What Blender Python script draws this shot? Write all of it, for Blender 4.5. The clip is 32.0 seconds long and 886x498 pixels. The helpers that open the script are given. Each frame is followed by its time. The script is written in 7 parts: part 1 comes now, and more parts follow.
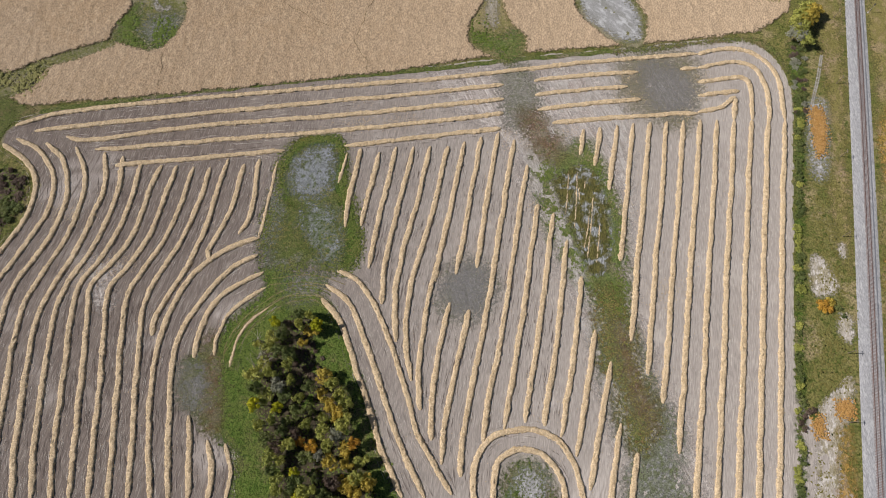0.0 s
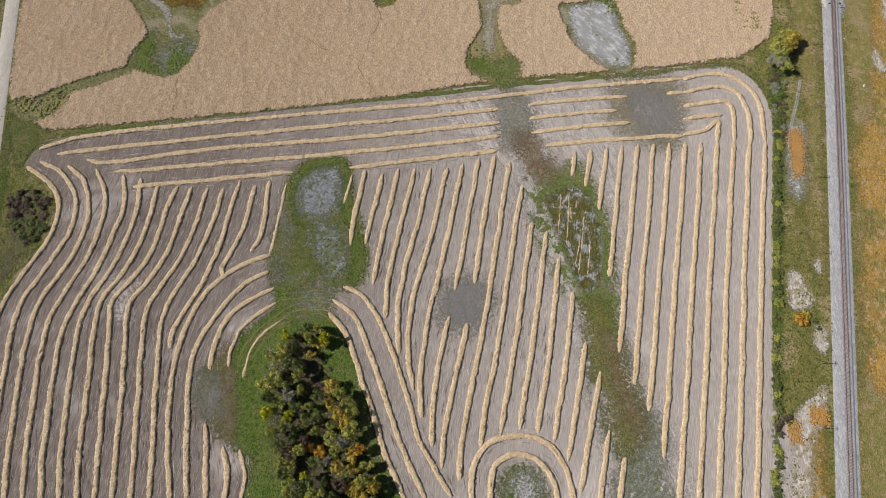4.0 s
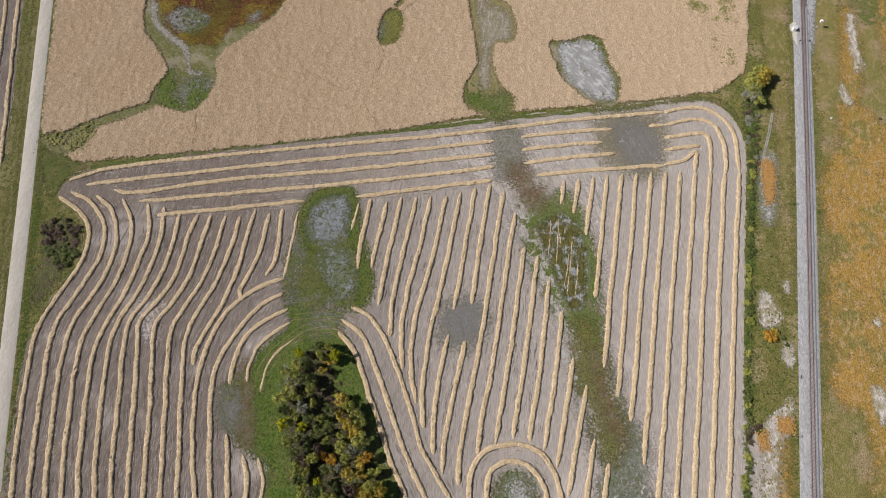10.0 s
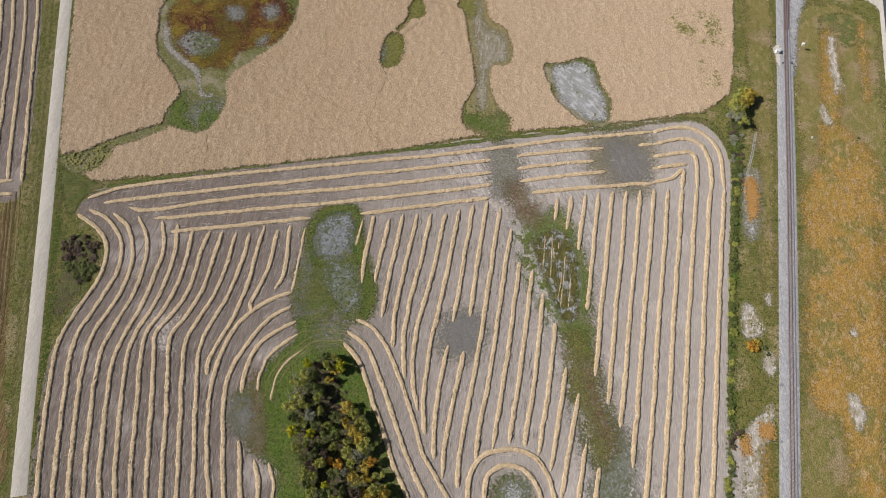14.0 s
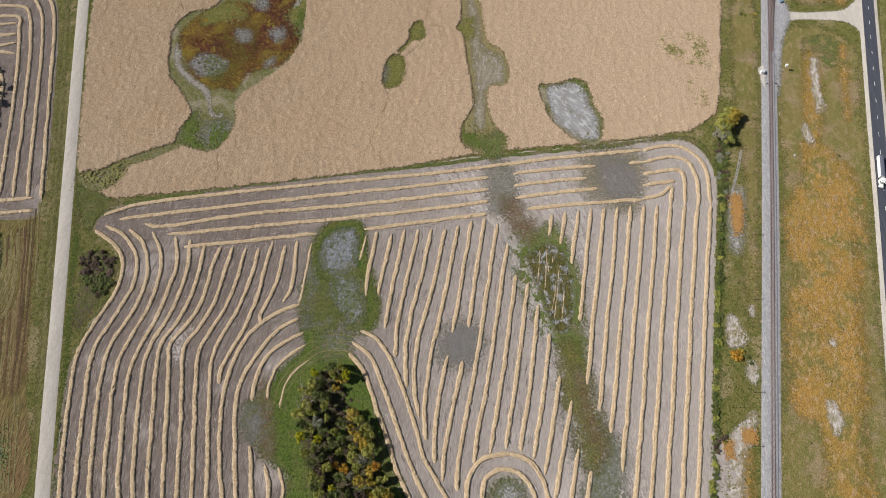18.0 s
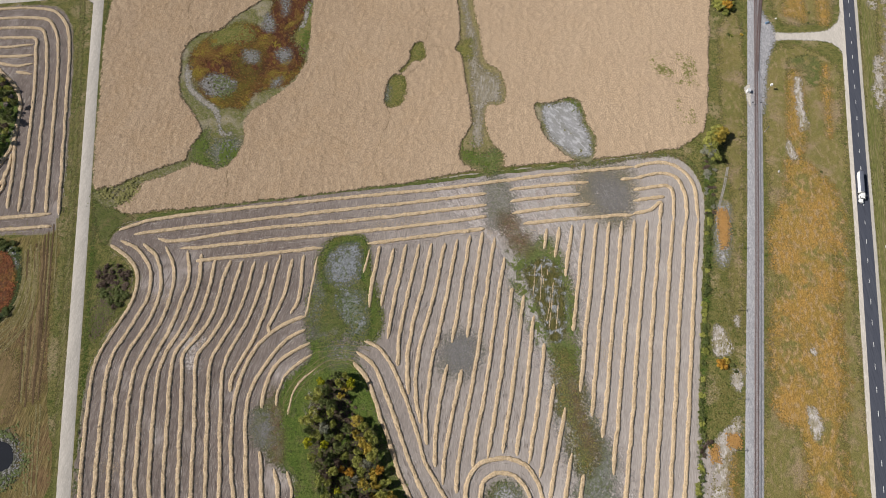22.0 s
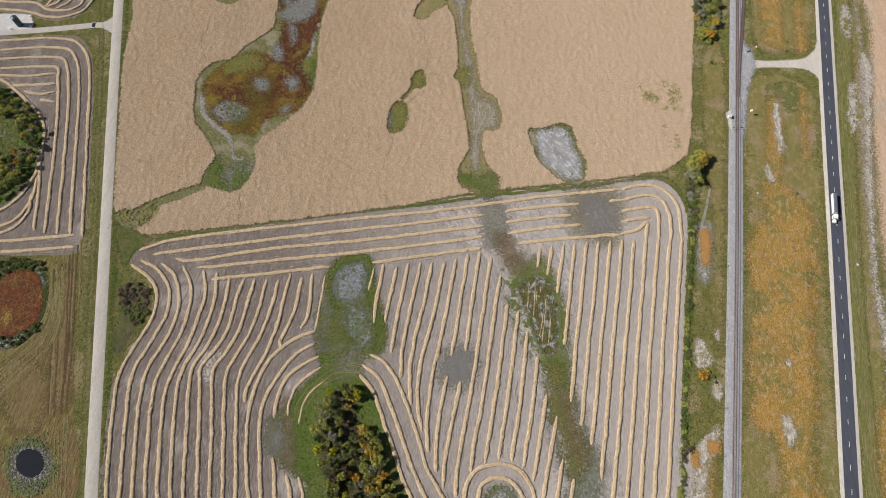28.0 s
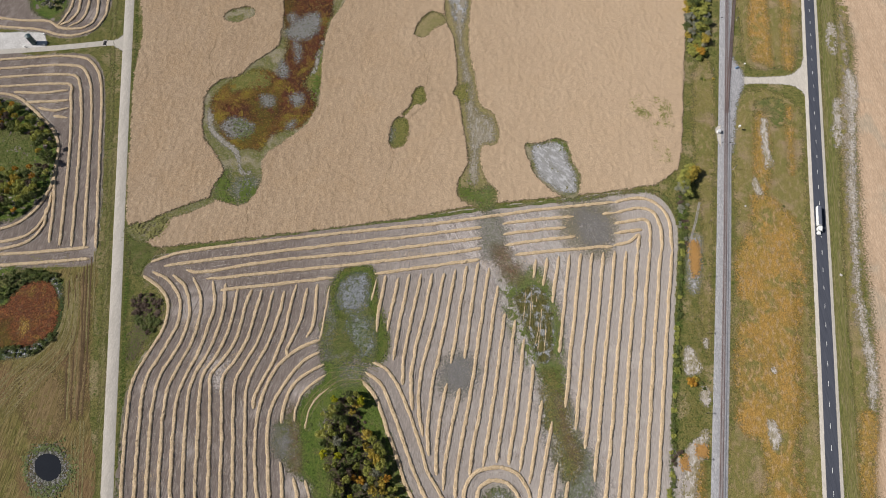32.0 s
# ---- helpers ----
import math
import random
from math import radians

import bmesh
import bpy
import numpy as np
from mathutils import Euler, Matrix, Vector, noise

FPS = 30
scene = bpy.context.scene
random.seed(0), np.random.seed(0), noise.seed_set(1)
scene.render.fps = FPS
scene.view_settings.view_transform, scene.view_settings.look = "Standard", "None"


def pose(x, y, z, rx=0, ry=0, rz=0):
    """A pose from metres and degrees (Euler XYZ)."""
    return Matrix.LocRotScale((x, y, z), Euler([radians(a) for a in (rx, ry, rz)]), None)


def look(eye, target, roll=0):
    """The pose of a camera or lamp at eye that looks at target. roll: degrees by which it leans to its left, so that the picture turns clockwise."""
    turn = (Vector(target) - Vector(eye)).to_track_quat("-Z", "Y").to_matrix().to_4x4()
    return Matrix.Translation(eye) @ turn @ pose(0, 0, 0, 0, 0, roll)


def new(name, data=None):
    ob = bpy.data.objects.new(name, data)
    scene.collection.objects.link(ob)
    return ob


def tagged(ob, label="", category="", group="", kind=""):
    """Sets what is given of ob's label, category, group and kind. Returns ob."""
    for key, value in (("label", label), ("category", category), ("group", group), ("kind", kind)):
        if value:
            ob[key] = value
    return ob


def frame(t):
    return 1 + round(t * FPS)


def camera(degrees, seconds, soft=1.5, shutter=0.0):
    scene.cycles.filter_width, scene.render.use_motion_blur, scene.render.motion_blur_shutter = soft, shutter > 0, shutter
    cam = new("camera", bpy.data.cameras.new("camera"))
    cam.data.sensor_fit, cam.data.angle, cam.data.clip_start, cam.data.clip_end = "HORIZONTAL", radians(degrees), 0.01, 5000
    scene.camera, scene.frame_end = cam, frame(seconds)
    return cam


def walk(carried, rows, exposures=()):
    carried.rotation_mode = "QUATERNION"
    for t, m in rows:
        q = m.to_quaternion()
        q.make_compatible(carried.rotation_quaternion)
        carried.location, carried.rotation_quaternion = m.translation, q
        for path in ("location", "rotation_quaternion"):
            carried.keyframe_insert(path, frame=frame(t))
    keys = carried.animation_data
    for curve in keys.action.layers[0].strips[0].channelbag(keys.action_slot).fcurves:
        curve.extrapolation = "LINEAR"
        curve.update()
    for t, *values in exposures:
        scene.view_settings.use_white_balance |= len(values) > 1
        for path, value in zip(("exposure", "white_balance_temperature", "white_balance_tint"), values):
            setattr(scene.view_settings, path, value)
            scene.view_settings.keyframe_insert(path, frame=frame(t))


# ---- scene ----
cam = camera(73.7, 32.0, soft=1.0)
walk(cam, [
    (0, pose(0.00, 0.00, 230.00, 21.000, -0.070, 0.000)),
    (2, pose(0.01, -0.01, 238.41, 21.153, -0.057, -0.065)),
    (4, pose(0.02, -0.01, 246.83, 21.301, -0.045, -0.128)),
    (6, pose(0.02, -0.01, 255.27, 21.444, -0.034, -0.190)),
    (8, pose(0.02, -0.01, 263.74, 21.582, -0.023, -0.251)),
    (10, pose(0.01, -0.01, 272.25, 21.715, -0.014, -0.310)),
    (12, pose(-0.00, -0.01, 280.80, 21.843, -0.006, -0.367)),
    (14, pose(-0.02, 0.00, 289.38, 21.966, 0.001, -0.423)),
    (16, pose(-0.04, 0.01, 298.01, 22.084, 0.007, -0.477)),
    (18, pose(-0.06, 0.02, 306.66, 22.197, 0.012, -0.530)),
    (20, pose(-0.09, 0.03, 315.33, 22.305, 0.016, -0.581)),
    (22, pose(-0.13, 0.05, 324.01, 22.409, 0.019, -0.631)),
    (24, pose(-0.17, 0.07, 332.67, 22.507, 0.021, -0.679)),
    (26, pose(-0.21, 0.09, 341.30, 22.600, 0.022, -0.726)),
    (28, pose(-0.26, 0.11, 349.86, 22.689, 0.022, -0.771)),
    (30, pose(-0.31, 0.13, 358.33, 22.772, 0.021, -0.815)),
    (32, pose(-0.37, 0.16, 366.67, 22.851, 0.019, -0.857)),
])

# ---- world and sun: clear afternoon, sun low in the west ----
SUN_ELEVATION, SUN_AZIMUTH = 41.0, 272.0
world = bpy.data.worlds.new("sky")
scene.world = world
world.use_nodes = True
wn, wl = world.node_tree.nodes, world.node_tree.links
sky = wn.new("ShaderNodeTexSky")
sky.sky_type = "NISHITA"
sky.sun_disc = False
sky.sun_elevation, sky.sun_rotation = radians(SUN_ELEVATION), radians(SUN_AZIMUTH)
wl.new(sky.outputs["Color"], wn["Background"].inputs["Color"])
wn["Background"].inputs["Strength"].default_value = 0.046
sun = new("sun", bpy.data.lights.new("sun", "SUN"))
sun.data.energy, sun.data.angle, sun.data.color = 4.65, radians(0.5), (1.0, 0.955, 0.90)
_az, _el = radians(SUN_AZIMUTH), radians(SUN_ELEVATION)
sun.matrix_basis = look((math.sin(_az) * math.cos(_el) * 500, math.cos(_az) * math.cos(_el) * 500, math.sin(_el) * 500), (0, 0, 0))
scene.view_settings.exposure = 0.22

# ---- materials ----
MATS, FADES = {}, {}


def surface(name, base, spots, speck=None, coarse=0.03, fine=0.8, stretch=(1.0, 1.0), turn=0.0, rim=None, rim_width=3.0,
            bump=0.3, rough=0.95, grain=2.5, third=None, third_scale=0.012, third_at=0.55, spread=0.16, inner=None, inner_at=8.0, dark=0.25, fade=0.0, east_lit=None, even_grain=False, streak=None, gloss=0.12, cover=1.0, bend=0.0):
    """Ground-like surface: base and spots by a broad noise, speck by a fine one, third by a very broad one,
    rim near the edge of the piece, inner far from it (both by the mesh attribute edge, in metres)."""
    m = bpy.data.materials.new(name)
    m.use_nodes = True
    MATS[name], FADES[name] = m, fade
    n, l = m.node_tree.nodes, m.node_tree.links
    bsdf = n["Principled BSDF"]
    bsdf.inputs["Roughness"].default_value = rough
    bsdf.inputs["Specular IOR Level"].default_value, bsdf.inputs["Diffuse Roughness"].default_value = gloss, 0.3
    geo = n.new("ShaderNodeNewGeometry")
    mp = n.new("ShaderNodeMapping")
    mp.inputs["Scale"].default_value = (stretch[0], stretch[1], 1)
    spin = n.new("ShaderNodeMapping")
    spin.inputs["Rotation"].default_value = (0, 0, radians(turn))
    l.new(geo.outputs["Position"], spin.inputs["Vector"])
    l.new(spin.outputs["Vector"], mp.inputs["Vector"])

    def tex(scale, detail=4.0, warp=0.0, plain=False):
        t = n.new("ShaderNodeTexNoise")
        t.inputs["Scale"].default_value, t.inputs["Detail"].default_value = scale, detail
        t.inputs["Roughness"].default_value, t.inputs["Distortion"].default_value = 0.62, warp
        l.new((geo.outputs["Position"] if plain else mp.outputs["Vector"]), t.inputs["Vector"])
        return t.outputs["Fac"]

    def steps(sock, lo, hi):
        r = n.new("ShaderNodeMapRange")
        r.interpolation_type = "SMOOTHSTEP"
        r.inputs["From Min"].default_value, r.inputs["From Max"].default_value = lo, hi
        l.new(sock, r.inputs["Value"])
        return r.outputs["Result"]

    def mix(fac, a, b, mode="MIX"):
        x = n.new("ShaderNodeMix")
        x.data_type, x.blend_type = "RGBA", mode
        for sock, v in ((x.inputs[0], fac), (x.inputs[6], a), (x.inputs[7], b)):
            if isinstance(v, (int, float)):
                sock.default_value = v
            elif isinstance(v, tuple):
                sock.default_value = (*v, 1)
            else:
                l.new(v, sock)
        return x.outputs[2]

    col = mix(steps(tex(coarse, 5.0, 0.6), 0.5 - spread, 0.5 + spread), base, spots)
    if third:
        col = mix(steps(tex(third_scale, 3.0, 0.4, True), third_at - 0.06, third_at + 0.10), col, third)
    if speck:
        col = mix(steps(tex(fine, 3.0), 0.48, 0.66), col, speck)
    if rim or inner:
        at = n.new("ShaderNodeAttribute")
        at.attribute_name = "edge"
        wob = n.new("ShaderNodeMath")
        wob.operation = "MULTIPLY_ADD"
        l.new(tex(0.22, 4.0, 0.5, True), wob.inputs[0])
        wob.inputs[1].default_value = -2.4 * rim_width
        l.new(at.outputs["Fac"], wob.inputs[2])
        if inner:
            col = mix(steps(wob.outputs[0], inner_at - 1.2 * rim_width - 2.5, inner_at - 1.2 * rim_width + 2.5), col, inner)
        if rim:
            col = mix(steps(wob.outputs[0], -1.2 * rim_width, -0.2 * rim_width), rim, col)
    if streak:
        mp2 = n.new("ShaderNodeMapping")
        mp2.inputs["Scale"].default_value = (streak[1], streak[2], 1)
        spin2 = n.new("ShaderNodeMapping")
        spin2.inputs["Rotation"].default_value = (0, 0, radians(streak[3]))
        if bend:
            sway, shift = n.new("ShaderNodeTexNoise"), n.new("ShaderNodeVectorMath")
            sway.inputs["Scale"].default_value, sway.inputs["Detail"].default_value = 0.009, 1.0
            shift.operation = "MULTIPLY_ADD"
            l.new(geo.outputs["Position"], sway.inputs["Vector"])
            l.new(sway.outputs["Color"], shift.inputs[0])
            shift.inputs[1].default_value = (bend, bend, 0)
            l.new(geo.outputs["Position"], shift.inputs[2])
            l.new(shift.outputs["Vector"], spin2.inputs["Vector"])
        else:
            l.new(geo.outputs["Position"], spin2.inputs["Vector"])
        l.new(spin2.outputs["Vector"], mp2.inputs["Vector"])
        st = n.new("ShaderNodeTexNoise")
        st.inputs["Scale"].default_value, st.inputs["Detail"].default_value, st.inputs["Distortion"].default_value = 1.0, 3.0, 0.4
        l.new(mp2.outputs["Vector"], st.inputs["Vector"])
        col = mix(steps(st.outputs["Fac"], 0.52, 0.68), col, streak[0])
    # Blends towards a paler colour eastwards, painting in the front-lit look of the fields.
    if east_lit:
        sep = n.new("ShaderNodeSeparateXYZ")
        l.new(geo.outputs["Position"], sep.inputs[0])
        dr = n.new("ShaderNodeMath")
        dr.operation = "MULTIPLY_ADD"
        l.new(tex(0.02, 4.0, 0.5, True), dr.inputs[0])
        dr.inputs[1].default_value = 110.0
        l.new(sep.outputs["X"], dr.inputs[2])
        col = mix(steps(dr.outputs[0], east_lit[1], east_lit[2]), col, mix(0.5, col, east_lit[0]))
    g = tex(grain, 3.0, 0.0, even_grain)
    if dark:
        col = mix(dark, col, mix(1.0, col, mix(steps(g, 0.36, 0.64), (0.35, 0.35, 0.35), (1.6, 1.6, 1.6)), "MULTIPLY"))
    l.new(col, bsdf.inputs["Base Color"])
    if fade:
        at2 = n.new("ShaderNodeAttribute")
        at2.attribute_name = "edge"

        def calc(op, *socks):
            x = n.new("ShaderNodeMath")
            x.operation = op
            for sock, v in zip(x.inputs, socks):
                if isinstance(v, float):
                    sock.default_value = v
                else:
                    l.new(v, sock)
            return x.outputs[0]

        clumps = calc("MULTIPLY_ADD", tex(0.8, 6.0, 0.3, True), 3.0, -1.5)
        reach = calc("MULTIPLY_ADD", clumps, steps(at2.outputs["Fac"], 0.0, 1.2 * fade), calc("MULTIPLY", at2.outputs["Fac"], 1 / (2.6 * fade)))
        l.new(calc("MULTIPLY", steps(reach, 0.0, 1.0), cover), bsdf.inputs["Alpha"])
    if bump:
        b = n.new("ShaderNodeBump")
        b.inputs["Strength"].default_value, b.inputs["Distance"].default_value = bump, 0.25
        l.new(g, b.inputs["Height"])
        l.new(b.outputs["Normal"], bsdf.inputs["Normal"])
    return m


def foliage(name, a, b, c):
    """Leaves: hue varies between trees and between leaf clumps."""
    m = bpy.data.materials.new(name)
    m.use_nodes = True
    MATS[name] = m
    n, l = m.node_tree.nodes, m.node_tree.links
    bsdf = n["Principled BSDF"]
    bsdf.inputs["Roughness"].default_value = 0.7
    bsdf.inputs["Specular IOR Level"].default_value = 0.2
    info, geo = n.new("ShaderNodeObjectInfo"), n.new("ShaderNodeNewGeometry")
    ramp = n.new("ShaderNodeValToRGB")
    ramp.color_ramp.elements[0].color, ramp.color_ramp.elements[1].color = (*a, 1), (*c, 1)
    e = ramp.color_ramp.elements.new(0.5)
    e.color = (*b, 1)
    t = n.new("ShaderNodeTexNoise")
    t.inputs["Scale"].default_value = 0.35
    l.new(geo.outputs["Position"], t.inputs["Vector"])
    add = n.new("ShaderNodeMath")
    add.operation = "ADD"
    mul = n.new("ShaderNodeMath")
    mul.operation = "MULTIPLY_ADD"
    l.new(geo.outputs["Random Per Island"], mul.inputs[0])
    mul.inputs[1].default_value, mul.inputs[2].default_value = 0.24, -0.34
    l.new(mul.outputs[0], add.inputs[0])
    l.new(t.outputs["Fac"], add.inputs[1])
    add2 = n.new("ShaderNodeMath")
    add2.operation = "MULTIPLY_ADD"
    l.new(info.outputs["Random"], add2.inputs[0])
    add2.inputs[1].default_value = 0.5
    l.new(add.outputs[0], add2.inputs[2])
    l.new(add2.outputs[0], ramp.inputs["Fac"])
    l.new(ramp.outputs["Color"], bsdf.inputs["Base Color"])
    thin = n.new("ShaderNodeBsdfTranslucent")
    l.new(ramp.outputs["Color"], thin.inputs["Color"])
    both = n.new("ShaderNodeMixShader")
    both.inputs[0].default_value = 0.3
    l.new(bsdf.outputs[0], both.inputs[1])
    l.new(thin.outputs[0], both.inputs[2])
    l.new(both.outputs[0], n["Material Output"].inputs["Surface"])
    return m


def plain(name, colour, rough=0.6, metal=0.0, vary=0.25, scale=3.0):
    m = bpy.data.materials.new(name)
    m.use_nodes = True
    MATS[name] = m
    n, l = m.node_tree.nodes, m.node_tree.links
    bsdf = n["Principled BSDF"]
    bsdf.inputs["Roughness"].default_value, bsdf.inputs["Metallic"].default_value = rough, metal
    t = n.new("ShaderNodeTexNoise")
    t.inputs["Scale"].default_value, t.inputs["Detail"].default_value = scale, 5.0
    geo = n.new("ShaderNodeNewGeometry")
    l.new(geo.outputs["Position"], t.inputs["Vector"])
    x = n.new("ShaderNodeMix")
    x.data_type = "RGBA"
    x.inputs[6].default_value = (*[v * (1 - vary) for v in colour], 1)
    x.inputs[7].default_value = (*[min(1, v * (1 + vary)) for v in colour], 1)
    l.new(t.outputs["Fac"], x.inputs[0])
    l.new(x.outputs[2], bsdf.inputs["Base Color"])
    return m


surface("grass", (0.104, 0.109, 0.031), (0.165, 0.146, 0.052), (0.063, 0.078, 0.017), coarse=0.13, fine=0.45, third=(0.235, 0.19, 0.10), third_at=0.56, third_scale=0.05, dark=0.58, bump=0.9, grain=1.3)
# Paler eastwards: front-lit brightness of rough stubble is put into its colour.
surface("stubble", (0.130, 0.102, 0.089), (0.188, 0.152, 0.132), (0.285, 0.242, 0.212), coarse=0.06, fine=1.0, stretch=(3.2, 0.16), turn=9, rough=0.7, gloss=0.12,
        third=(0.36, 0.315, 0.29), third_at=0.60, third_scale=0.028, spread=0.25, bump=0.4, rim=(0.20, 0.175, 0.10), rim_width=1.6, east_lit=((0.50, 0.455, 0.42), -70.0, 110.0), dark=0.34, grain=1.6,
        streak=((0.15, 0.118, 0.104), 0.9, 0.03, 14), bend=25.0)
surface("stubble_pale", (0.42, 0.375, 0.35), (0.28, 0.235, 0.215), (0.60, 0.555, 0.52), coarse=0.14, fine=0.9, stretch=(3.0, 0.14), turn=-22,
        bump=0.3, fade=4, dark=0.5, even_grain=True, cover=0.92)
# Eastward brightening is painted into the crop's colour as well.
surface("crop", (0.352, 0.254, 0.164), (0.318, 0.225, 0.142), (0.405, 0.298, 0.193), coarse=0.035, fine=0.7, stretch=(1.2, 0.6), turn=9, rough=0.65, gloss=0.25,
        third=(0.335, 0.233, 0.141), third_at=0.54, third_scale=0.03, grain=1.5, bump=1.0, dark=0.45, streak=((0.31, 0.217, 0.132), 0.8, 0.04, 10), bend=22.0, fade=0.7, east_lit=((0.50, 0.378, 0.262), -110.0, 180.0))
surface("straw", (0.505, 0.385, 0.248), (0.41, 0.30, 0.18), (0.60, 0.475, 0.32), coarse=0.35, fine=1.9, grain=2.4, bump=0.8, dark=0.42, rough=0.65, gloss=0.2)
surface("green_weeds", (0.097, 0.115, 0.031), (0.148, 0.141, 0.057), (0.061, 0.08, 0.021), coarse=0.14, fine=0.9, third=(0.17, 0.135, 0.065),
        third_scale=0.05, third_at=0.54, dark=0.6, bump=0.8, fade=1.0)
surface("draw_weeds", (0.122, 0.14, 0.045), (0.215, 0.205, 0.145), (0.075, 0.095, 0.028), coarse=0.15, fine=0.9, third=(0.19, 0.15, 0.11),
        third_scale=0.06, third_at=0.54, dark=0.65, bump=0.8, fade=4, cover=0.88)
surface("thin_weeds", (0.185, 0.18, 0.105), (0.24, 0.22, 0.18), (0.135, 0.145, 0.065), coarse=0.2, fine=0.9, dark=0.6, bump=0.6, fade=4, cover=0.55)
surface("fence_weeds", (0.085, 0.11, 0.028), (0.14, 0.14, 0.05), (0.05, 0.075, 0.018), coarse=0.3, fine=0.9, third=(0.20, 0.17, 0.11), third_scale=0.08, third_at=0.54, dark=0.7, bump=0.8)
surface("slough_bed", (0.275, 0.275, 0.283), (0.20, 0.205, 0.18), (0.115, 0.13, 0.06), coarse=0.3, fine=0.7, dark=0.5, fade=2.6, cover=0.85)
surface("salt_fringe", (0.50, 0.46, 0.43), (0.34, 0.30, 0.275), (0.60, 0.565, 0.535), coarse=0.25, fine=0.9, stretch=(2.4, 0.3), turn=-22, dark=0.4, fade=2, cover=0.7)
surface("pan_soil", (0.235, 0.222, 0.23), (0.285, 0.268, 0.272), (0.185, 0.178, 0.160), coarse=0.25, fine=1.0, stretch=(2.4, 0.3), turn=-24, dark=0.5, fade=4.2, cover=0.52)
surface("mown_track", (0.204, 0.17, 0.08), (0.152, 0.132, 0.052), (0.252, 0.209, 0.113), coarse=0.2, fine=0.7, dark=0.5)
# Dark of the narrow gaps in the crop, painted as colour.
surface("gap_brown", (0.16, 0.115, 0.062), (0.21, 0.155, 0.09), None, coarse=0.3, dark=0.4)
surface("chaff", (0.47, 0.425, 0.385), (0.36, 0.315, 0.28), (0.56, 0.515, 0.47), coarse=0.5, dark=0.3)
surface("drain_mud", (0.28, 0.245, 0.19), (0.215, 0.185, 0.12), (0.335, 0.305, 0.265), coarse=0.12, fine=0.6, stretch=(1.2, 0.3), turn=8, dark=0.35, fade=2.2, cover=0.95)
surface("pan_crust", (0.30, 0.295, 0.298), (0.225, 0.22, 0.205), (0.42, 0.415, 0.42), coarse=0.10, fine=0.4, stretch=(1.0, 0.45), turn=-35, dark=0.2, fade=2.0, rim=(0.20, 0.185, 0.10), rim_width=2.6)
surface("ochre_marsh", (0.17, 0.135, 0.030), (0.115, 0.075, 0.022), (0.095, 0.10, 0.028), coarse=0.2, fine=0.6, dark=0.6, bump=0.8, fade=4.0, cover=0.6)
surface("rust_marsh", (0.155, 0.055, 0.023), (0.10, 0.038, 0.018), (0.20, 0.085, 0.03), coarse=0.2, fine=0.5, third=(0.165, 0.10, 0.026), third_scale=0.08, third_at=0.58, dark=0.75, bump=1.0, grain=1.2, fade=1.2)
surface("dark_reeds", (0.04, 0.058, 0.022), (0.065, 0.085, 0.026), (0.028, 0.04, 0.018), coarse=0.25, fine=0.8, dark=0.6, bump=1.0, fade=1.6)
surface("ballast_dark", (0.16, 0.165, 0.185), (0.20, 0.20, 0.22), None, coarse=0.3, dark=0.3)
surface("yard_gravel", (0.58, 0.56, 0.54), (0.48, 0.46, 0.44), (0.66, 0.64, 0.62), coarse=0.15, fine=1.0, dark=0.2, fade=0.6)
surface("dark_stubble", (0.105, 0.082, 0.07), (0.145, 0.114, 0.10), None, coarse=0.5, dark=0.4)
surface("marsh_green", (0.085, 0.122, 0.030), (0.135, 0.142, 0.045), (0.052, 0.080, 0.022), coarse=0.16, fine=0.8, third=(0.15, 0.135, 0.075), third_scale=0.07, third_at=0.55,
        dark=0.65, bump=0.9, fade=2.6, cover=0.9)
surface("lush_grass", (0.074, 0.118, 0.021), (0.114, 0.14, 0.034), (0.043, 0.076, 0.013), coarse=0.12, fine=0.8, third=(0.14, 0.125, 0.055), third_scale=0.07, third_at=0.54, dark=0.9, bump=0.9, fade=1.8)
surface("rim_weeds", (0.161, 0.152, 0.061), (0.117, 0.124, 0.04), (0.222, 0.2, 0.131), coarse=0.12, fine=0.7, third=(0.27, 0.235, 0.16), third_scale=0.07, third_at=0.52, dark=0.6, bump=0.8, fade=1.3)
surface("dry_grass", (0.19, 0.158, 0.058), (0.148, 0.14, 0.045), (0.245, 0.19, 0.095), coarse=0.08, fine=0.4, stretch=(1.0, 0.5), turn=10, spread=0.14, third=(0.255, 0.192, 0.115), third_scale=0.045, third_at=0.57, dark=0.5, bump=0.9, fade=2.2)
surface("brown_sward", (0.204, 0.141, 0.071), (0.157, 0.117, 0.048), (0.244, 0.174, 0.091), coarse=0.1, fine=0.8, stretch=(2.4, 0.1), turn=5, dark=0.6, bump=0.8, fade=3.0)
surface("mud_rim", (0.14, 0.135, 0.125), (0.085, 0.09, 0.05), (0.22, 0.21, 0.205), coarse=0.35, fine=0.8, dark=0.85, bump=1.0, grain=1.6, fade=3)
surface("grey_marsh", (0.285, 0.283, 0.295), (0.23, 0.23, 0.22), (0.15, 0.158, 0.10), coarse=0.2, fine=0.6, dark=0.4, fade=2.6, cover=0.7)
surface("grey_weeds", (0.215, 0.20, 0.19), (0.27, 0.245, 0.23), (0.165, 0.163, 0.12), coarse=0.15, fine=1.2, dark=0.5, fade=7.0, cover=0.75)
surface("mud_crust", (0.36, 0.35, 0.355), (0.26, 0.25, 0.245), (0.46, 0.45, 0.455), coarse=0.15, fine=0.5, stretch=(1.0, 0.4), turn=20, dark=0.2, fade=4)
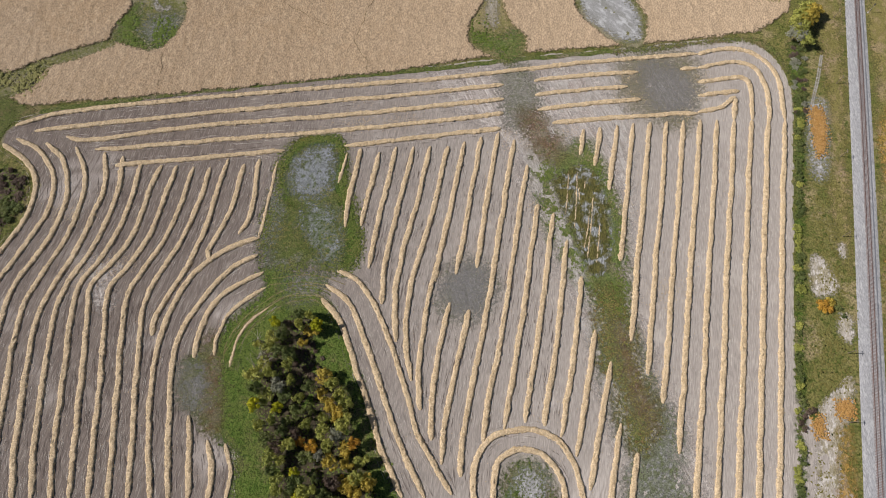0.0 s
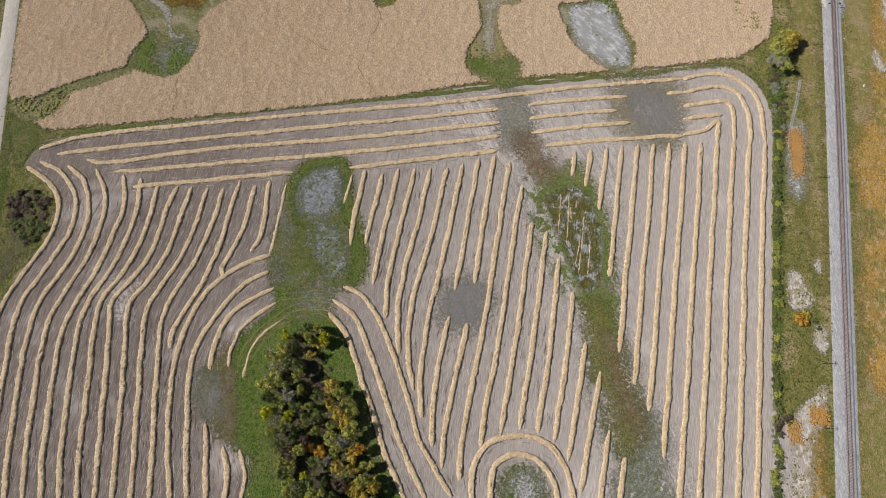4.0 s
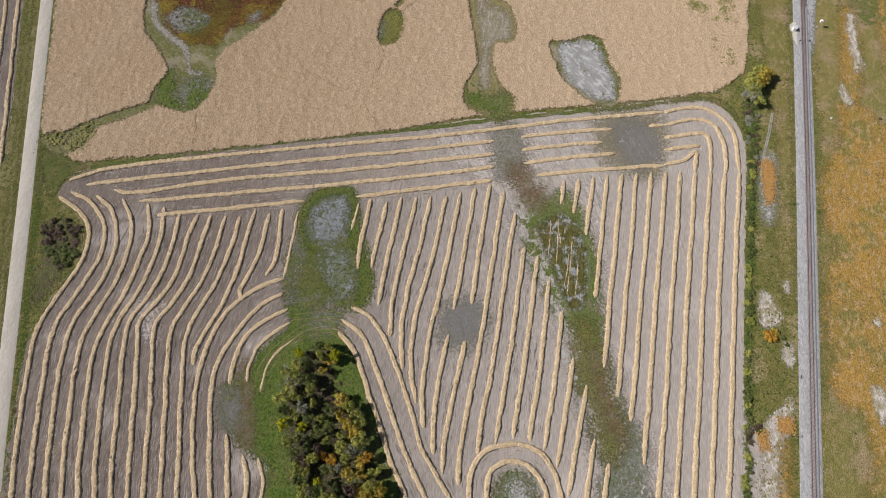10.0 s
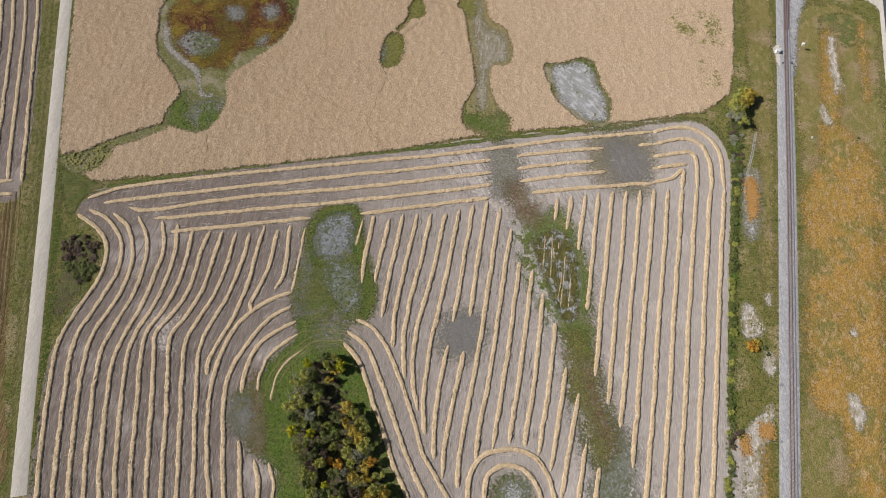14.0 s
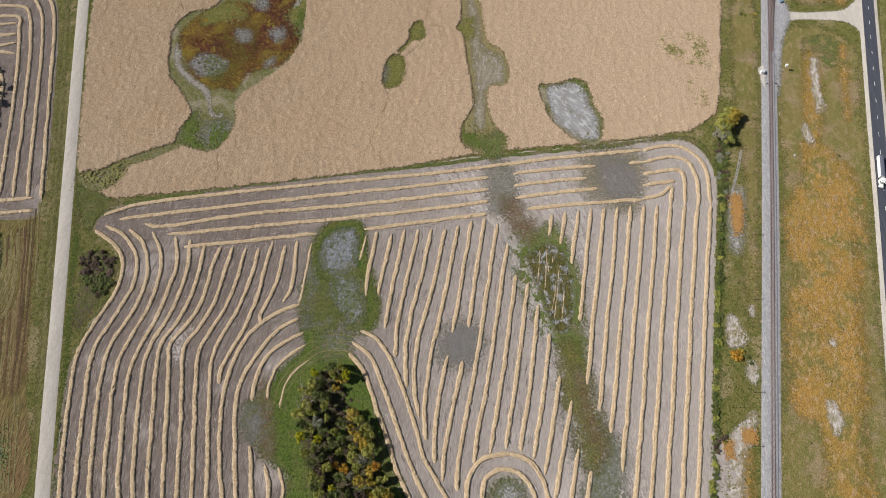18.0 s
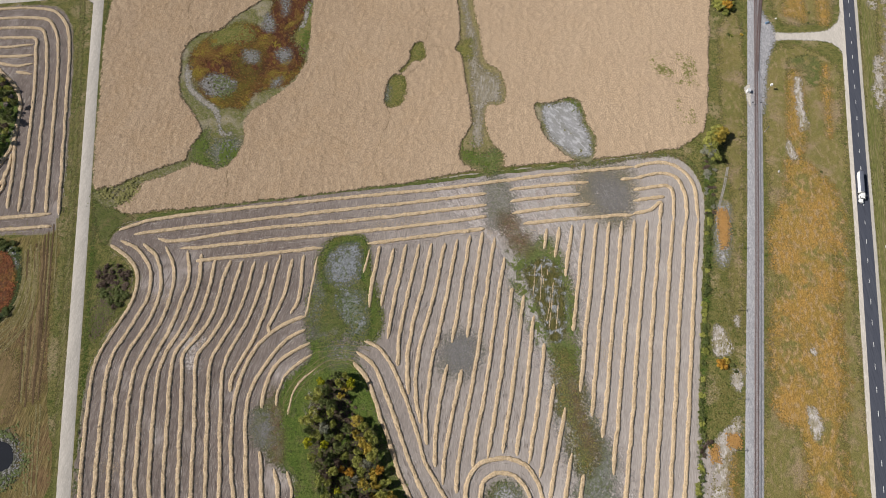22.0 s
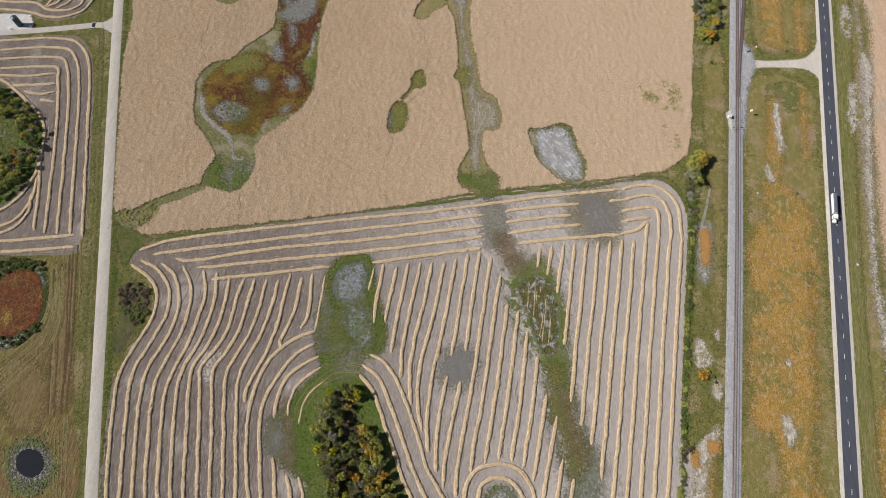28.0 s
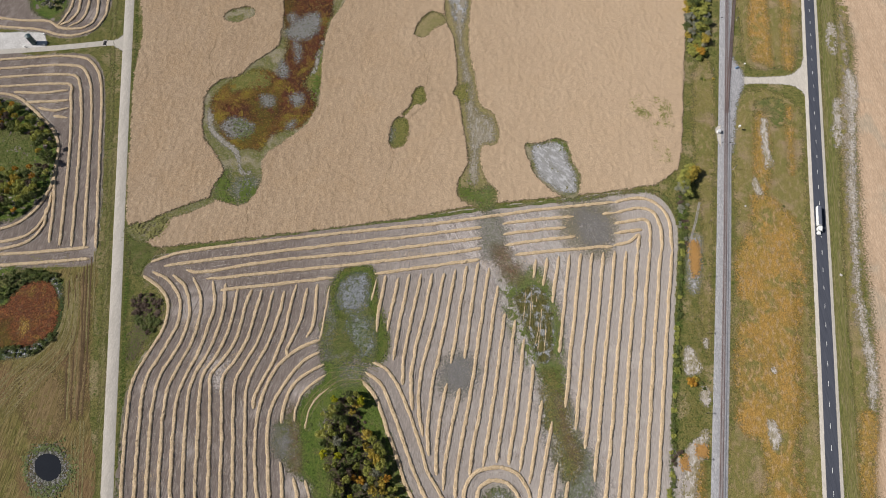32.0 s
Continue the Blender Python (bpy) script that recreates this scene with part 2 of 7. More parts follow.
surface("salt_crust", (0.40, 0.36, 0.325), (0.24, 0.205, 0.12), (0.52, 0.48, 0.45), coarse=0.25, fine=0.6, stretch=(1.2, 0.5), turn=12, dark=0.35, fade=1.1, cover=0.95)
surface("salt_strip", (0.42, 0.38, 0.345), (0.27, 0.23, 0.16), (0.52, 0.48, 0.45), coarse=0.3, fine=0.6, stretch=(1.2, 0.5), turn=12, dark=0.4, fade=1.8, cover=0.85)
surface("red_marsh", (0.095, 0.034, 0.018), (0.055, 0.024, 0.015), (0.14, 0.072, 0.022), coarse=0.15, fine=0.5, stretch=(1.0, 0.5), turn=-25, third=(0.16, 0.115, 0.024), third_scale=0.05,
        third_at=0.58, dark=0.65, bump=0.9, fade=1.8)
surface("rust_reeds", (0.40, 0.225, 0.085), (0.33, 0.18, 0.06), (0.48, 0.30, 0.13), coarse=0.2, fine=1.0, dark=0.5, bump=0.9, fade=0.8)
surface("gold_reeds", (0.345, 0.205, 0.058), (0.265, 0.178, 0.048), (0.35, 0.24, 0.12), coarse=0.07, fine=0.4, stretch=(1.0, 0.5), turn=10, spread=0.14, third=(0.185, 0.16, 0.052), third_at=0.54, third_scale=0.06, dark=0.5, bump=0.9, fade=2.8, cover=0.92)
surface("head_weeds", (0.215, 0.203, 0.175), (0.155, 0.155, 0.105), (0.275, 0.26, 0.235), coarse=0.2, fine=0.9, dark=0.6, bump=0.6, fade=4.5, cover=0.8)
surface("rust_weeds", (0.19, 0.105, 0.065), (0.235, 0.195, 0.135), (0.12, 0.12, 0.04), coarse=0.3, fine=0.8, dark=0.6, fade=3.6, cover=0.65)
surface("draw_body", (0.112, 0.15, 0.04), (0.155, 0.16, 0.06), (0.076, 0.11, 0.028), coarse=0.15, fine=0.8, third=(0.17, 0.16, 0.085), third_scale=0.07, third_at=0.56, dark=0.7, bump=0.9, fade=3.2, cover=0.93)
surface("draw_bog", (0.085, 0.075, 0.028), (0.12, 0.108, 0.034), (0.06, 0.062, 0.02), coarse=0.3, fine=0.9, stretch=(1.6, 0.35), turn=8, third=(0.29, 0.295, 0.305), third_scale=0.2, third_at=0.53, dark=0.65, fade=2.0, cover=0.95)
surface("draw_olive", (0.125, 0.13, 0.038), (0.10, 0.12, 0.03), (0.165, 0.112, 0.05), coarse=0.25, fine=0.8, dark=0.7, fade=3.5, cover=0.8)
surface("draw_grey", (0.165, 0.17, 0.135), (0.115, 0.13, 0.065), (0.24, 0.235, 0.23), coarse=0.22, fine=0.7, dark=0.65, fade=3.5, cover=0.85)
surface("pan_weeds", (0.19, 0.165, 0.095), (0.225, 0.20, 0.15), (0.135, 0.14, 0.05), coarse=0.2, fine=0.7, dark=0.6, bump=0.6, fade=5.0, cover=0.6)
surface("slough_olive", (0.105, 0.125, 0.036), (0.14, 0.135, 0.05), (0.066, 0.09, 0.025), coarse=0.2, fine=0.8, third=(0.17, 0.17, 0.125), third_scale=0.08, third_at=0.56, dark=0.75, bump=0.9, fade=3.6, cover=0.95)
surface("slough_dark", (0.072, 0.115, 0.021), (0.115, 0.148, 0.034), (0.045, 0.072, 0.015), coarse=0.2, fine=0.8, third=(0.165, 0.14, 0.035), third_scale=0.09, third_at=0.6, dark=0.8, bump=1.0, fade=1.6, cover=0.95)
surface("slough_grey", (0.255, 0.265, 0.29), (0.20, 0.21, 0.215), (0.11, 0.125, 0.07), coarse=0.3, fine=0.5, stretch=(1.0, 0.6), turn=20, dark=0.55, fade=3.0, cover=0.85)
surface("slough_speckled", (0.20, 0.21, 0.20), (0.115, 0.135, 0.065), (0.07, 0.095, 0.03), coarse=0.3, fine=0.6, third=(0.29, 0.30, 0.32), third_scale=0.16, third_at=0.58, dark=0.6, fade=3.0, cover=0.85)
surface("ochre_bed", (0.15, 0.088, 0.023), (0.09, 0.038, 0.016), (0.17, 0.125, 0.026), coarse=0.12, fine=0.5, stretch=(1.0, 0.5), turn=-60, third=(0.19, 0.14, 0.024), third_scale=0.06, third_at=0.54, dark=0.7, bump=0.9, fade=2.0)
surface("speckled_crust", (0.30, 0.295, 0.30), (0.16, 0.145, 0.115), (0.05, 0.042, 0.024), coarse=0.45, fine=0.5, dark=0.55, fade=1.8, cover=0.85)
surface("olive_fringe", (0.185, 0.172, 0.05), (0.125, 0.138, 0.035), (0.25, 0.215, 0.085), coarse=0.25, fine=0.7, dark=0.6, bump=0.8, fade=2.4, cover=0.85)
surface("drain_rim", (0.235, 0.195, 0.095), (0.185, 0.168, 0.065), (0.30, 0.232, 0.135), coarse=0.12, fine=0.7, dark=0.5, bump=0.7, fade=1.3)
surface("bare_soil", (0.29, 0.24, 0.188), (0.225, 0.188, 0.125), (0.36, 0.315, 0.265), coarse=0.2, fine=0.6, stretch=(1.4, 0.5), turn=12, dark=0.5, bump=0.6, fade=1.8, cover=0.9)
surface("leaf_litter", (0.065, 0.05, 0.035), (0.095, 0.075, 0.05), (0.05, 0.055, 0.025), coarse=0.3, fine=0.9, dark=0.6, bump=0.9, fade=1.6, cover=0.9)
surface("verge_olive", (0.155, 0.142, 0.052), (0.118, 0.125, 0.036), (0.21, 0.175, 0.09), coarse=0.1, fine=0.6, stretch=(2.0, 0.12), turn=10, dark=0.55, bump=0.8, fade=1.2)
surface("gravel", (0.48, 0.44, 0.39), (0.42, 0.385, 0.34), (0.53, 0.49, 0.44), coarse=0.2, fine=2.0, stretch=(1.6, 0.2), turn=4, dark=0.14, bump=0.1, fade=0.6)
surface("ballast", (0.305, 0.302, 0.315), (0.26, 0.256, 0.265), (0.37, 0.362, 0.37), coarse=0.25, fine=1.2, stretch=(1.5, 0.3), turn=0, dark=0.3, bump=0.3, fade=1.4)
surface("asphalt", (0.060, 0.065, 0.084), (0.072, 0.077, 0.096), (0.05, 0.054, 0.07), coarse=0.1, fine=1.5, stretch=(1.5, 0.05), turn=0, dark=0.1, bump=0.05, rough=0.8)
surface("tan_field", (0.43, 0.31, 0.215), (0.37, 0.265, 0.18), (0.49, 0.37, 0.265), coarse=0.05, fine=1.0, stretch=(2.6, 0.1), turn=0, fade=3.0,
        third=(0.33, 0.27, 0.20), third_at=0.58, third_scale=0.03, dark=0.35)
surface("hay_meadow", (0.175, 0.135, 0.05), (0.12, 0.112, 0.032), (0.23, 0.175, 0.08), coarse=0.06, fine=0.6, stretch=(2.6, 0.1), turn=7, third=(0.165, 0.105, 0.052), third_at=0.52, third_scale=0.022, dark=0.75, grain=1.6, bump=0.9)
surface("path_soil", (0.27, 0.25, 0.225), (0.20, 0.18, 0.14), (0.34, 0.32, 0.29), coarse=0.2, fine=0.8, fade=0.8, dark=0.25)
surface("track_soil", (0.085, 0.055, 0.030), (0.13, 0.088, 0.048), None, coarse=0.3, dark=0.3)
surface("bark", (0.16, 0.13, 0.10), (0.22, 0.19, 0.16), None, coarse=1.0, grain=6.0, dark=0.3)
surface("dead_wood", (0.38, 0.34, 0.30), (0.28, 0.25, 0.22), None, coarse=1.0, grain=6.0, dark=0.3)
foliage("leaf_dark", (0.07, 0.095, 0.032), (0.13, 0.155, 0.05), (0.20, 0.215, 0.07))
foliage("leaf_olive", (0.20, 0.22, 0.055), (0.32, 0.33, 0.08), (0.44, 0.42, 0.11))
foliage("leaf_yellow", (0.30, 0.24, 0.05), (0.46, 0.35, 0.065), (0.58, 0.43, 0.08))
foliage("leaf_orange", (0.32, 0.17, 0.030), (0.48, 0.26, 0.040), (0.56, 0.36, 0.05))
foliage("leaf_lime", (0.28, 0.29, 0.018), (0.44, 0.43, 0.024), (0.54, 0.50, 0.04))
foliage("leaf_grey", (0.18, 0.185, 0.13), (0.265, 0.262, 0.195), (0.36, 0.35, 0.275))
foliage("leaf_brown", (0.08, 0.054, 0.040), (0.13, 0.092, 0.070), (0.185, 0.135, 0.105))
foliage("weed_green", (0.060, 0.085, 0.016), (0.115, 0.14, 0.030), (0.17, 0.18, 0.055))
foliage("weed_lush", (0.085, 0.125, 0.022), (0.13, 0.17, 0.032), (0.18, 0.20, 0.05))
foliage("weed_olive", (0.135, 0.125, 0.035), (0.20, 0.175, 0.055), (0.27, 0.235, 0.09))
foliage("weed_pale", (0.17, 0.17, 0.05), (0.25, 0.235, 0.085), (0.32, 0.28, 0.12))
foliage("reed_gold", (0.20, 0.155, 0.05), (0.29, 0.20, 0.075), (0.37, 0.26, 0.12))
foliage("reed_red", (0.07, 0.028, 0.015), (0.12, 0.048, 0.02), (0.20, 0.13, 0.024))
foliage("reed_rust", (0.30, 0.15, 0.045), (0.42, 0.23, 0.07), (0.52, 0.31, 0.11))
plain("rail_steel", (0.12, 0.066, 0.055), 0.6, 0.3)
plain("tie_wood", (0.20, 0.155, 0.148), 0.9)
plain("white_paint", (0.78, 0.78, 0.76), 0.6, 0, 0.08)
plain("roof_metal", (0.52, 0.53, 0.55), 0.5, 0, 0.08)
plain("grey_metal", (0.42, 0.43, 0.44), 0.4, 0.6)
plain("dark_metal", (0.06, 0.06, 0.065), 0.5, 0.3)
plain("rubber", (0.02, 0.02, 0.02), 0.9)
plain("pole_wood", (0.16, 0.125, 0.09), 0.9)
plain("tarp_grey", (0.11, 0.12, 0.155), 0.85)
plain("teal_steel", (0.035, 0.07, 0.08), 0.5)
plain("stone", (0.42, 0.39, 0.36), 0.9)
plain("blue_plastic", (0.16, 0.24, 0.34), 0.5)
plain("dark_glass", (0.02, 0.025, 0.03), 0.08, 0, 0.1)
plain("pond_water", (0.010, 0.012, 0.016), 0.06, 0, 0.2, 0.2)


# ---- shape helpers ----
def grid_hash(ix, iy, seed):
    h = (ix * 374761393 + iy * 668265263 + seed * 1442695041) & 0xFFFFFFFF
    h = ((h ^ (h >> 13)) * 1274126177) & 0xFFFFFFFF
    return ((h ^ (h >> 16)) & 0xFFFF) / 65535.0


def value_noise(x, y, seed=0):
    ix, iy = np.floor(x).astype(np.int64), np.floor(y).astype(np.int64)
    fx, fy = x - ix, y - iy
    fx, fy = fx * fx * (3 - 2 * fx), fy * fy * (3 - 2 * fy)
    a, b = grid_hash(ix, iy, seed), grid_hash(ix + 1, iy, seed)
    c, d = grid_hash(ix, iy + 1, seed), grid_hash(ix + 1, iy + 1, seed)
    return (a + (b - a) * fx) * (1 - fy) + (c + (d - c) * fx) * fy


def fbm(x, y, size, seed=0, octaves=4):
    """Noise between about -1 and 1; size is the largest bump in metres."""
    out, amp, tot = 0, 1.0, 0
    for k in range(octaves):
        out = out + amp * (value_noise(x / size * 2 ** k, y / size * 2 ** k, seed + 17 * k) - 0.5)
        tot += amp
        amp *= 0.55
    return out / tot * 2.6


def spline(points, closed=False, step=1.5):
    """A smooth line through the points, resampled evenly."""
    p = np.array(points, float)
    if closed:
        q = np.vstack([p[-1], p, p[0], p[1]])
    else:
        q = np.vstack([2 * p[0] - p[1], p, 2 * p[-1] - p[-2]])
    out = []
    for k in range(1, len(q) - 2):
        a, b, c, d = q[k - 1], q[k], q[k + 1], q[k + 2]
        u = np.linspace(0, 1, 16, endpoint=False)[:, None]
        out.append(0.5 * (2 * b + (c - a) * u + (2 * a - 5 * b + 4 * c - d) * u ** 2 + (3 * b - a - 3 * c + d) * u ** 3))
    out = np.vstack(out + [q[-2][None]])
    s = np.r_[0, np.cumsum(np.hypot(*np.diff(out, axis=0).T))]
    n = max(2, int(s[-1] / step) + 1)
    u = np.linspace(0, s[-1], n)
    return np.stack([np.interp(u, s, out[:, 0]), np.interp(u, s, out[:, 1])], 1)


def inside_depth(points, poly):
    """Distance to the outline, positive inside."""
    a, b = poly, np.roll(poly, -1, 0)
    best = np.full(len(points), 1e9)
    odd = np.zeros(len(points), bool)
    x, y = points[:, 0], points[:, 1]
    for (ax, ay), (bx, by) in zip(a, b):
        dx, dy = bx - ax, by - ay
        t = np.clip(((x - ax) * dx + (y - ay) * dy) / max(dx * dx + dy * dy, 1e-9), 0, 1)
        best = np.minimum(best, (x - ax - t * dx) ** 2 + (y - ay - t * dy) ** 2)
        if ay != by:
            odd ^= ((ay > y) != (by > y)) & (x < ax + (y - ay) * dx / dy)
    return np.sqrt(best) * np.where(odd, 1, -1)


def link_mesh(name, verts, faces, material, smooth=False):
    me = bpy.data.meshes.new(name)
    if isinstance(faces, np.ndarray):
        k = faces.shape[1]
        me.vertices.add(len(verts))
        me.vertices.foreach_set("co", np.asarray(verts, np.float32).ravel())
        me.loops.add(faces.size)
        me.loops.foreach_set("vertex_index", faces.astype(np.int32).ravel())
        me.polygons.add(len(faces))
        me.polygons.foreach_set("loop_start", np.arange(0, faces.size, k, dtype=np.int32))
        me.update(calc_edges=True)
        me.validate()
    else:
        me.from_pydata([tuple(map(float, v)) for v in verts], [], [tuple(f) for f in faces])
    me.materials.append(MATS[material])
    if smooth:
        me.polygons.foreach_set("use_smooth", np.ones(len(me.polygons), bool))
    return me


def sheet(name, outline, z, material, res=1.0, ragged=1.0, holes=(), wave=0.05, wave_size=3.0, seed=1, smooth=True, coarse_edge=8.0, thin=0.0, drop=0.0, along_y=1.0):
    """A piece of ground cover with a ragged edge, its height varied by noise; carries the attribute edge."""
    poly = spline(outline, True, 3.0)
    lo, hi = poly.min(0) - 3, poly.max(0) + 3
    nx, ny = int((hi[0] - lo[0]) / res) + 2, int((hi[1] - lo[1]) / res) + 2
    gx, gy = np.meshgrid(lo[0] + np.arange(nx) * res, lo[1] + np.arange(ny) * res)
    p = np.stack([gx.ravel(), gy.ravel()], 1)
    p += (np.stack([value_noise(p[:, 0] * 1.7, p[:, 1] * 1.7, 5), value_noise(p[:, 0] * 1.7, p[:, 1] * 1.7, 9)], 1) - 0.5) * res * 0.6
    d = inside_depth(p, poly)
    for h in holes:
        d = np.minimum(d, -inside_depth(p, spline(h, True, 3.0)))
    d = d + ragged * (fbm(p[:, 0], p[:, 1], coarse_edge, seed) + 0.5 * fbm(p[:, 0], p[:, 1], 1.6, seed + 3, 2))
    if thin:
        d = np.where((fbm(p[:, 0], p[:, 1], 2.2, seed + 8, 3) > thin) & (d < 6), -0.1, d)
    gd = d.reshape(ny, nx)
    g1, g0 = np.gradient(gd, res)
    g = np.stack([g0.ravel(), g1.ravel()], 1)
    near = (np.abs(d) < 1.2 * res)[:, None]
    p = np.where(near & (d[:, None] < 0.5 * res), p - np.clip(g * (d / np.maximum((g ** 2).sum(1), 0.3))[:, None], -res, res), p)
    idx = np.arange(nx * ny).reshape(ny, nx)
    f = np.stack([idx[:-1, :-1], idx[:-1, 1:], idx[1:, 1:], idx[1:, :-1]], -1).reshape(-1, 4)
    f = f[d[f].mean(1) > 0]
    used = np.unique(f)
    remap = np.zeros(nx * ny, np.int64)
    remap[used] = np.arange(len(used))
    p, d = p[used], d[used]
    zz = z + wave * fbm(p[:, 0] + 0.18 * p[:, 1], p[:, 1] * along_y, wave_size, seed + 5, 3) * np.clip(d / 1.5, 0, 1)
    if drop:
        zz = zz - drop * (1 - np.clip(d / (0.9 * res), 0, 1))
    me = link_mesh(name, np.c_[p, zz], remap[f], material, smooth)
    at = me.attributes.new("edge", "FLOAT", "POINT")
    at.data.foreach_set("value", np.clip(d, 0, 40).astype(np.float32))
    return new(name, me)


def band(name, line, widths, z, material, heights=None, step=2.0):
    """A strip along a line; widths are offsets to its right of each edge, heights their z."""
    c = spline(line, False, step)
    t = np.gradient(c, axis=0)
    t /= np.hypot(*t.T)[:, None]
    nrm = np.stack([t[:, 1], -t[:, 0]], 1)
    k = len(widths)
    heights = heights or [0] * k
    v = np.concatenate([np.c_[c + nrm * w, np.full(len(c), z + h)][:, None] for w, h in zip(widths, heights)], 1).reshape(-1, 3)
    i = np.arange((len(c) - 1) * k).reshape(-1, k)[:, :-1].ravel()
    f = np.stack([i, i + 1, i + k + 1, i + k], 1)
    me = link_mesh(name, v, f, material)
    me.attributes.new("edge", "FLOAT", "POINT").data.foreach_set("value", np.full(len(v), 40.0, np.float32))
    return new(name, me)


def box(bm, size, at, turn=0.0, bevel=0.0):
    """Adds a box, optionally bevelled, to bm."""
    r = bmesh.ops.create_cube(bm, size=1.0, matrix=Matrix.Translation(at) @ Matrix.Rotation(turn, 4, "Z") @ Matrix.Diagonal((*size, 1)))
    if bevel:
        edges = list({e for v in r["verts"] for e in v.link_edges})
        bmesh.ops.bevel(bm, geom=edges, offset=bevel, segments=2, affect="EDGES")


def rod(bm, a, b, r1, r2=None, sides=10):
    a, b = Vector(a), Vector(b)
    q = (b - a).to_track_quat("Z", "Y").to_matrix().to_4x4()
    bmesh.ops.create_cone(bm, cap_ends=True, segments=sides, radius1=r1, radius2=r1 if r2 is None else r2, depth=(b - a).length,
                          matrix=Matrix.Translation((a + b) / 2) @ q)


def part(name, bm, material, parent, label=""):
    me = bpy.data.meshes.new(name)
    bm.to_mesh(me)
    bm.free()
    me.materials.append(MATS[material])
    ob = new(name, me)
    ob.parent = parent
    return tagged(ob, label)


def root(name, m, label, category, group=""):
    ob = new(name)
    ob.matrix_basis = m
    return tagged(ob, label, category, group)


# ---- the large structure: ground, fields, roads ----
ground = new("ground", link_mesh("ground", [(-2500, -2500, 0), (2500, -2500, 0), (2500, 2500, 0), (-2500, 2500, 0)], [(0, 1, 2, 3)], "grass"))
tagged(ground, "green and yellowing prairie grass reaching the horizon", "ground", kind="structure")

FIELD = [(-194.4, 147.2), (-170.7, 158.7), (-127.6, 164.9), (-54.1, 173.9), (-12.3, 179.7), (30.2, 185.6), (82.3, 190.8), (129.1, 196.5), (146, 196.4), (157.9, 185.7), (162.1, 170.1), (159.3, 149.8), (146.7, 88.5), (135.6, 35.8), (121, -31), (-187.4, -29.5), (-187.8, -4.8), (-190, 13.6), (-192.2, 42.3), (-193, 62.8), (-186, 82.3), (-177.5, 100.2), (-175.4, 110.5), (-176.2, 119.5), (-184.8, 130.1), (-196.4, 137.5)]
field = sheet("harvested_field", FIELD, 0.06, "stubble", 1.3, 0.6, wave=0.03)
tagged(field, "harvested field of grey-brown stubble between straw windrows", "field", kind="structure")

CROP = [(-34.4, 417), (-225.2, 418.6), (-252.2, 417.7), (-243.3, 379.8), (-234.5, 344.1), (-233.9, 305), (-225.7, 243.5), (-217, 183.8), (-210.2, 168.7), (-197.4, 161.4), (-182.5, 158.7), (-107.1, 166.3), (-30.5, 176.2), (32.1, 187), (87.7, 192.4), (144.1, 199.1), (161.1, 205.7), (172.2, 217.1), (177.8, 237.4), (191, 304), (197.8, 337.5), (204.5, 373), (208.2, 391.5), (211.3, 409.3), (185.1, 412.3)]
BIG_SLOUGH = [(-129.7, 415.8), (-123.9, 378), (-123.4, 336.7), (-131, 322.7), (-144.3, 311.8), (-151.8, 301.1), (-166.3, 296), (-174.3, 285.5), (-174.3, 267.5), (-171.9, 250), (-164.8, 237.8), (-157.1, 225.8), (-152.6, 216.4), (-158.3, 205.1), (-159.2, 197), (-148.8, 192.4), (-138.7, 190.5), (-131.5, 195.7), (-127, 209.1), (-127.6, 223), (-125.2, 231.5), (-113.9, 241.8), (-100.5, 253.9), (-91.3, 271.4), (-90.1, 292.2), (-90.1, 319.3), (-87.4, 347.6), (-79.5, 368.2), (-69, 389.5), (-67.7, 414.9)]
DRAIN = [(8, 396.7), (8.2, 355.6), (14, 334.3), (15.6, 293.4), (12, 283.1), (16.4, 275.3), (19.7, 243.1), (22, 227.9), (20.1, 217.3), (14.2, 206), (14.7, 194), (27.6, 185.1), (32.5, 182.9), (40.4, 195.9), (30.9, 210.3), (30.2, 233.4), (41.7, 237), (43.1, 248.6), (39.7, 263.4), (30.1, 272.6), (27.7, 298.5), (23.6, 331.4), (27.4, 396.4)]
WHITE_SLOUGH = [(63, 235.3), (73.3, 236.1), (86.1, 240.3), (93.1, 235.8), (94.6, 222), (99.4, 210.3), (95.7, 193.1), (87.8, 193.2), (78.4, 199.2), (69.3, 210.7), (66, 220.1)]
POT_A = [(-36, 244.9), (-33.3, 256), (-28.9, 260.4), (-23.1, 256.9), (-23.7, 241.3), (-30.1, 235.2), (-35, 238.1)]
POT_B = [(-18.3, 282.5), (-13.2, 289.1), (-9.5, 280.8), (-12.4, 272.7), (-17.4, 273.3), (-24.8, 263.3), (-25.6, 265.3), (-19.9, 272.3)]
DITCH = [(-214.7, 171.7), (-208.5, 175.9), (-200.2, 177.1), (-190.5, 183.4), (-175.9, 189.7), (-160.2, 195.2), (-157.4, 192.5), (-173.2, 184.9), (-186, 179.9), (-190.2, 170.5), (-196.9, 164.7), (-204.2, 163.2)]
UPPER_PATCH = [(-168.5, 365.4), (-153, 369.9), (-147.7, 362.7), (-158.3, 355.7), (-169.8, 357.1)]
DRAIN_SPUR = [(-17.2, 340.4), (-12.8, 353.6), (-2.5, 362.8), (7.3, 353.3), (-1.7, 346.5), (-9.7, 337.5)]
crop_holes = [DRAIN_SPUR, BIG_SLOUGH, DRAIN, WHITE_SLOUGH, POT_A, POT_B, DITCH, UPPER_PATCH]
crop = sheet("standing_crop", CROP, 0.75, "crop", 0.9, 0.9, crop_holes, wave=0.27, wave_size=1.9, drop=0.35, coarse_edge=5.0, along_y=0.7)
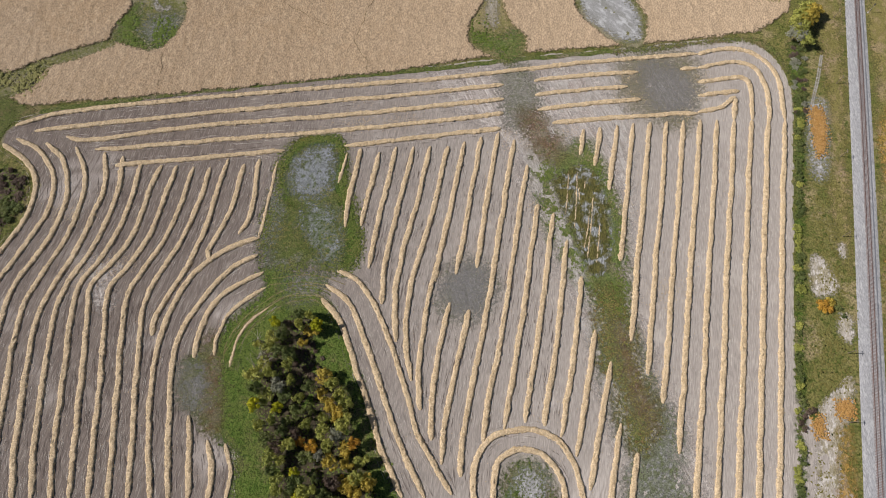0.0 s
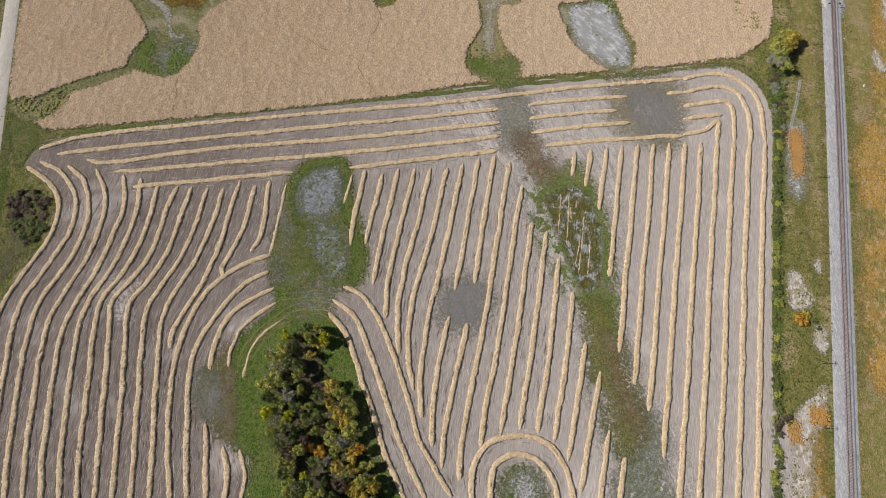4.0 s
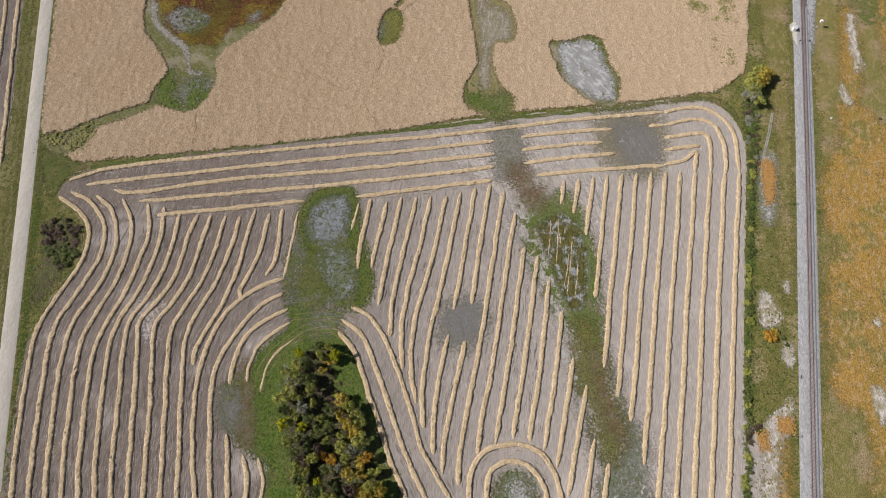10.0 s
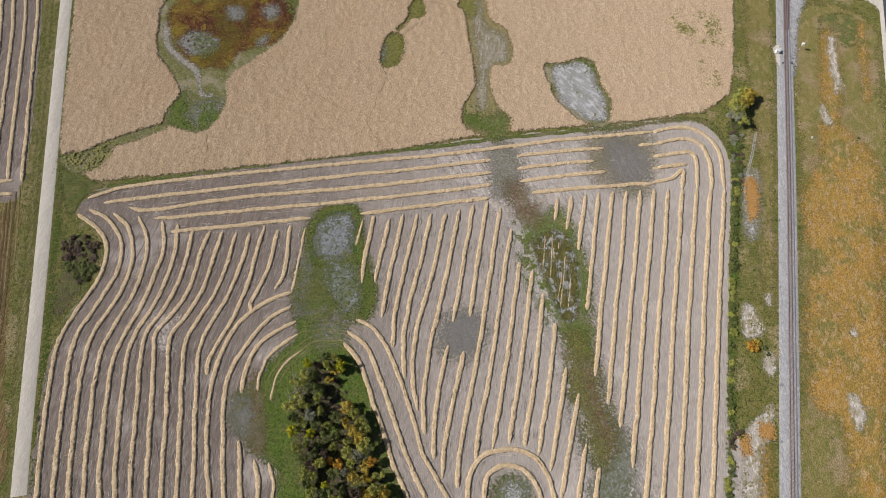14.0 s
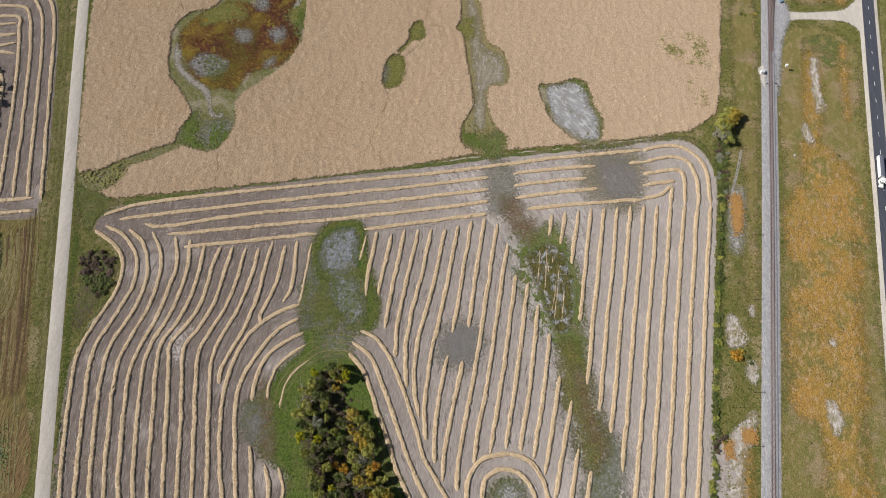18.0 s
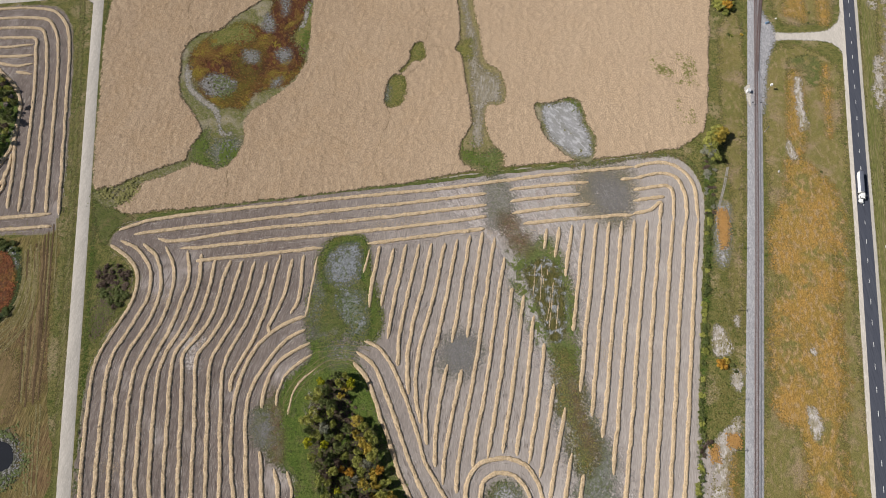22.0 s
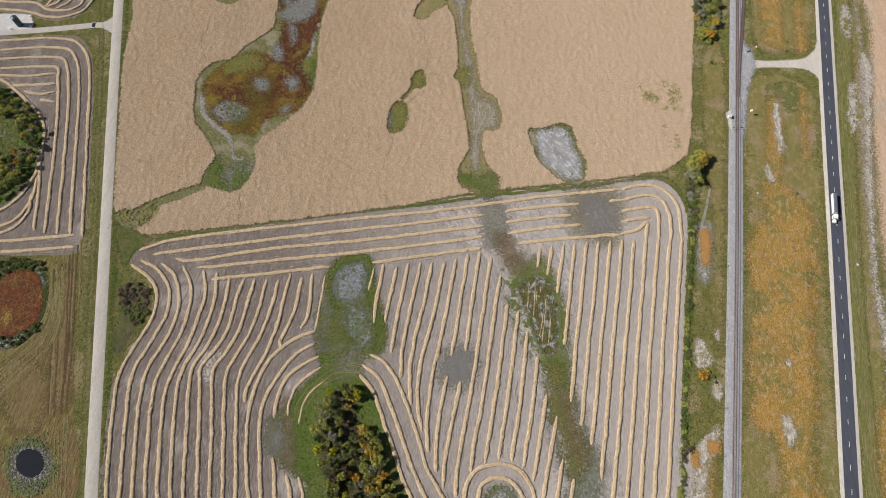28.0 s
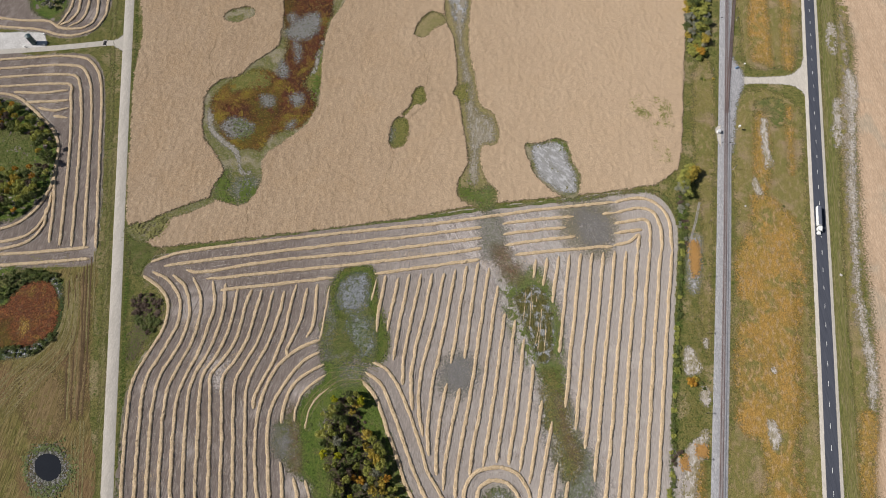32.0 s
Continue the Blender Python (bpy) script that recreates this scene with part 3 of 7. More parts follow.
tagged(crop, "ripe tan standing cereal crop with faint sowing lines", "crop field", kind="structure")

TAN = [(346.8, 408.5), (324.4, 324.1), (307.1, 260.2), (292.3, 198.2), (280.6, 146.7), (273.6, 103.7), (262.4, 53.9), (248.5, -9), (357.6, -10.6), (537.3, 405.6)]
tan_field = sheet("tan_field", TAN, 0.06, "tan_field", 2.0, 1.0)
tagged(tan_field, "bare pinkish tan harvested field beyond the highway", "field", kind="structure")

NW_FIELD = [(-367.4, 321.3), (-315.4, 323.8), (-282.7, 325.5), (-265, 318.6), (-253.9, 294.6), (-244.4, 248.7), (-235.2, 192.8), (-231.3, 156.1), (-233.8, 146.4), (-270.2, 145.3), (-314.8, 144.4)]
N_FIELD = [(-396.7, 419.9), (-272.7, 418), (-265.1, 380.2), (-265.7, 365.1), (-273.9, 345.8), (-290.5, 340.4), (-304.3, 341.7), (-321.3, 347.1), (-349.1, 350.5), (-376.5, 352)]
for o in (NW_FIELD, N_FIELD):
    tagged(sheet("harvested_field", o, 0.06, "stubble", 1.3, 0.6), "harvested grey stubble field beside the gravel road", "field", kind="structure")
MEADOW = [(-322.6, 145.3), (-269.8, 143.7), (-236.6, 145.6), (-228.5, 146.3), (-222.5, 111.2), (-219.1, 81.9), (-211.7, 47.7), (-204.1, -2.2), (-278, -1.1)]
tagged(sheet("hay_meadow", MEADOW, 0.05, "hay_meadow", 1.6, 1.0), "mown yellow-green hay meadow with brown patches", "meadow", kind="structure")

# ---- gravel road with driveway, highway with crossing lane, railway ----
GRAVEL_LINE = [(-258.5, 430.9), (-251.2, 379.9), (-234.2, 268.4), (-218.3, 166.7), (-207.2, 96.1), (-198.8, 41), (-191.9, -2.4)]
tagged(band("gravel_road", GRAVEL_LINE, (-3.7, -3.0, 0, 3.0, 3.7), 0.10, "gravel", (-0.1, 0.1, 0.2, 0.1, -0.1)), "straight pale gravel country road", "road", kind="structure")
DRIVE_LINE = [(-246.2, 335.1), (-253.7, 334.7), (-262.2, 334.8), (-299.4, 330.8), (-342.8, 327.6), (-368.7, 325.7)]
tagged(band("driveway", DRIVE_LINE, (-2.6, -2.0, 2.0, 2.6), 0.09, "gravel", (-0.05, 0.05, 0.05, -0.05)), "pale gravel driveway leading to a yard", "driveway", kind="structure")
YARD = [(-374.8, 346.2), (-348.3, 347.6), (-325.9, 347.8), (-313, 346.4), (-308.3, 338.3), (-307.6, 331.5), (-316.8, 329.4), (-342.8, 327.6), (-369, 326.9)]
tagged(sheet("gravel_yard", YARD, 0.12, "yard_gravel", 1.0, 0.4, wave=0.02), "pale gravel yard round a tall steel tank", "yard", kind="structure")

HIGHWAY_LINE = [(312.5, 409), (304.3, 371.4), (269.7, 212.3), (256.6, 150.8), (241.6, 82.1), (224.1, 3.3), (218.1, -25.8)]
tagged(band("shoulder", HIGHWAY_LINE, (-6.2, -5.4, 0, 5.5, 6.3), 0.08, "gravel", (-0.08, 0.12, 0.2, 0.12, -0.08)), "pale gravel highway shoulder", "road shoulder", kind="structure")
highway = band("highway", HIGHWAY_LINE, (-3.9, 0, 3.9), 0.30, "asphalt", (0, 0.06, 0))
tagged(highway, "two-lane dark blue-grey asphalt highway", "road", kind="structure")
LANE = [(227.7, 294.8), (245, 294.5), (262.6, 295.3), (271.8, 297.3), (280.7, 304.8), (284.6, 313.6), (288.5, 308), (279.5, 276), (276.6, 275), (274.4, 281.3), (266.8, 285.7), (252, 286.9), (234.7, 286.7), (225.1, 282.1)]
tagged(sheet("crossing_lane", LANE, 0.14, "gravel", 0.8, 0.3, wave=0.02), "short gravel lane joining railway and highway", "lane", kind="structure")

RAIL_LINE = [(245.1, 410.1), (237.3, 372.5), (219.7, 287.4), (204.3, 213.3), (190.7, 148.1), (174.4, 72.5), (158.2, -2.3), (154.4, -19.2)]
SIDING_LINE = [(252, 410), (243.1, 372.4), (231.2, 325.6), (221.2, 287.4), (214.9, 261.6)]
ballast = band("ballast", RAIL_LINE, (-4.2, -3.5, -2.7, -1.8, 1.8, 4.8, 5.6), 0.0, "ballast", (0.0, 0.20, 0.20, 0.42, 0.42, 0.22, 0.0))
tagged(band("service_strip", RAIL_LINE, (-2.75, -2.6, -2.3, -2.1), 0.20, "ballast_dark", (0.03, 0.12, 0.16, 0.19)), "dark drainage strip beside the railway", "drainage strip", kind="structure")
tagged(ballast, "grey crushed-stone ballast bed of the railway", "ballast", kind="structure")

# dry pans, marshes and weeds lying in the fields: name, material, outline, label, resolution, raggedness
SLOUGH = [(-59.6, 144.2), (-47.1, 143), (-41.9, 132.8), (-40.2, 120), (-34.8, 102.2), (-32.7, 87.9), (-37.8, 77.4), (-52.4, 77.4), (-66.5, 76.6), (-74.6, 78.4), (-77.2, 93.1), (-76.2, 106.3), (-74, 118.6), (-73.5, 128.4), (-67.4, 139.5)]
GROVE_BANK = [(-73.9, 81.2), (-59, 78.3), (-45.7, 76.9), (-47.9, 70.1), (-41.6, 60.8), (-36.4, 49.1), (-29.4, 31.7), (-22.6, 10.5), (-15, -5.2), (-7.8, -22.2), (-79.2, -21.8), (-77.4, -7), (-76.7, 1.7), (-80.1, 10.8), (-84.1, 20), (-88.8, 34.4), (-88.5, 46.8), (-86, 58.4), (-74.1, 68.9)]
NE_PAN = [(91.2, 178.9), (100.1, 184.5), (111.8, 181.2), (118.4, 170.8), (117.5, 159.8), (107.6, 151.5), (98.8, 153.6), (92.6, 162.9)]
DARK_PAN = [(2.1, 76.7), (8.8, 82.2), (16.8, 80.7), (20, 72.5), (17.6, 63.1), (8.4, 59.2), (2, 61.9), (-0.1, 69.9)]
POND = [(19.9, -5.8), (21.9, 2.4), (29.2, 6.1), (37.5, 3.8), (41.3, -3.3), (41.4, -9.8), (30.5, -16.1), (21.3, -12.9)]
WEST_PAN = [(-102.7, 39.4), (-98.2, 43.1), (-89.2, 41.8), (-85.5, 32), (-86.8, 22.4), (-93.9, 20.1), (-100.8, 26), (-103.1, 33.3)]


GROVE = [(-71.3, 48.8), (-68.6, 54.2), (-61.4, 59.1), (-53.7, 60), (-49.9, 56.4), (-50.2, 49.3), (-47.8, 40.6), (-40.7, 37.4), (-36, 30.1), (-33.4, 19.9), (-29, 8.1), (-26.2, -1.4), (-21.6, -16), (-58.7, -16), (-60.8, -3.3), (-65.3, 8.1), (-68.2, 15.9), (-70.2, 28), (-71.8, 38.4)]


def inset(outline, by):
    """The outline drawn in towards its middle by about so many metres."""
    p = np.array(outline, float)
    c = p.mean(0)
    return c + (p - c) * (1 - by / np.hypot(*(p - c).T))[:, None]


def grow(outline, by):
    """The outline drawn outwards by so many metres."""
    p = spline(outline, True, 4.0)[:-1]
    t = np.roll(p, -1, 0) - np.roll(p, 1, 0)
    n = np.stack([t[:, 1], -t[:, 0]], 1) / np.maximum(np.hypot(*t.T), 1e-6)[:, None]
    area = np.sum(p[:, 0] * np.roll(p[:, 1], -1) - p[:, 1] * np.roll(p[:, 0], -1))
    return p + n * (by if area > 0 else -by)


def cover(name, material, outline, label, res, ragged, z):
    """A patch of ground cover lying at height z."""
    tagged(sheet(name, grow(outline, 0.8 * FADES[material]), z, material, res, ragged, seed=len(label)), label, name.replace("_", " "), kind="structure")


cover("bank_fringe", "marsh_green", [(-101.1, 41.5), (-95.9, 47.7), (-86.5, 52.2), (-77.8, 53.8), (-75.2, 41.5), (-75.9, 20.3), (-72.2, 2.4), (-79.2, 8.3), (-88.3, 13.8), (-96.6, 21.3), (-101.1, 30.7)], "thin green weeds west of the grove", 0.9, 2.0, 0.11)
cover("saline_stubble", "salt_fringe", [(35.8, 143.8), (44.2, 138.9), (50, 118.5), (55.4, 97.6), (59.1, 76.4), (63.4, 51.2), (66.3, 28.8), (62.5, 27.6), (55.7, 51.2), (50.8, 72.3), (44.3, 94.8), (37.4, 118.5), (32.5, 134.2)], "white salt-bleached margin of the draw", 1.0, 2.5, 0.13)
cover("saline_stubble", "salt_fringe", [(51, 179.4), (81.5, 182.9), (84.1, 163.6), (84.5, 140.3), (84.3, 112.2), (80.4, 88.9), (76.1, 100.4), (74.4, 124.5), (71.9, 143.6), (59.6, 153.6), (49.7, 158.7)], "white salt-bleached stubble at the draw head", 1.0, 3.0, 0.095)
cover("saline_stubble", "stubble_pale", [(-6.2, 176.2), (36, 179.5), (69, 177.6), (80.2, 140.4), (80.6, 103.3), (79.9, 72.2), (82.3, 48.5), (86.5, 31.1), (93.8, 12.2), (94.4, -16.4), (59.6, -16.3), (63.8, 3.3), (57, 36.1), (52.5, 59), (44.9, 83.4), (38.1, 106.5), (29.3, 127.9), (14.2, 147.2)], "pale salt-bleached stubble beside the weedy draw", 1.2, 4.0, 0.09)
cover("saline_stubble", "stubble_pale", [(-147.7, 84.3), (-137.3, 85.7), (-131.8, 77.3), (-133.2, 62.5), (-141, 62.6), (-146.9, 73.3)], "pale scuffed stubble patch", 1.2, 3.0, 0.09)
cover("grove_bank", "lush_grass", GROVE_BANK, "lush green grass round the grove", 0.9, 1.2, 0.12)
cover("worn_pan", "thin_weeds", WEST_PAN, "grey weedy hollow beside the grove", 0.9, 1.5, 0.17)
cover("worn_pan", "pan_soil", [(-101.4, 39.4), (-91.6, 41.3), (-87.6, 33.2), (-88.6, 24.8), (-96.4, 24.3), (-100.9, 32)], "grey centre of a weedy hollow beside the grove", 0.9, 1.5, 0.20)
cover("worn_pan", "grey_weeds", [(-62.9, 77), (-48.4, 78.3), (-49.1, 68.8), (-55.4, 64.8), (-63.5, 67.5)], "grey worn ground north of the grove", 0.9, 1.5, 0.17)
cover("small_slough", "marsh_green", POND, "round green-rimmed slough ringed by windrows", 0.8, 1.0, 0.13)
cover("slough_crust", "mud_crust", [(27, -0.6), (31.5, 3), (36.1, 1.2), (38.1, -5.4), (34.2, -11.9), (27.2, -10.8), (25.6, -5.4)], "white crusted bed of the round slough", 0.7, 1.0, 0.17)
cover("fence_line", "green_weeds", [(82, 187.5), (103.7, 190.3), (128.6, 193.5), (145.7, 194.9), (155.5, 189.4), (162.7, 176.4), (164.8, 177.8), (159.1, 192.3), (147.9, 198.2), (126, 196.5), (100.9, 192.9), (82.4, 191.2)], "green weedy corner of the field", 0.8, 0.8, 0.14)
cover("field_corner", "green_weeds", [(-215.5, 173.6), (-209.3, 166.7), (-197.7, 161.5), (-184.6, 155.4), (-194.8, 148.8), (-198.1, 138.4), (-204.6, 141.7), (-209, 154.9)], "green weedy corner between road and fields", 0.9, 1.2, 0.10)
cover("white_pan", "pan_crust", [(11.4, 413.7), (10.5, 366.8), (14.8, 353.1), (21.1, 351.8), (25.2, 366.6), (27.6, 413.4)], "white crusted pan in the crop", 0.8, 0.8, 0.16)
cover("white_pan", "pan_crust", [(67, 233.8), (75.5, 237), (86.3, 238.3), (92, 232.9), (93.9, 219.6), (97.6, 208.5), (94.8, 195.8), (86.8, 195.5), (77.5, 202.4), (69.5, 213)], "dried pan of white crusted mud in the crop", 0.8, 0.8, 0.16)
cover("weedy_hollow", "green_weeds", [(-200.3, 124.3), (-188.2, 125.5), (-182.3, 119), (-181.6, 108.7), (-186.1, 97.6), (-191.5, 84), (-195.9, 82.3), (-197.4, 95.9), (-197.8, 110.6)], "dark weedy hollow beside the gravel road", 0.7, 1.0, 0.10)
cover("red_slough", "rust_marsh", [(-305.3, 112.4), (-285.1, 117.8), (-278.5, 127.3), (-271.3, 135), (-258.5, 135.6), (-249.4, 126.8), (-245.8, 111.5), (-248.1, 100.4), (-256.9, 92.5), (-270.8, 91.6), (-298.7, 90.2)], "slough of rust-red marsh plants in the meadow", 0.9, 1.0, 0.32)
cover("slough_reeds", "dark_reeds", [(-308.1, 121.9), (-286.9, 124.3), (-280.1, 133.2), (-272.5, 139.8), (-258.3, 139.5), (-247.5, 131.5), (-243.4, 117.1), (-242.5, 104), (-246, 94.5), (-254.7, 86.7), (-269, 84.8), (-296.6, 83.1)], "dark green reeds round the rust-red slough", 0.8, 1.4, 0.115)
cover("slough_shore", "mud_crust", [(-259.3, 137.2), (-255.5, 137.1), (-249.8, 131.5), (-247.2, 123.7), (-249.9, 126.1), (-252.9, 132.3)], "pale mud shore of the red slough", 0.5, 0.6, 0.125)
cover("slough_shore", "mud_crust", [(-273.7, 89.2), (-261.6, 90.4), (-253.3, 95.3), (-251, 97.5), (-251.5, 93.9), (-258.9, 86.8), (-272, 85.6)], "pale mud shore of the red slough", 0.5, 0.6, 0.125)
cover("slough_rim", "lush_grass", [(-314.6, 143.6), (-270, 144.5), (-251.8, 138.6), (-247.3, 130.7), (-245.8, 111.5), (-245.5, 96.7), (-259.5, 88.9), (-275.5, 82.8), (-295.5, 79.5)], "green rim round the rust-red slough", 0.9, 1.2, 0.09)
cover("ochre_marsh", "ochre_marsh", [(-280.3, 110.4), (-275.3, 110.4), (-272.3, 99.3), (-265.6, 95.6), (-271.5, 91.4), (-282.1, 91.5), (-287.3, 109.8)], "olive and ochre plants in the red slough", 0.5, 1.0, 0.42)
cover("reed_clump", "gold_reeds", [(-269.8, 107.3), (-266.6, 110.2), (-263.3, 108.3), (-262.4, 102.1), (-265.5, 97.7), (-268.6, 100)], "clump of yellow reeds in the red slough", 0.5, 0.4, 0.50)
cover("siding_apron", "ballast", [(227.2, 311.7), (232.1, 307.7), (234.7, 299), (233.3, 288.3), (228.5, 277.8), (222.6, 264), (214.5, 231.1), (210.8, 231.1)], "pale grey gravel apron beside the siding", 0.8, 0.8, 0.20)
cover("driveway_mouth", "gravel", [(-255.7, 338.1), (-251.7, 340.3), (-247.3, 345.4), (-242.1, 322.7), (-248.9, 328.4), (-254.3, 331.3)], "flared pale gravel mouth of the driveway", 0.6, 0.3, 0.16)
cover("road_verge", "verge_olive", [(-267.4, 417.9), (-251.1, 321.7), (-237.2, 243.7), (-222, 158.5), (-211.5, 96.2), (-192.6, -8.2), (-197.1, -8.1), (-216.1, 96.2), (-226.5, 158.5), (-241.7, 243.8), (-255.5, 321.8), (-272.7, 418)], "dark green verge of the gravel road", 0.9, 0.8, 0.06)
cover("road_verge", "lush_grass", [(-253.6, 417.7), (-239.9, 344.2), (-235.2, 305.1), (-226.1, 243.5), (-217, 183.8), (-212.1, 158.3), (-202.5, 96), (-191.9, 28.1), (-185.9, -8.3), (-183.4, -8.3), (-188.6, 28), (-197.9, 88.7), (-207.5, 158.2), (-209.8, 166.6), (-220.7, 219.8), (-228.3, 268.4), (-234.3, 321.5), (-250.8, 417.7)], "green verge of the gravel road", 0.9, 0.6, 0.06)
cover("dry_verge", "dry_grass", [(224.2, 277.9), (269, 268.4), (261.2, 212.4), (243.7, 127.2), (229, 54.4), (213.4, -17.2), (160.1, -16.4), (176, 55.2), (200.8, 168.9)], "yellow-brown dry grass between railway and highway", 1.1, 3.0, 0.06)
cover("dry_verge", "dry_grass", [(254.4, 409.9), (304.9, 409.2), (281.1, 313.6), (263.9, 300.7), (238.4, 304.4), (240, 336.8)], "yellow-brown dry grass north of the crossing lane", 1.1, 2.0, 0.06)
cover("dry_verge", "dry_grass", [(335.4, 408.7), (346.8, 408.5), (306.7, 260.2), (282.7, 159.2), (268.9, 88.9), (241.1, -17.6), (230, -17.4), (246.9, 54.2), (274.3, 167.8)], "dry yellow grass east of the highway", 1.1, 2.0, 0.06)
cover("dry_verge", "dry_grass", [(198, 303.9), (212.9, 303.7), (194.4, 199.7), (179, 128.2), (167.6, 76.1), (165.2, 105.3), (176.9, 160.8), (185.7, 242.2)], "dry yellowish grass beside the railway", 1.1, 2.0, 0.05)
cover("brown_sward", "brown_sward", [(-243.2, 132.7), (-231.6, 136.4), (-224.3, 109.6), (-219.4, 80.7), (-215.8, 53.5), (-220.7, 45.4), (-230.7, 63.7), (-236.6, 95.1)], "brown mown strip of the meadow", 1.1, 2.0, 0.09)
cover("brown_sward", "brown_sward", [(-263, 75.6), (-242.9, 78.8), (-229.1, 61.3), (-229.7, 38.2), (-246.5, 38.4)], "brown patch in the meadow", 1.1, 2.0, 0.09)
cover("east_margin", "lush_grass", [(165.4, 193.4), (171.4, 191.1), (167.6, 160.9), (160.5, 128.5), (151.7, 90.7), (144.3, 55.7), (137.4, 23.1), (129.4, -13), (125.6, -13), (133.5, 23.2), (140.2, 55.8), (147.4, 90.8), (155.6, 128.5), (161.9, 161)], "strip of rank green grass along the field edge", 0.9, 0.8, 0.07)
cover("reed_pan", "mud_crust", [(167.5, 155.9), (172.6, 162.9), (176.5, 158.7), (172.3, 136.2), (167.9, 122.5), (164.9, 119.8), (162.3, 126.5)], "grey dried pan round rust-coloured reeds", 0.6, 0.6, 0.08)
cover("rust_reeds", "rust_reeds", [(168.7, 155.9), (172.5, 157.9), (174.2, 152.5), (171.9, 140.3), (168.6, 132.3), (166.2, 135.5)], "patch of tall rust-brown reeds", 0.6, 0.4, 0.35)
cover("salt_pan", "salt_crust", [(165, 90.5), (168.4, 91.9), (168.9, 86.8), (166.1, 83.3), (164.1, 86.2)], "small white salt pan in the grass", 0.6, 0.6, 0.08)
cover("salt_pan", "salt_crust", [(152.9, 84.9), (156.7, 86.3), (160.2, 78), (160.3, 70.9), (153.2, 66.5), (149.5, 69.4)], "grey-white salt pan in the grass", 0.6, 1.0, 0.08)
cover("salt_pan", "salt_crust", [(157.5, 59.6), (164, 60.8), (162.6, 50.4), (158.8, 48.1), (156.4, 53.8)], "grey-white salt pan in the grass", 0.6, 1.0, 0.08)
cover("salt_pan", "salt_crust", [(140.9, 19.9), (150.4, 31.9), (157.9, 36.3), (154.7, 22.9), (148.2, 9), (141.5, -13.2), (132.6, -13.1), (138.1, 7.6)], "broad whitish salt pan beside the railway", 0.7, 1.5, 0.08)
cover("rust_reeds", "rust_reeds", [(149.3, 26.1), (155.4, 26.7), (155, 21), (149.6, 20.4)], "patch of pinkish brown reeds on salty ground", 0.6, 0.8, 0.2)
cover("rust_reeds", "rust_reeds", [(139.1, 19.3), (143.1, 21.2), (142.4, 13.7), (139, 13.1)], "patch of pinkish brown reeds on salty ground", 0.6, 0.8, 0.2)
cover("gold_reeds", "gold_reeds", [(147.3, 15.2), (152.9, 16.7), (146.6, -13.3), (140.9, -13.2)], "golden reeds beside the railway", 0.7, 1.0, 0.2)
cover("gold_reeds", "gold_reeds", [(263.5, 409.8), (274.4, 409.6), (268.7, 359.9), (263.4, 325.1), (260.3, 304), (249.9, 306.4), (243.6, 312), (247.5, 342.5)], "golden orange reeds between railway and highway", 0.9, 1.2, 0.2)
cover("gold_reeds", "gold_reeds", [(289.7, 409.4), (297.3, 409.3), (284.2, 347.8), (276.3, 304.9), (266.8, 301.7), (271.9, 336.4)], "golden orange reeds beside the highway", 0.9, 1.0, 0.2)
cover("gold_reeds", "gold_reeds", [(236, 261.3), (241.9, 261.2), (243.2, 241.3), (235.3, 203.6), (228.2, 192), (221.8, 197), (224.9, 222.4), (231, 246.4)], "golden reeds with pale gaps", 0.9, 1.2, 0.2)
cover("gold_reeds", "gold_reeds", [(257.9, 261), (264.4, 263.4), (254.3, 212.6), (248.7, 212.6)], "strip of golden reeds", 0.9, 1.2, 0.2)
cover("gold_reeds", "gold_reeds", [(219.2, 192.6), (234.5, 190.1), (239.8, 179.1), (245.4, 170.3), (245, 147.3), (236.5, 119.5), (228.2, 89.6), (222.1, 54.5), (211.9, 22), (204, -14.1), (173.4, -13.7), (184.4, 3.9), (187, 25.6), (179, 30.5), (176.7, 48.5), (183.8, 83), (192.9, 112.5), (195.2, 139.9), (202.1, 156.2), (212.2, 173)], "broad stand of golden orange reeds between railway and highway", 1.0, 2.5, 0.2)
cover("gold_reeds", "gold_reeds", [(233.3, 135.3), (236.3, 135.3), (226.8, 89.6), (218.7, 54.6), (209.9, 22.1), (202.1, -14.1), (197.9, -14), (205.9, 22.1), (214.9, 54.6), (222.1, 89.7)], "long line of orange reeds beside the highway ditch", 0.8, 1.0, 0.24)
cover("salt_pan", "salt_crust", [(238.1, 253.7), (243.2, 256.1), (240.4, 236.5), (238.5, 217.5), (231.8, 212.9), (234.4, 231.7)], "whitish gap between the reeds", 0.7, 1.5, 0.26)
cover("salt_pan", "salt_crust", [(223.1, 208.4), (225.9, 199.2), (227.1, 192.5), (221.6, 192.6), (220.8, 201.6)], "whitish gap between the reeds", 0.7, 1.0, 0.26)
cover("salt_pan", "salt_crust", [(193.6, 40), (199.4, 39.9), (199.3, 25.4), (193.9, 22.3), (192.4, 30.3)], "pinkish bare ground between the reeds", 0.7, 2.0, 0.26)
cover("salt_pan", "salt_crust", [(204.1, 72), (207.4, 71.3), (207.3, 67.8), (203.6, 67.1)], "small bare spot between the reeds", 0.7, 1.0, 0.26)
cover("salt_strip", "salt_strip", [(312.2, 296.7), (319.9, 297.7), (317.2, 270.3), (309.5, 255.1), (297.9, 211.9), (291.4, 212), (303, 250.2), (306.2, 270.4)], "white salty strip along the tan field", 0.8, 2.0, 0.12)
cover("salt_strip", "salt_strip", [(296.6, 269.6), (302.8, 270.5), (298.3, 245.4), (291.5, 229.9), (287.5, 233.3)], "white salty strip in the grass", 0.8, 1.5, 0.08)
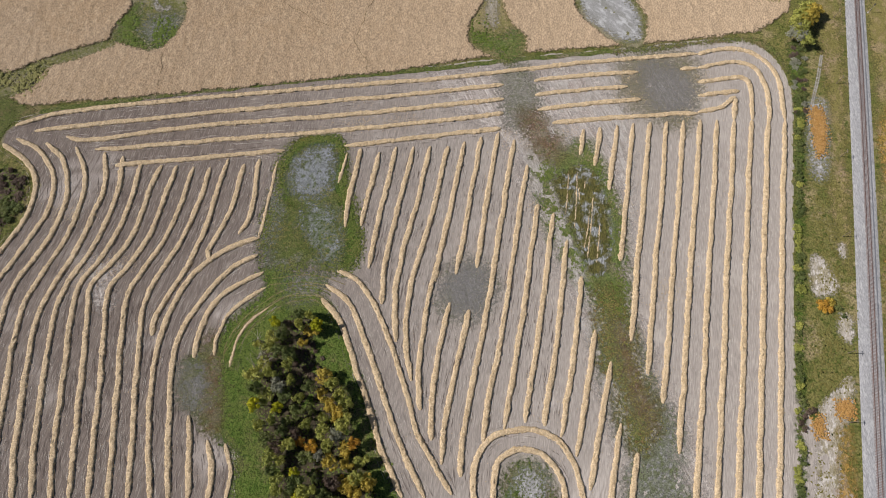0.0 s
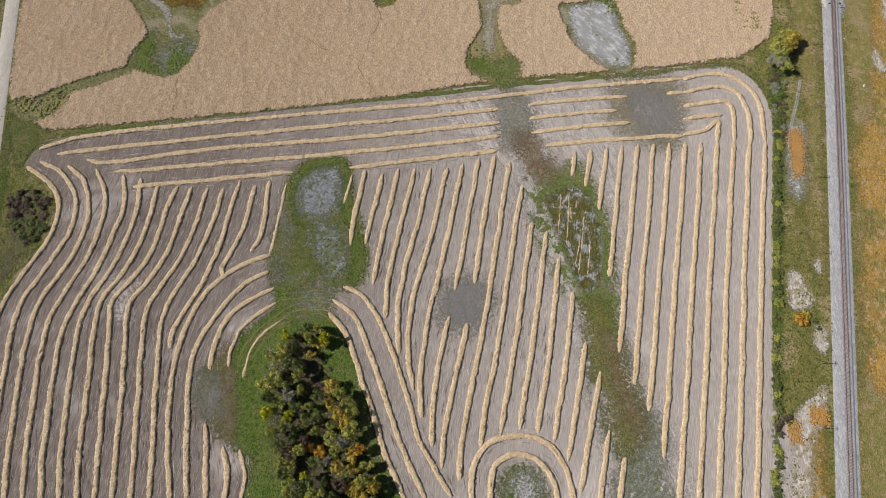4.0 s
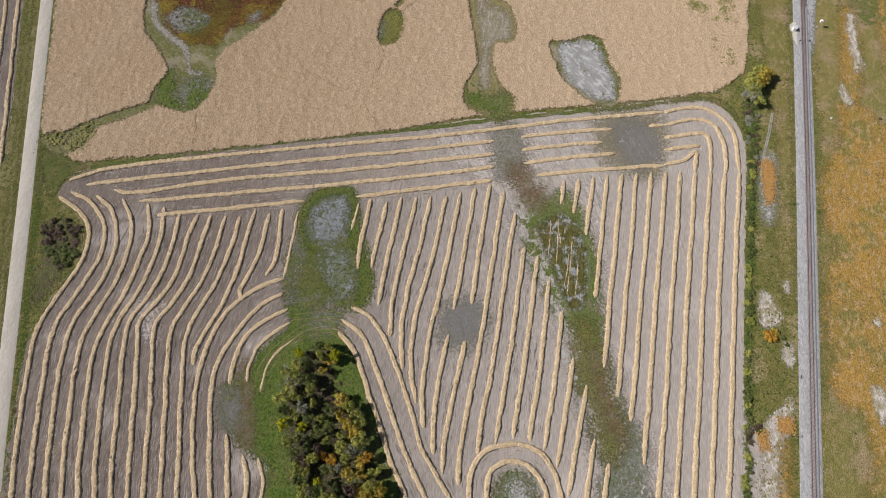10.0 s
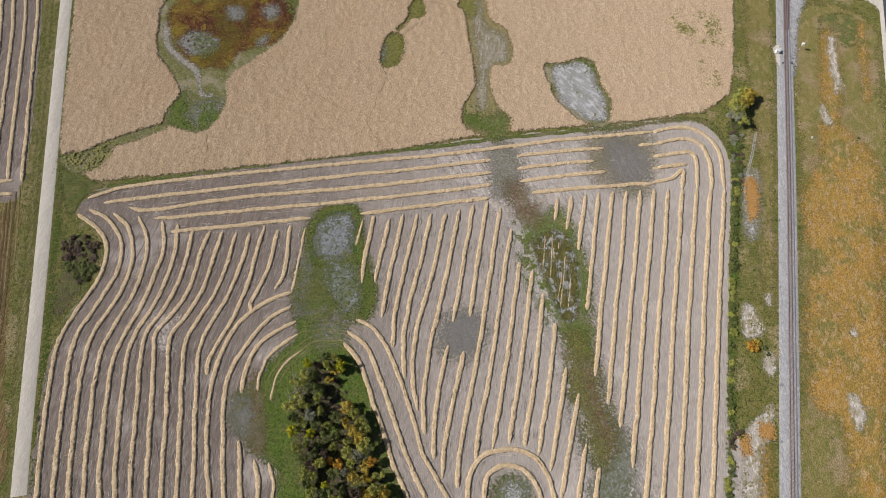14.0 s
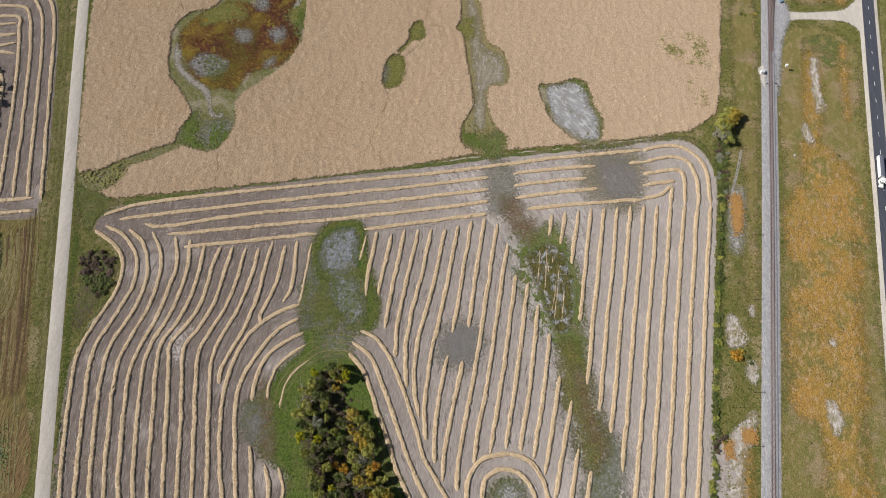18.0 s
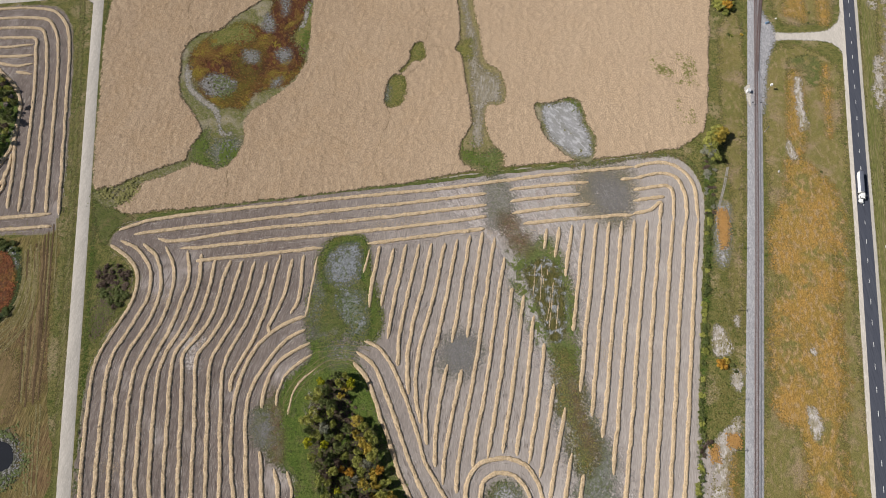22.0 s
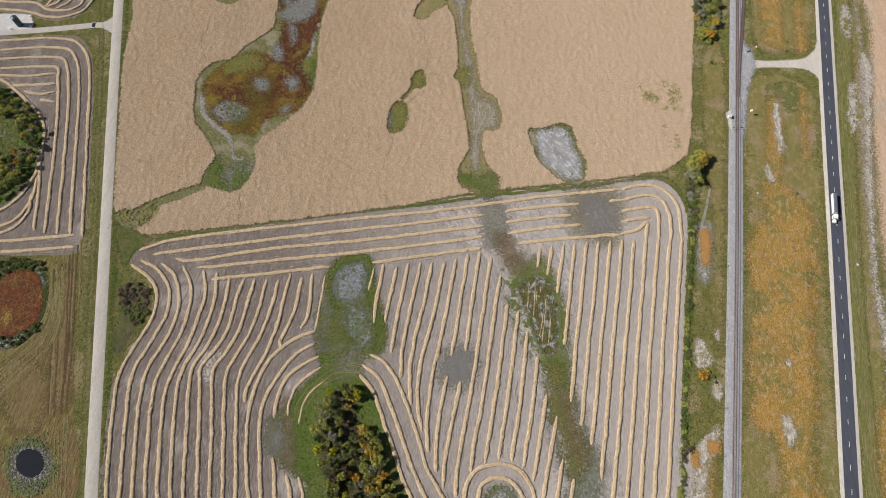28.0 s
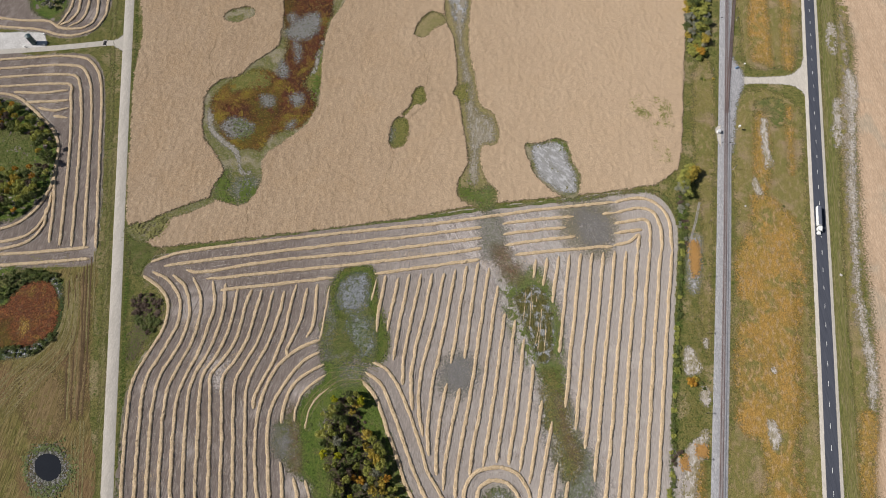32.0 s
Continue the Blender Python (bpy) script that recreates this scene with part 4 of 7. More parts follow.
cover("salt_strip", "salt_strip", [(312.3, 347.4), (317.9, 341.4), (311.8, 315.9), (306.4, 318.8)], "whitish bare strip in the grass", 0.8, 2.0, 0.08)
cover("salt_strip", "salt_strip", [(291.4, 212), (296.3, 211.9), (284.2, 159.1), (274.8, 118.9), (274, 103.7), (270.4, 74.6), (262.8, 47.2), (257.8, 46.6), (264.7, 74.6), (266.4, 100), (277.7, 155.1)], "white salty strip along the tan field", 0.8, 2.0, 0.12)
cover("gold_reeds", "gold_reeds", [(250.4, 42.4), (259.9, 45.6), (260.2, 34.1), (243.5, -14.7), (235.9, -14.6), (243.1, 21.6)], "golden orange reeds beside the tan field", 0.9, 1.0, 0.2)
cover("signal_pad", "gravel", [(203.8, 247.8), (206.9, 250.7), (209.8, 248.7), (206.3, 231.2), (203.4, 233.2), (203.3, 240.9)], "pale gravel pad round a signal hut", 0.6, 0.4, 0.30)
cover("pond_rim", "mud_rim", [(-242.6, 20.7), (-242, 29.8), (-233.3, 33.4), (-223.2, 30.1), (-217.6, 20.3), (-217.7, 9.3), (-225.7, 5), (-236.2, 8.4)], "grey muddy rim of a round pond", 0.7, 0.8, 0.25)
cover("scrub_floor", "green_weeds", [(210.6, 410.6), (228.7, 410.3), (221.1, 360.6), (212.5, 320.2), (206.2, 310.3), (197, 312.7), (197.8, 337.5)], "scrubby green ground beside the railway", 0.8, 1.0, 0.08)
cover("grove_bank", "lush_grass", [(-357.1, 286.8), (-330.9, 284.3), (-312.4, 278.8), (-291.3, 261.8), (-277.2, 244.3), (-273.2, 220.5), (-276.2, 200.1), (-287.4, 182.7), (-301.8, 178.6), (-324.4, 176.8)], "green grass round the far grove", 0.9, 0.8, 0.09)
cover("grove_bank", "lush_grass", [(-346.6, 419.2), (-334.5, 381.2), (-325.1, 366), (-307.9, 356.8), (-301.6, 362.7), (-301.2, 380.7), (-308.4, 418.6)], "green grass round bushes in the stubble", 0.9, 0.8, 0.09)
cover("draw_head", "head_weeds", [(25.7, 177.2), (33.3, 184.5), (42.1, 181.2), (46.3, 169.2), (45.4, 153.6), (40.1, 143.6), (29.9, 146), (25, 156.7)], "grey-olive trampled weeds at the head of the draw", 0.8, 1.5, 0.15)
cover("draw_rust", "rust_weeds", [(32.1, 154.5), (42.8, 158.8), (50.2, 151.5), (55.8, 139.5), (52.5, 128.4), (41.2, 129.9), (35.9, 141.5)], "reddish brown weeds near the draw head", 0.8, 1.5, 0.2)
cover("saline_spots", "salt_fringe", [(42.5, 153.6), (54.2, 153.3), (58.7, 143), (56.7, 134.8), (50.5, 137.1), (44.6, 146)], "white salty clods at the draw head", 0.7, 2, 0.17)
cover("weedy_draw", "draw_body", [(36.8, 128.4), (41.7, 139.5), (56, 142.4), (67.4, 139.5), (72.9, 125.6), (76.5, 111.7), (78.2, 95.6), (77.7, 82.8), (77.9, 68), (75.8, 53.9), (68.8, 53.9), (60.6, 64.5), (52.8, 74.1), (48, 82.8), (44.6, 93.1), (40.9, 103.6), (38.6, 115.8)], "long green weedy draw crossing the stubble field", 0.8, 2, 0.13)
cover("draw_bog", "draw_bog", [(48.9, 121.4), (58, 128.4), (67.3, 125), (71.3, 109), (72.1, 93), (68.3, 79.1), (60.6, 77.3), (55.7, 89.2), (51.1, 103), (47.9, 113)], "wet dark bottom of the draw with pale crusts", 0.7, 1.5, 0.19)
cover("draw_middle", "draw_olive", [(58.7, 69.3), (69.6, 72.9), (76.4, 60.9), (77.7, 47), (79.2, 33.7), (83.7, 21), (80.2, 10.7), (72.2, 5.7), (66.6, 12.7), (63.9, 28.3), (59.5, 40.3), (59, 53.9)], "olive weeds along the middle of the draw", 0.8, 2, 0.16)
cover("draw_rust", "rust_weeds", [(67.2, 60.9), (74, 53.9), (76.5, 37), (82.1, 25.2), (79.5, 13.7), (72.6, 22), (69.3, 38.1), (67.1, 49.3)], "rust-brown weeds along the middle of the draw", 0.8, 2, 0.21)
cover("draw_foot", "draw_grey", [(73.3, 53.9), (80.7, 49.3), (82.9, 31.6), (88.2, 22), (90.9, 13.7), (88.6, 2.7), (90.2, -10.7), (67.2, -10.7), (66.5, 1.7), (71.4, 11.7), (76.1, 21), (74.6, 35.9)], "grey-green weeds at the foot of the draw", 0.8, 2, 0.14)
cover("draw_edge", "draw_grey", [(59.4, 51.6), (63.1, 49.3), (66, 38.1), (68.6, 21), (69.8, 8.7), (66.2, 8.7), (62.1, 25.2), (59.1, 40.3)], "grey-green weeds at the edge of the draw", 0.8, 2, 0.135)
cover("pan_rim", "pan_weeds", [(78.2, 170.8), (82.4, 185.5), (92.9, 193.2), (112, 192.2), (123.1, 183.8), (123.3, 167.6), (118.2, 152.1), (107.9, 144.5), (95.5, 148.4), (83.4, 156.7)], "olive-brown weeds round a dark hollow", 0.8, 2.5, 0.11)
cover("dark_pan", "pan_soil", [(91.2, 178.9), (100.1, 184.5), (111.8, 181.2), (118.4, 170.8), (117.5, 159.8), (107.6, 151.5), (98.8, 153.6), (92.6, 162.9)], "grey-purple weedy hollow on the headland", 0.8, 2, 0.2)
cover("pan_rim", "head_weeds", grow(DARK_PAN, 3.5), "grey-olive weeds round a dark hollow", 0.8, 2.5, 0.11)
cover("dark_pan", "pan_soil", grow(DARK_PAN, 0.2), "round dark grey hollow in the stubble", 0.8, 2.0, 0.20)
cover("dry_slough", "slough_olive", [(-59.6, 144.2), (-47.1, 143), (-41.9, 132.8), (-40.2, 120), (-34.8, 102.2), (-32.7, 87.9), (-37.8, 77.4), (-52.4, 77.4), (-66.5, 76.6), (-74.6, 78.4), (-77.2, 93.1), (-76.2, 106.3), (-74, 118.6), (-73.5, 128.4), (-67.4, 139.5)], "weedy slough with a dark green rim in the stubble field", 0.7, 1.2, 0.13)
cover("slough_rim", "slough_dark", [(-62.6, 143), (-47.1, 143), (-41.9, 132.8), (-40.5, 117.2), (-34.7, 100.9), (-32.9, 87.9), (-37.9, 78.4), (-42.7, 80.3), (-41.1, 93.1), (-43.6, 106.3), (-47.5, 117.2), (-47.1, 129.9), (-49.8, 136.5), (-59, 137.1), (-66.4, 128.4), (-67.5, 118.6), (-62.2, 109), (-64.4, 106.3), (-71.5, 115.8), (-71.3, 127), (-67.3, 137.7)], "rank dark green weeds round the slough", 0.7, 1, 0.17)
cover("slough_bed", "slough_grey", [(-67.9, 122.2), (-64.7, 131.3), (-58.2, 136.5), (-49.3, 137.7), (-46.7, 128.4), (-48.4, 115.8), (-53.8, 111.1), (-63.1, 113)], "blue-grey dried bed of the slough", 0.7, 1.2, 0.21)
cover("slough_bed", "slough_speckled", [(-59.6, 107.6), (-50, 110.3), (-43.3, 102.2), (-40.6, 93.1), (-41.3, 80.8), (-50.3, 81.3), (-57, 90.5), (-61.4, 99.6)], "grey-green dried bed of the slough", 0.7, 1.5, 0.21)
cover("slough_fringe", "draw_grey", [(-74.2, 115.8), (-70.1, 114.4), (-66.9, 106.3), (-68.5, 93.1), (-70.1, 80.3), (-74.9, 80.4), (-76.5, 93.1), (-75.6, 104.9)], "pale grey-green weeds beside the slough", 0.7, 1.2, 0.165)
cover("red_slough", "ochre_bed", [(-171.1, 278), (-162.3, 293.4), (-139.3, 307.4), (-121.6, 301.8), (-105.4, 285.8), (-92, 280.5), (-92.7, 266.8), (-102.7, 252.6), (-119.7, 247), (-129.4, 234.8), (-145.4, 235), (-157.5, 244.7), (-165.8, 257.9)], "slough bed of ochre and olive marsh plants", 0.8, 2, 0.17)
cover("red_slough", "red_marsh", [(-126.5, 392.5), (-84.3, 395), (-88.1, 344.3), (-91.4, 327.4), (-96.3, 305.7), (-101.4, 288.9), (-92.2, 283.6), (-94.5, 268.3), (-111, 253.7), (-134.1, 259.9), (-155.5, 260.3), (-162.2, 270.3), (-141.4, 281.2), (-129.1, 291.4), (-122.1, 307.1), (-120.5, 336.3)], "slough bed of dark red marsh plants", 0.8, 2, 0.19)
cover("ochre_marsh", "ochre_marsh", [(-144.4, 277.6), (-134.8, 285.2), (-120, 285), (-120, 262.2), (-128.4, 245.2), (-135.8, 238.2), (-146.1, 240.7), (-137.9, 257.5)], "ochre and olive plants in the red slough", 0.7, 2, 0.22)
cover("ochre_marsh", "ochre_marsh", [(-125.4, 380.2), (-117.6, 380.1), (-116.5, 350.5), (-116.2, 327.8), (-118.7, 316.8), (-122.5, 339.1)], "ochre plants along the red slough", 0.7, 1, 0.22)
cover("slough_marsh", "grey_marsh", [(-121.3, 344.8), (-111.2, 357.4), (-96.1, 364.8), (-93.8, 344.4), (-105, 334.4), (-117, 336.8)], "grey crusted clearing in the red marsh", 0.6, 1.6, 0.28)
cover("slough_marsh", "grey_marsh", [(-125.1, 311.5), (-118.7, 316.8), (-114.7, 300.6), (-121.3, 298.6)], "grey crusted clearing in the red marsh", 0.6, 1.6, 0.28)
cover("slough_marsh", "grey_marsh", [(-134.6, 283.7), (-123.8, 280.9), (-123.8, 271.8), (-132.3, 273.9)], "grey crusted clearing in the red marsh", 0.6, 1.6, 0.28)
cover("slough_marsh", "grey_marsh", [(-112.4, 283.8), (-101.5, 283.7), (-102.2, 271.5), (-110.7, 273.6)], "grey crusted clearing in the red marsh", 0.6, 1.6, 0.28)
cover("slough_marsh", "grey_marsh", [(-113.9, 330.6), (-108.7, 332.2), (-105.8, 316.6), (-109.6, 311.3)], "grey crusted clearing in the red marsh", 0.6, 1.6, 0.28)
cover("slough_marsh", "grey_marsh", [(-111.3, 257.1), (-105.5, 262), (-106.9, 253.7), (-112.7, 249.8)], "grey crusted clearing in the red marsh", 0.6, 1.6, 0.28)
cover("slough_marsh", "grey_marsh", [(-120.6, 362.2), (-114.1, 365.1), (-113.1, 353.3), (-118.3, 351.7)], "grey crusted clearing in the red marsh", 0.6, 1.6, 0.28)
cover("slough_marsh", "speckled_crust", [(-161.6, 256.9), (-154.3, 264.2), (-145, 262.1), (-135.8, 256.5), (-137.7, 248.3), (-147.7, 243.6), (-157.4, 249.5)], "white crust with dark stalks in the red marsh", 0.6, 1.5, 0.29)
cover("slough_shore", "path_soil", [(-172.5, 270.5), (-167.6, 270.4), (-164.3, 253), (-153.1, 241.8), (-144.1, 233.6), (-139.7, 217.3), (-133.5, 218.1), (-133.8, 213.6), (-141.8, 214.6), (-147.7, 230.3), (-158.1, 239.9), (-169, 251.6)], "grey mud shore curving round the slough", 0.7, 0.8, 0.18)
cover("slough_shore", "path_soil", [(-94, 334.2), (-88.9, 335.8), (-91.7, 313.7), (-94.9, 297.7), (-98, 299.3), (-96.3, 316.5)], "pale mud shore of the red slough", 0.6, 0.6, 0.18)
cover("slough_hollow", "draw_grey", [(-148.3, 210.6), (-128.9, 212.6), (-126.7, 199.1), (-138.3, 192.7), (-147.7, 199.5)], "grey hollow at the tip of the slough", 0.7, 1, 0.15)
cover("slough_green", "draw_body", [(-157.8, 208.5), (-149, 222), (-144.7, 197.2), (-130.8, 193.9), (-125.8, 212.5), (-122.6, 208), (-126, 192.6), (-141.5, 187.1), (-157.2, 195.2)], "green weeds round the tip of the slough", 0.7, 1.2, 0.16)
cover("slough_green", "olive_fringe", [(-159.4, 297), (-143.6, 307.4), (-127.9, 300.8), (-129, 290.3), (-145.6, 287.9), (-157.9, 285.5)], "yellow-green plants on the slough margin", 0.7, 1.5, 0.2)
cover("slough_green", "olive_fringe", [(-102.1, 297.8), (-92.8, 316.4), (-84.8, 313.6), (-88.8, 289.7), (-99.3, 288.8)], "yellow-green plants on the slough margin", 0.7, 1.5, 0.17)
cover("drain_bed", "drain_mud", [(12.4, 384.3), (26.1, 384.1), (20.9, 331.4), (26.6, 293.3), (29.1, 268.5), (39.5, 259.9), (42.2, 247.6), (40.9, 238), (30.3, 234.4), (27.6, 205.8), (20.5, 205.9), (22.3, 238.3), (20, 267.7), (17.7, 309.4), (14.9, 337.1)], "grey-brown trampled bed of the drain", 0.7, 1, 0.16)
cover("drain_green", "draw_body", [(13.4, 202.4), (26.2, 200.5), (34.2, 205.7), (41.2, 196.7), (33.6, 182.9), (24.6, 187.3), (14.7, 191.8)], "bright green weeds at the foot of the drain", 0.7, 1, 0.17)
cover("drain_green", "olive_fringe", [(10.3, 284.1), (23.3, 293.3), (24.4, 275.2), (17.6, 271.7)], "yellow-green weeds beside the drain", 0.7, 1, 0.17)
cover("pothole_bed", "draw_grey", [(-36.1, 251.2), (-32, 253.5), (-33.4, 239.1), (-36.7, 240.1)], "greyish bed of a small pothole", 0.6, 0.8, 0.16)
cover("big_slough", "rim_weeds", grow(BIG_SLOUGH, 2.5), "broad green-rimmed slough in the crop", 1.0, 0.8, 0.10)
cover("drain", "drain_rim", grow(DRAIN, 2.0), "green weedy drain running through the crop", 0.9, 0.8, 0.10)
cover("white_slough", "rim_weeds", grow(WHITE_SLOUGH, 1.5), "green rim of a dried white pan", 0.8, 0.8, 0.10)
cover("pothole", "olive_fringe", grow(POT_A, 1.5), "small green pothole in the crop", 0.7, 0.6, 0.10)
cover("pothole", "olive_fringe", grow(POT_B, 1.5), "small green pothole in the crop", 0.7, 0.6, 0.10)
cover("pothole", "rim_weeds", grow(UPPER_PATCH, 1.5), "small green pothole in the crop", 0.7, 0.6, 0.10)
cover("pothole", "drain_rim", grow(DRAIN_SPUR, 1.0), "grey-green hollow in the crop beside the drain", 0.7, 0.6, 0.10)
cover("crop_ditch", "rim_weeds", grow(DITCH, 1.5), "green weedy ditch at the corner of the crop", 0.7, 0.8, 0.10)
cover("bank_brown", "rust_weeds", [(-95.3, 51.6), (-89.7, 53.9), (-84.5, 38.2), (-81.8, 21), (-85.5, 10.8), (-90.9, 21), (-91.7, 36)], "brownish worn weeds beside the grove bank", 0.8, 1.5, 0.19)
cover("bare_strip", "bare_soil", [(321.8, 349.9), (313.6, 305.1), (300.3, 263.6), (291.9, 224.9), (283.6, 188.8), (274.3, 147), (263.3, 101), (268.2, 100.9), (279.5, 146.9), (293, 193.1), (304.8, 239), (314.4, 283.9), (326.7, 349.8)], "bare pale rough strip along the tan field", 0.8, 1.2, 0.075)
cover("green_tussocks", "green_weeds", [(237.7, 272.1), (249, 275.5), (261.5, 271.8), (257.9, 251.8), (246.5, 247.1), (243.2, 259.4), (234.4, 257.1)], "green weeds among the dry verge grass", 0.8, 2.0, 0.09)
cover("dry_verge", "verge_olive", [(316.3, 379.9), (326.4, 379.7), (296.7, 253.7), (274.5, 163.4), (255.1, 72.6), (238.9, -6.1), (228.5, -6), (247.2, 86.8), (271.2, 193.4), (287, 263.8)], "olive mown grass east of the highway", 0.9, 1.0, 0.07)
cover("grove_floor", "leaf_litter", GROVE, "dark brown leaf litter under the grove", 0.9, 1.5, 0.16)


POND_WATER = [(-238, 20.6), (-237.4, 25.9), (-232, 28), (-225.4, 25.4), (-222.4, 19.8), (-223.1, 14.6), (-228.2, 12.5), (-234.6, 14.8)]
tagged(sheet("pond", POND_WATER, 0.36, "pond_water", 0.7, 0.3, wave=0.0), "round farm pond with dark still water", "pond", kind="structure")
for o in ([(-235.2, 147.6), (-231.2, 124.8), (-227.3, 102.3), (-224.3, 80.8), (-221.3, 60.2), (-219.3, 46.6)], [(-233.2, 152.4), (-228.7, 124.8), (-224, 98.6), (-220.7, 77.2), (-218.6, 60.1), (-217, 48.6)], [(-226.1, 98.6), (-223.6, 80.7), (-221.1, 63.5)]):
    tagged(band("wheel_track", o, (-0.38, 0.38), 0.17, "track_soil"), "dark brown wheel track in the meadow", "wheel track", kind="structure")
def wander(line, amount, seed):
    """The line with small natural kinks."""
    p = spline(line, False, 3.0)
    return p + amount * np.stack([fbm(p[:, 0] + 50 * seed, p[:, 1], 7.0, 3, 3), fbm(p[:, 0], p[:, 1] + 50 * seed, 7.0, 4, 3)], 1)


# Dark strips laid on the crop, painting the sunken gaps that run through it.
for k, o in enumerate(([(-133.8, 188.6), (-132.1, 180.3), (-131.7, 169.6)], [(-35.5, 235.8), (-32.1, 223.9), (-37.1, 214.7), (-39.7, 203.3), (-41.8, 195.2), (-37.7, 185.4), (-34.3, 175.8)], [(-9.9, 289.9), (-6.4, 307), (-12.9, 323.7), (-16.1, 340.8)], [(-10.8, 270.1), (-17.2, 265.1), (-22.6, 259.2)],
          [(-175.4, 331.8), (-176.7, 315.1), (-171, 298.7)], [(10.6, 282.7), (-6.5, 284.6)], [(-54.8, 203.5), (-67.1, 210.5), (-75.5, 217.5)])):
    tagged(band("weed_line", wander(o, 1.6, k), (-0.12, 0.0, 0.12), 0.84, "gap_brown", (0, 0.04, 0), 1.0), "thin dark strip painted over the crop for a gap in it", "weed line", kind="structure")
for k, o in enumerate(([(-232.2, 156.5), (-226.1, 124.7), (-223.9, 109.6)], [(-217.5, 46.3), (-214, 27.8), (-208.8, 0.5)], [(-215.5, 46.3), (-211.7, 27.8), (-206.3, 0.5)], [(-219.8, 34.1), (-212.6, 0.6)], [(-218.5, 37.3), (-210.7, 0.6)], [(-233.3, 144.4), (-228.5, 117.2), (-224.3, 95)])):
    tagged(band("mower_track", wander(o, 0.5, k + 9), (-0.4, 0.4), 0.15, "mown_track"), "pale mower track curving through the meadow", "mower track", kind="structure")
for k, o in enumerate(([(-84.9, 44.8), (-80.3, 53.9), (-72.2, 62.8), (-62.2, 68), (-51.8, 69.1), (-43.6, 63.7)], [(-81.2, 42.8), (-77, 51.9), (-70.1, 60.1), (-61.2, 65.4), (-52.4, 66.4), (-45.9, 62.1)], [(-69.4, 75.1), (-58.9, 76.7), (-48.3, 76.1), (-39.6, 72.8)], [(-70.4, 72.4), (-58.7, 73.7), (-48.1, 72.8)])):
    tagged(band("mower_track", wander(o, 0.3, k + 20), (-0.16, 0.16), 0.19, "mown_track"), "faint mower track curving round the grove", "mower track", kind="structure")
for o in ([(180.5, 187.5), (175.5, 173.8), (170.7, 161.9), (167.1, 150.6)], [(181.3, 187.5), (176.5, 173.8), (171.5, 161.9), (168.2, 150.6)]):
    tagged(band("path", o, (-0.35, 0.35), 0.08, "path_soil"), "worn twin-rut path in the grass", "path", kind="structure")


def track_family(a, b, count, half, z, materials, label, seed):
    """Parallel mower or wheel lines spread between two guide lines."""
    p, q = spline(a, False, 2.0), spline(b, False, 2.0)
    n = 60
    p, q = (np.stack([np.interp(np.linspace(0, len(g) - 1, n), np.arange(len(g)), g[:, k]) for k in (0, 1)], 1) for g in (p, q))
    rng = random.Random(seed)
    for i in range(count):
        u = (i + rng.uniform(-0.25, 0.25)) / max(1, count - 1)
        c = p + (q - p) * u
        c = c[rng.randrange(0, 8):n - rng.randrange(0, 8)]
        h = half * rng.uniform(0.6, 1.4)
        tagged(band("mower_track", wander(c, 0.5, seed + i), (-h, h), z + 0.004 * i, materials[i % len(materials)]), label, "mower track", kind="structure")


track_family([(-275.9, 59.3), (-269.3, 72.9), (-258.2, 83.9), (-247.4, 94.5), (-243.3, 104), (-242.7, 117.1), (-246.8, 134.6)], [(-268.3, 32.4), (-258, 50), (-248.2, 65), (-237.6, 78.7), (-231.4, 92.8), (-233.5, 115.1), (-239.6, 142.4)], 11, 0.42, 0.13, ("mown_track", "mown_track", "hay_meadow", "mown_track"), "pale mower track curving through the meadow", 3)
track_family([(-246.8, 144.2), (-239.2, 111.4), (-233.9, 82.1), (-227.3, 47.9)], [(-236.6, 145.6), (-230.1, 111.3), (-223.5, 75), (-218.4, 41.3)], 7, 0.35, 0.14, ("track_soil", "mown_track", "brown_sward"), "brown mower track along the meadow edge", 5)
track_family([(-84.6, 39.3), (-84.4, 48.8), (-78.3, 59.1), (-68.7, 67.5), (-57.3, 72.3), (-45.2, 69.6), (-41, 64.2)], [(-79, 36.8), (-78.3, 49.3), (-73, 58), (-64.5, 63.8), (-55.5, 65.9), (-50.2, 64.8), (-47.4, 61.6)], 6, 0.20, 0.185, ("mown_track", "lush_grass", "draw_weeds"), "faint mower track curving round the grove", 7)

tagged(band("fence_line", wander([(-184.6, 155.4), (-127.5, 164.6), (-54.1, 173.6), (-12.3, 178.3), (5.8, 180.4), (36.0, 184.6), (82.0, 189.6)], 0.7, 41), (-1.2, 1.2), 0.16, "fence_weeds"), "narrow green weedy line between two fields", "fence line", kind="structure")
# ---- windrows ----
STRAW_SPOTS = []


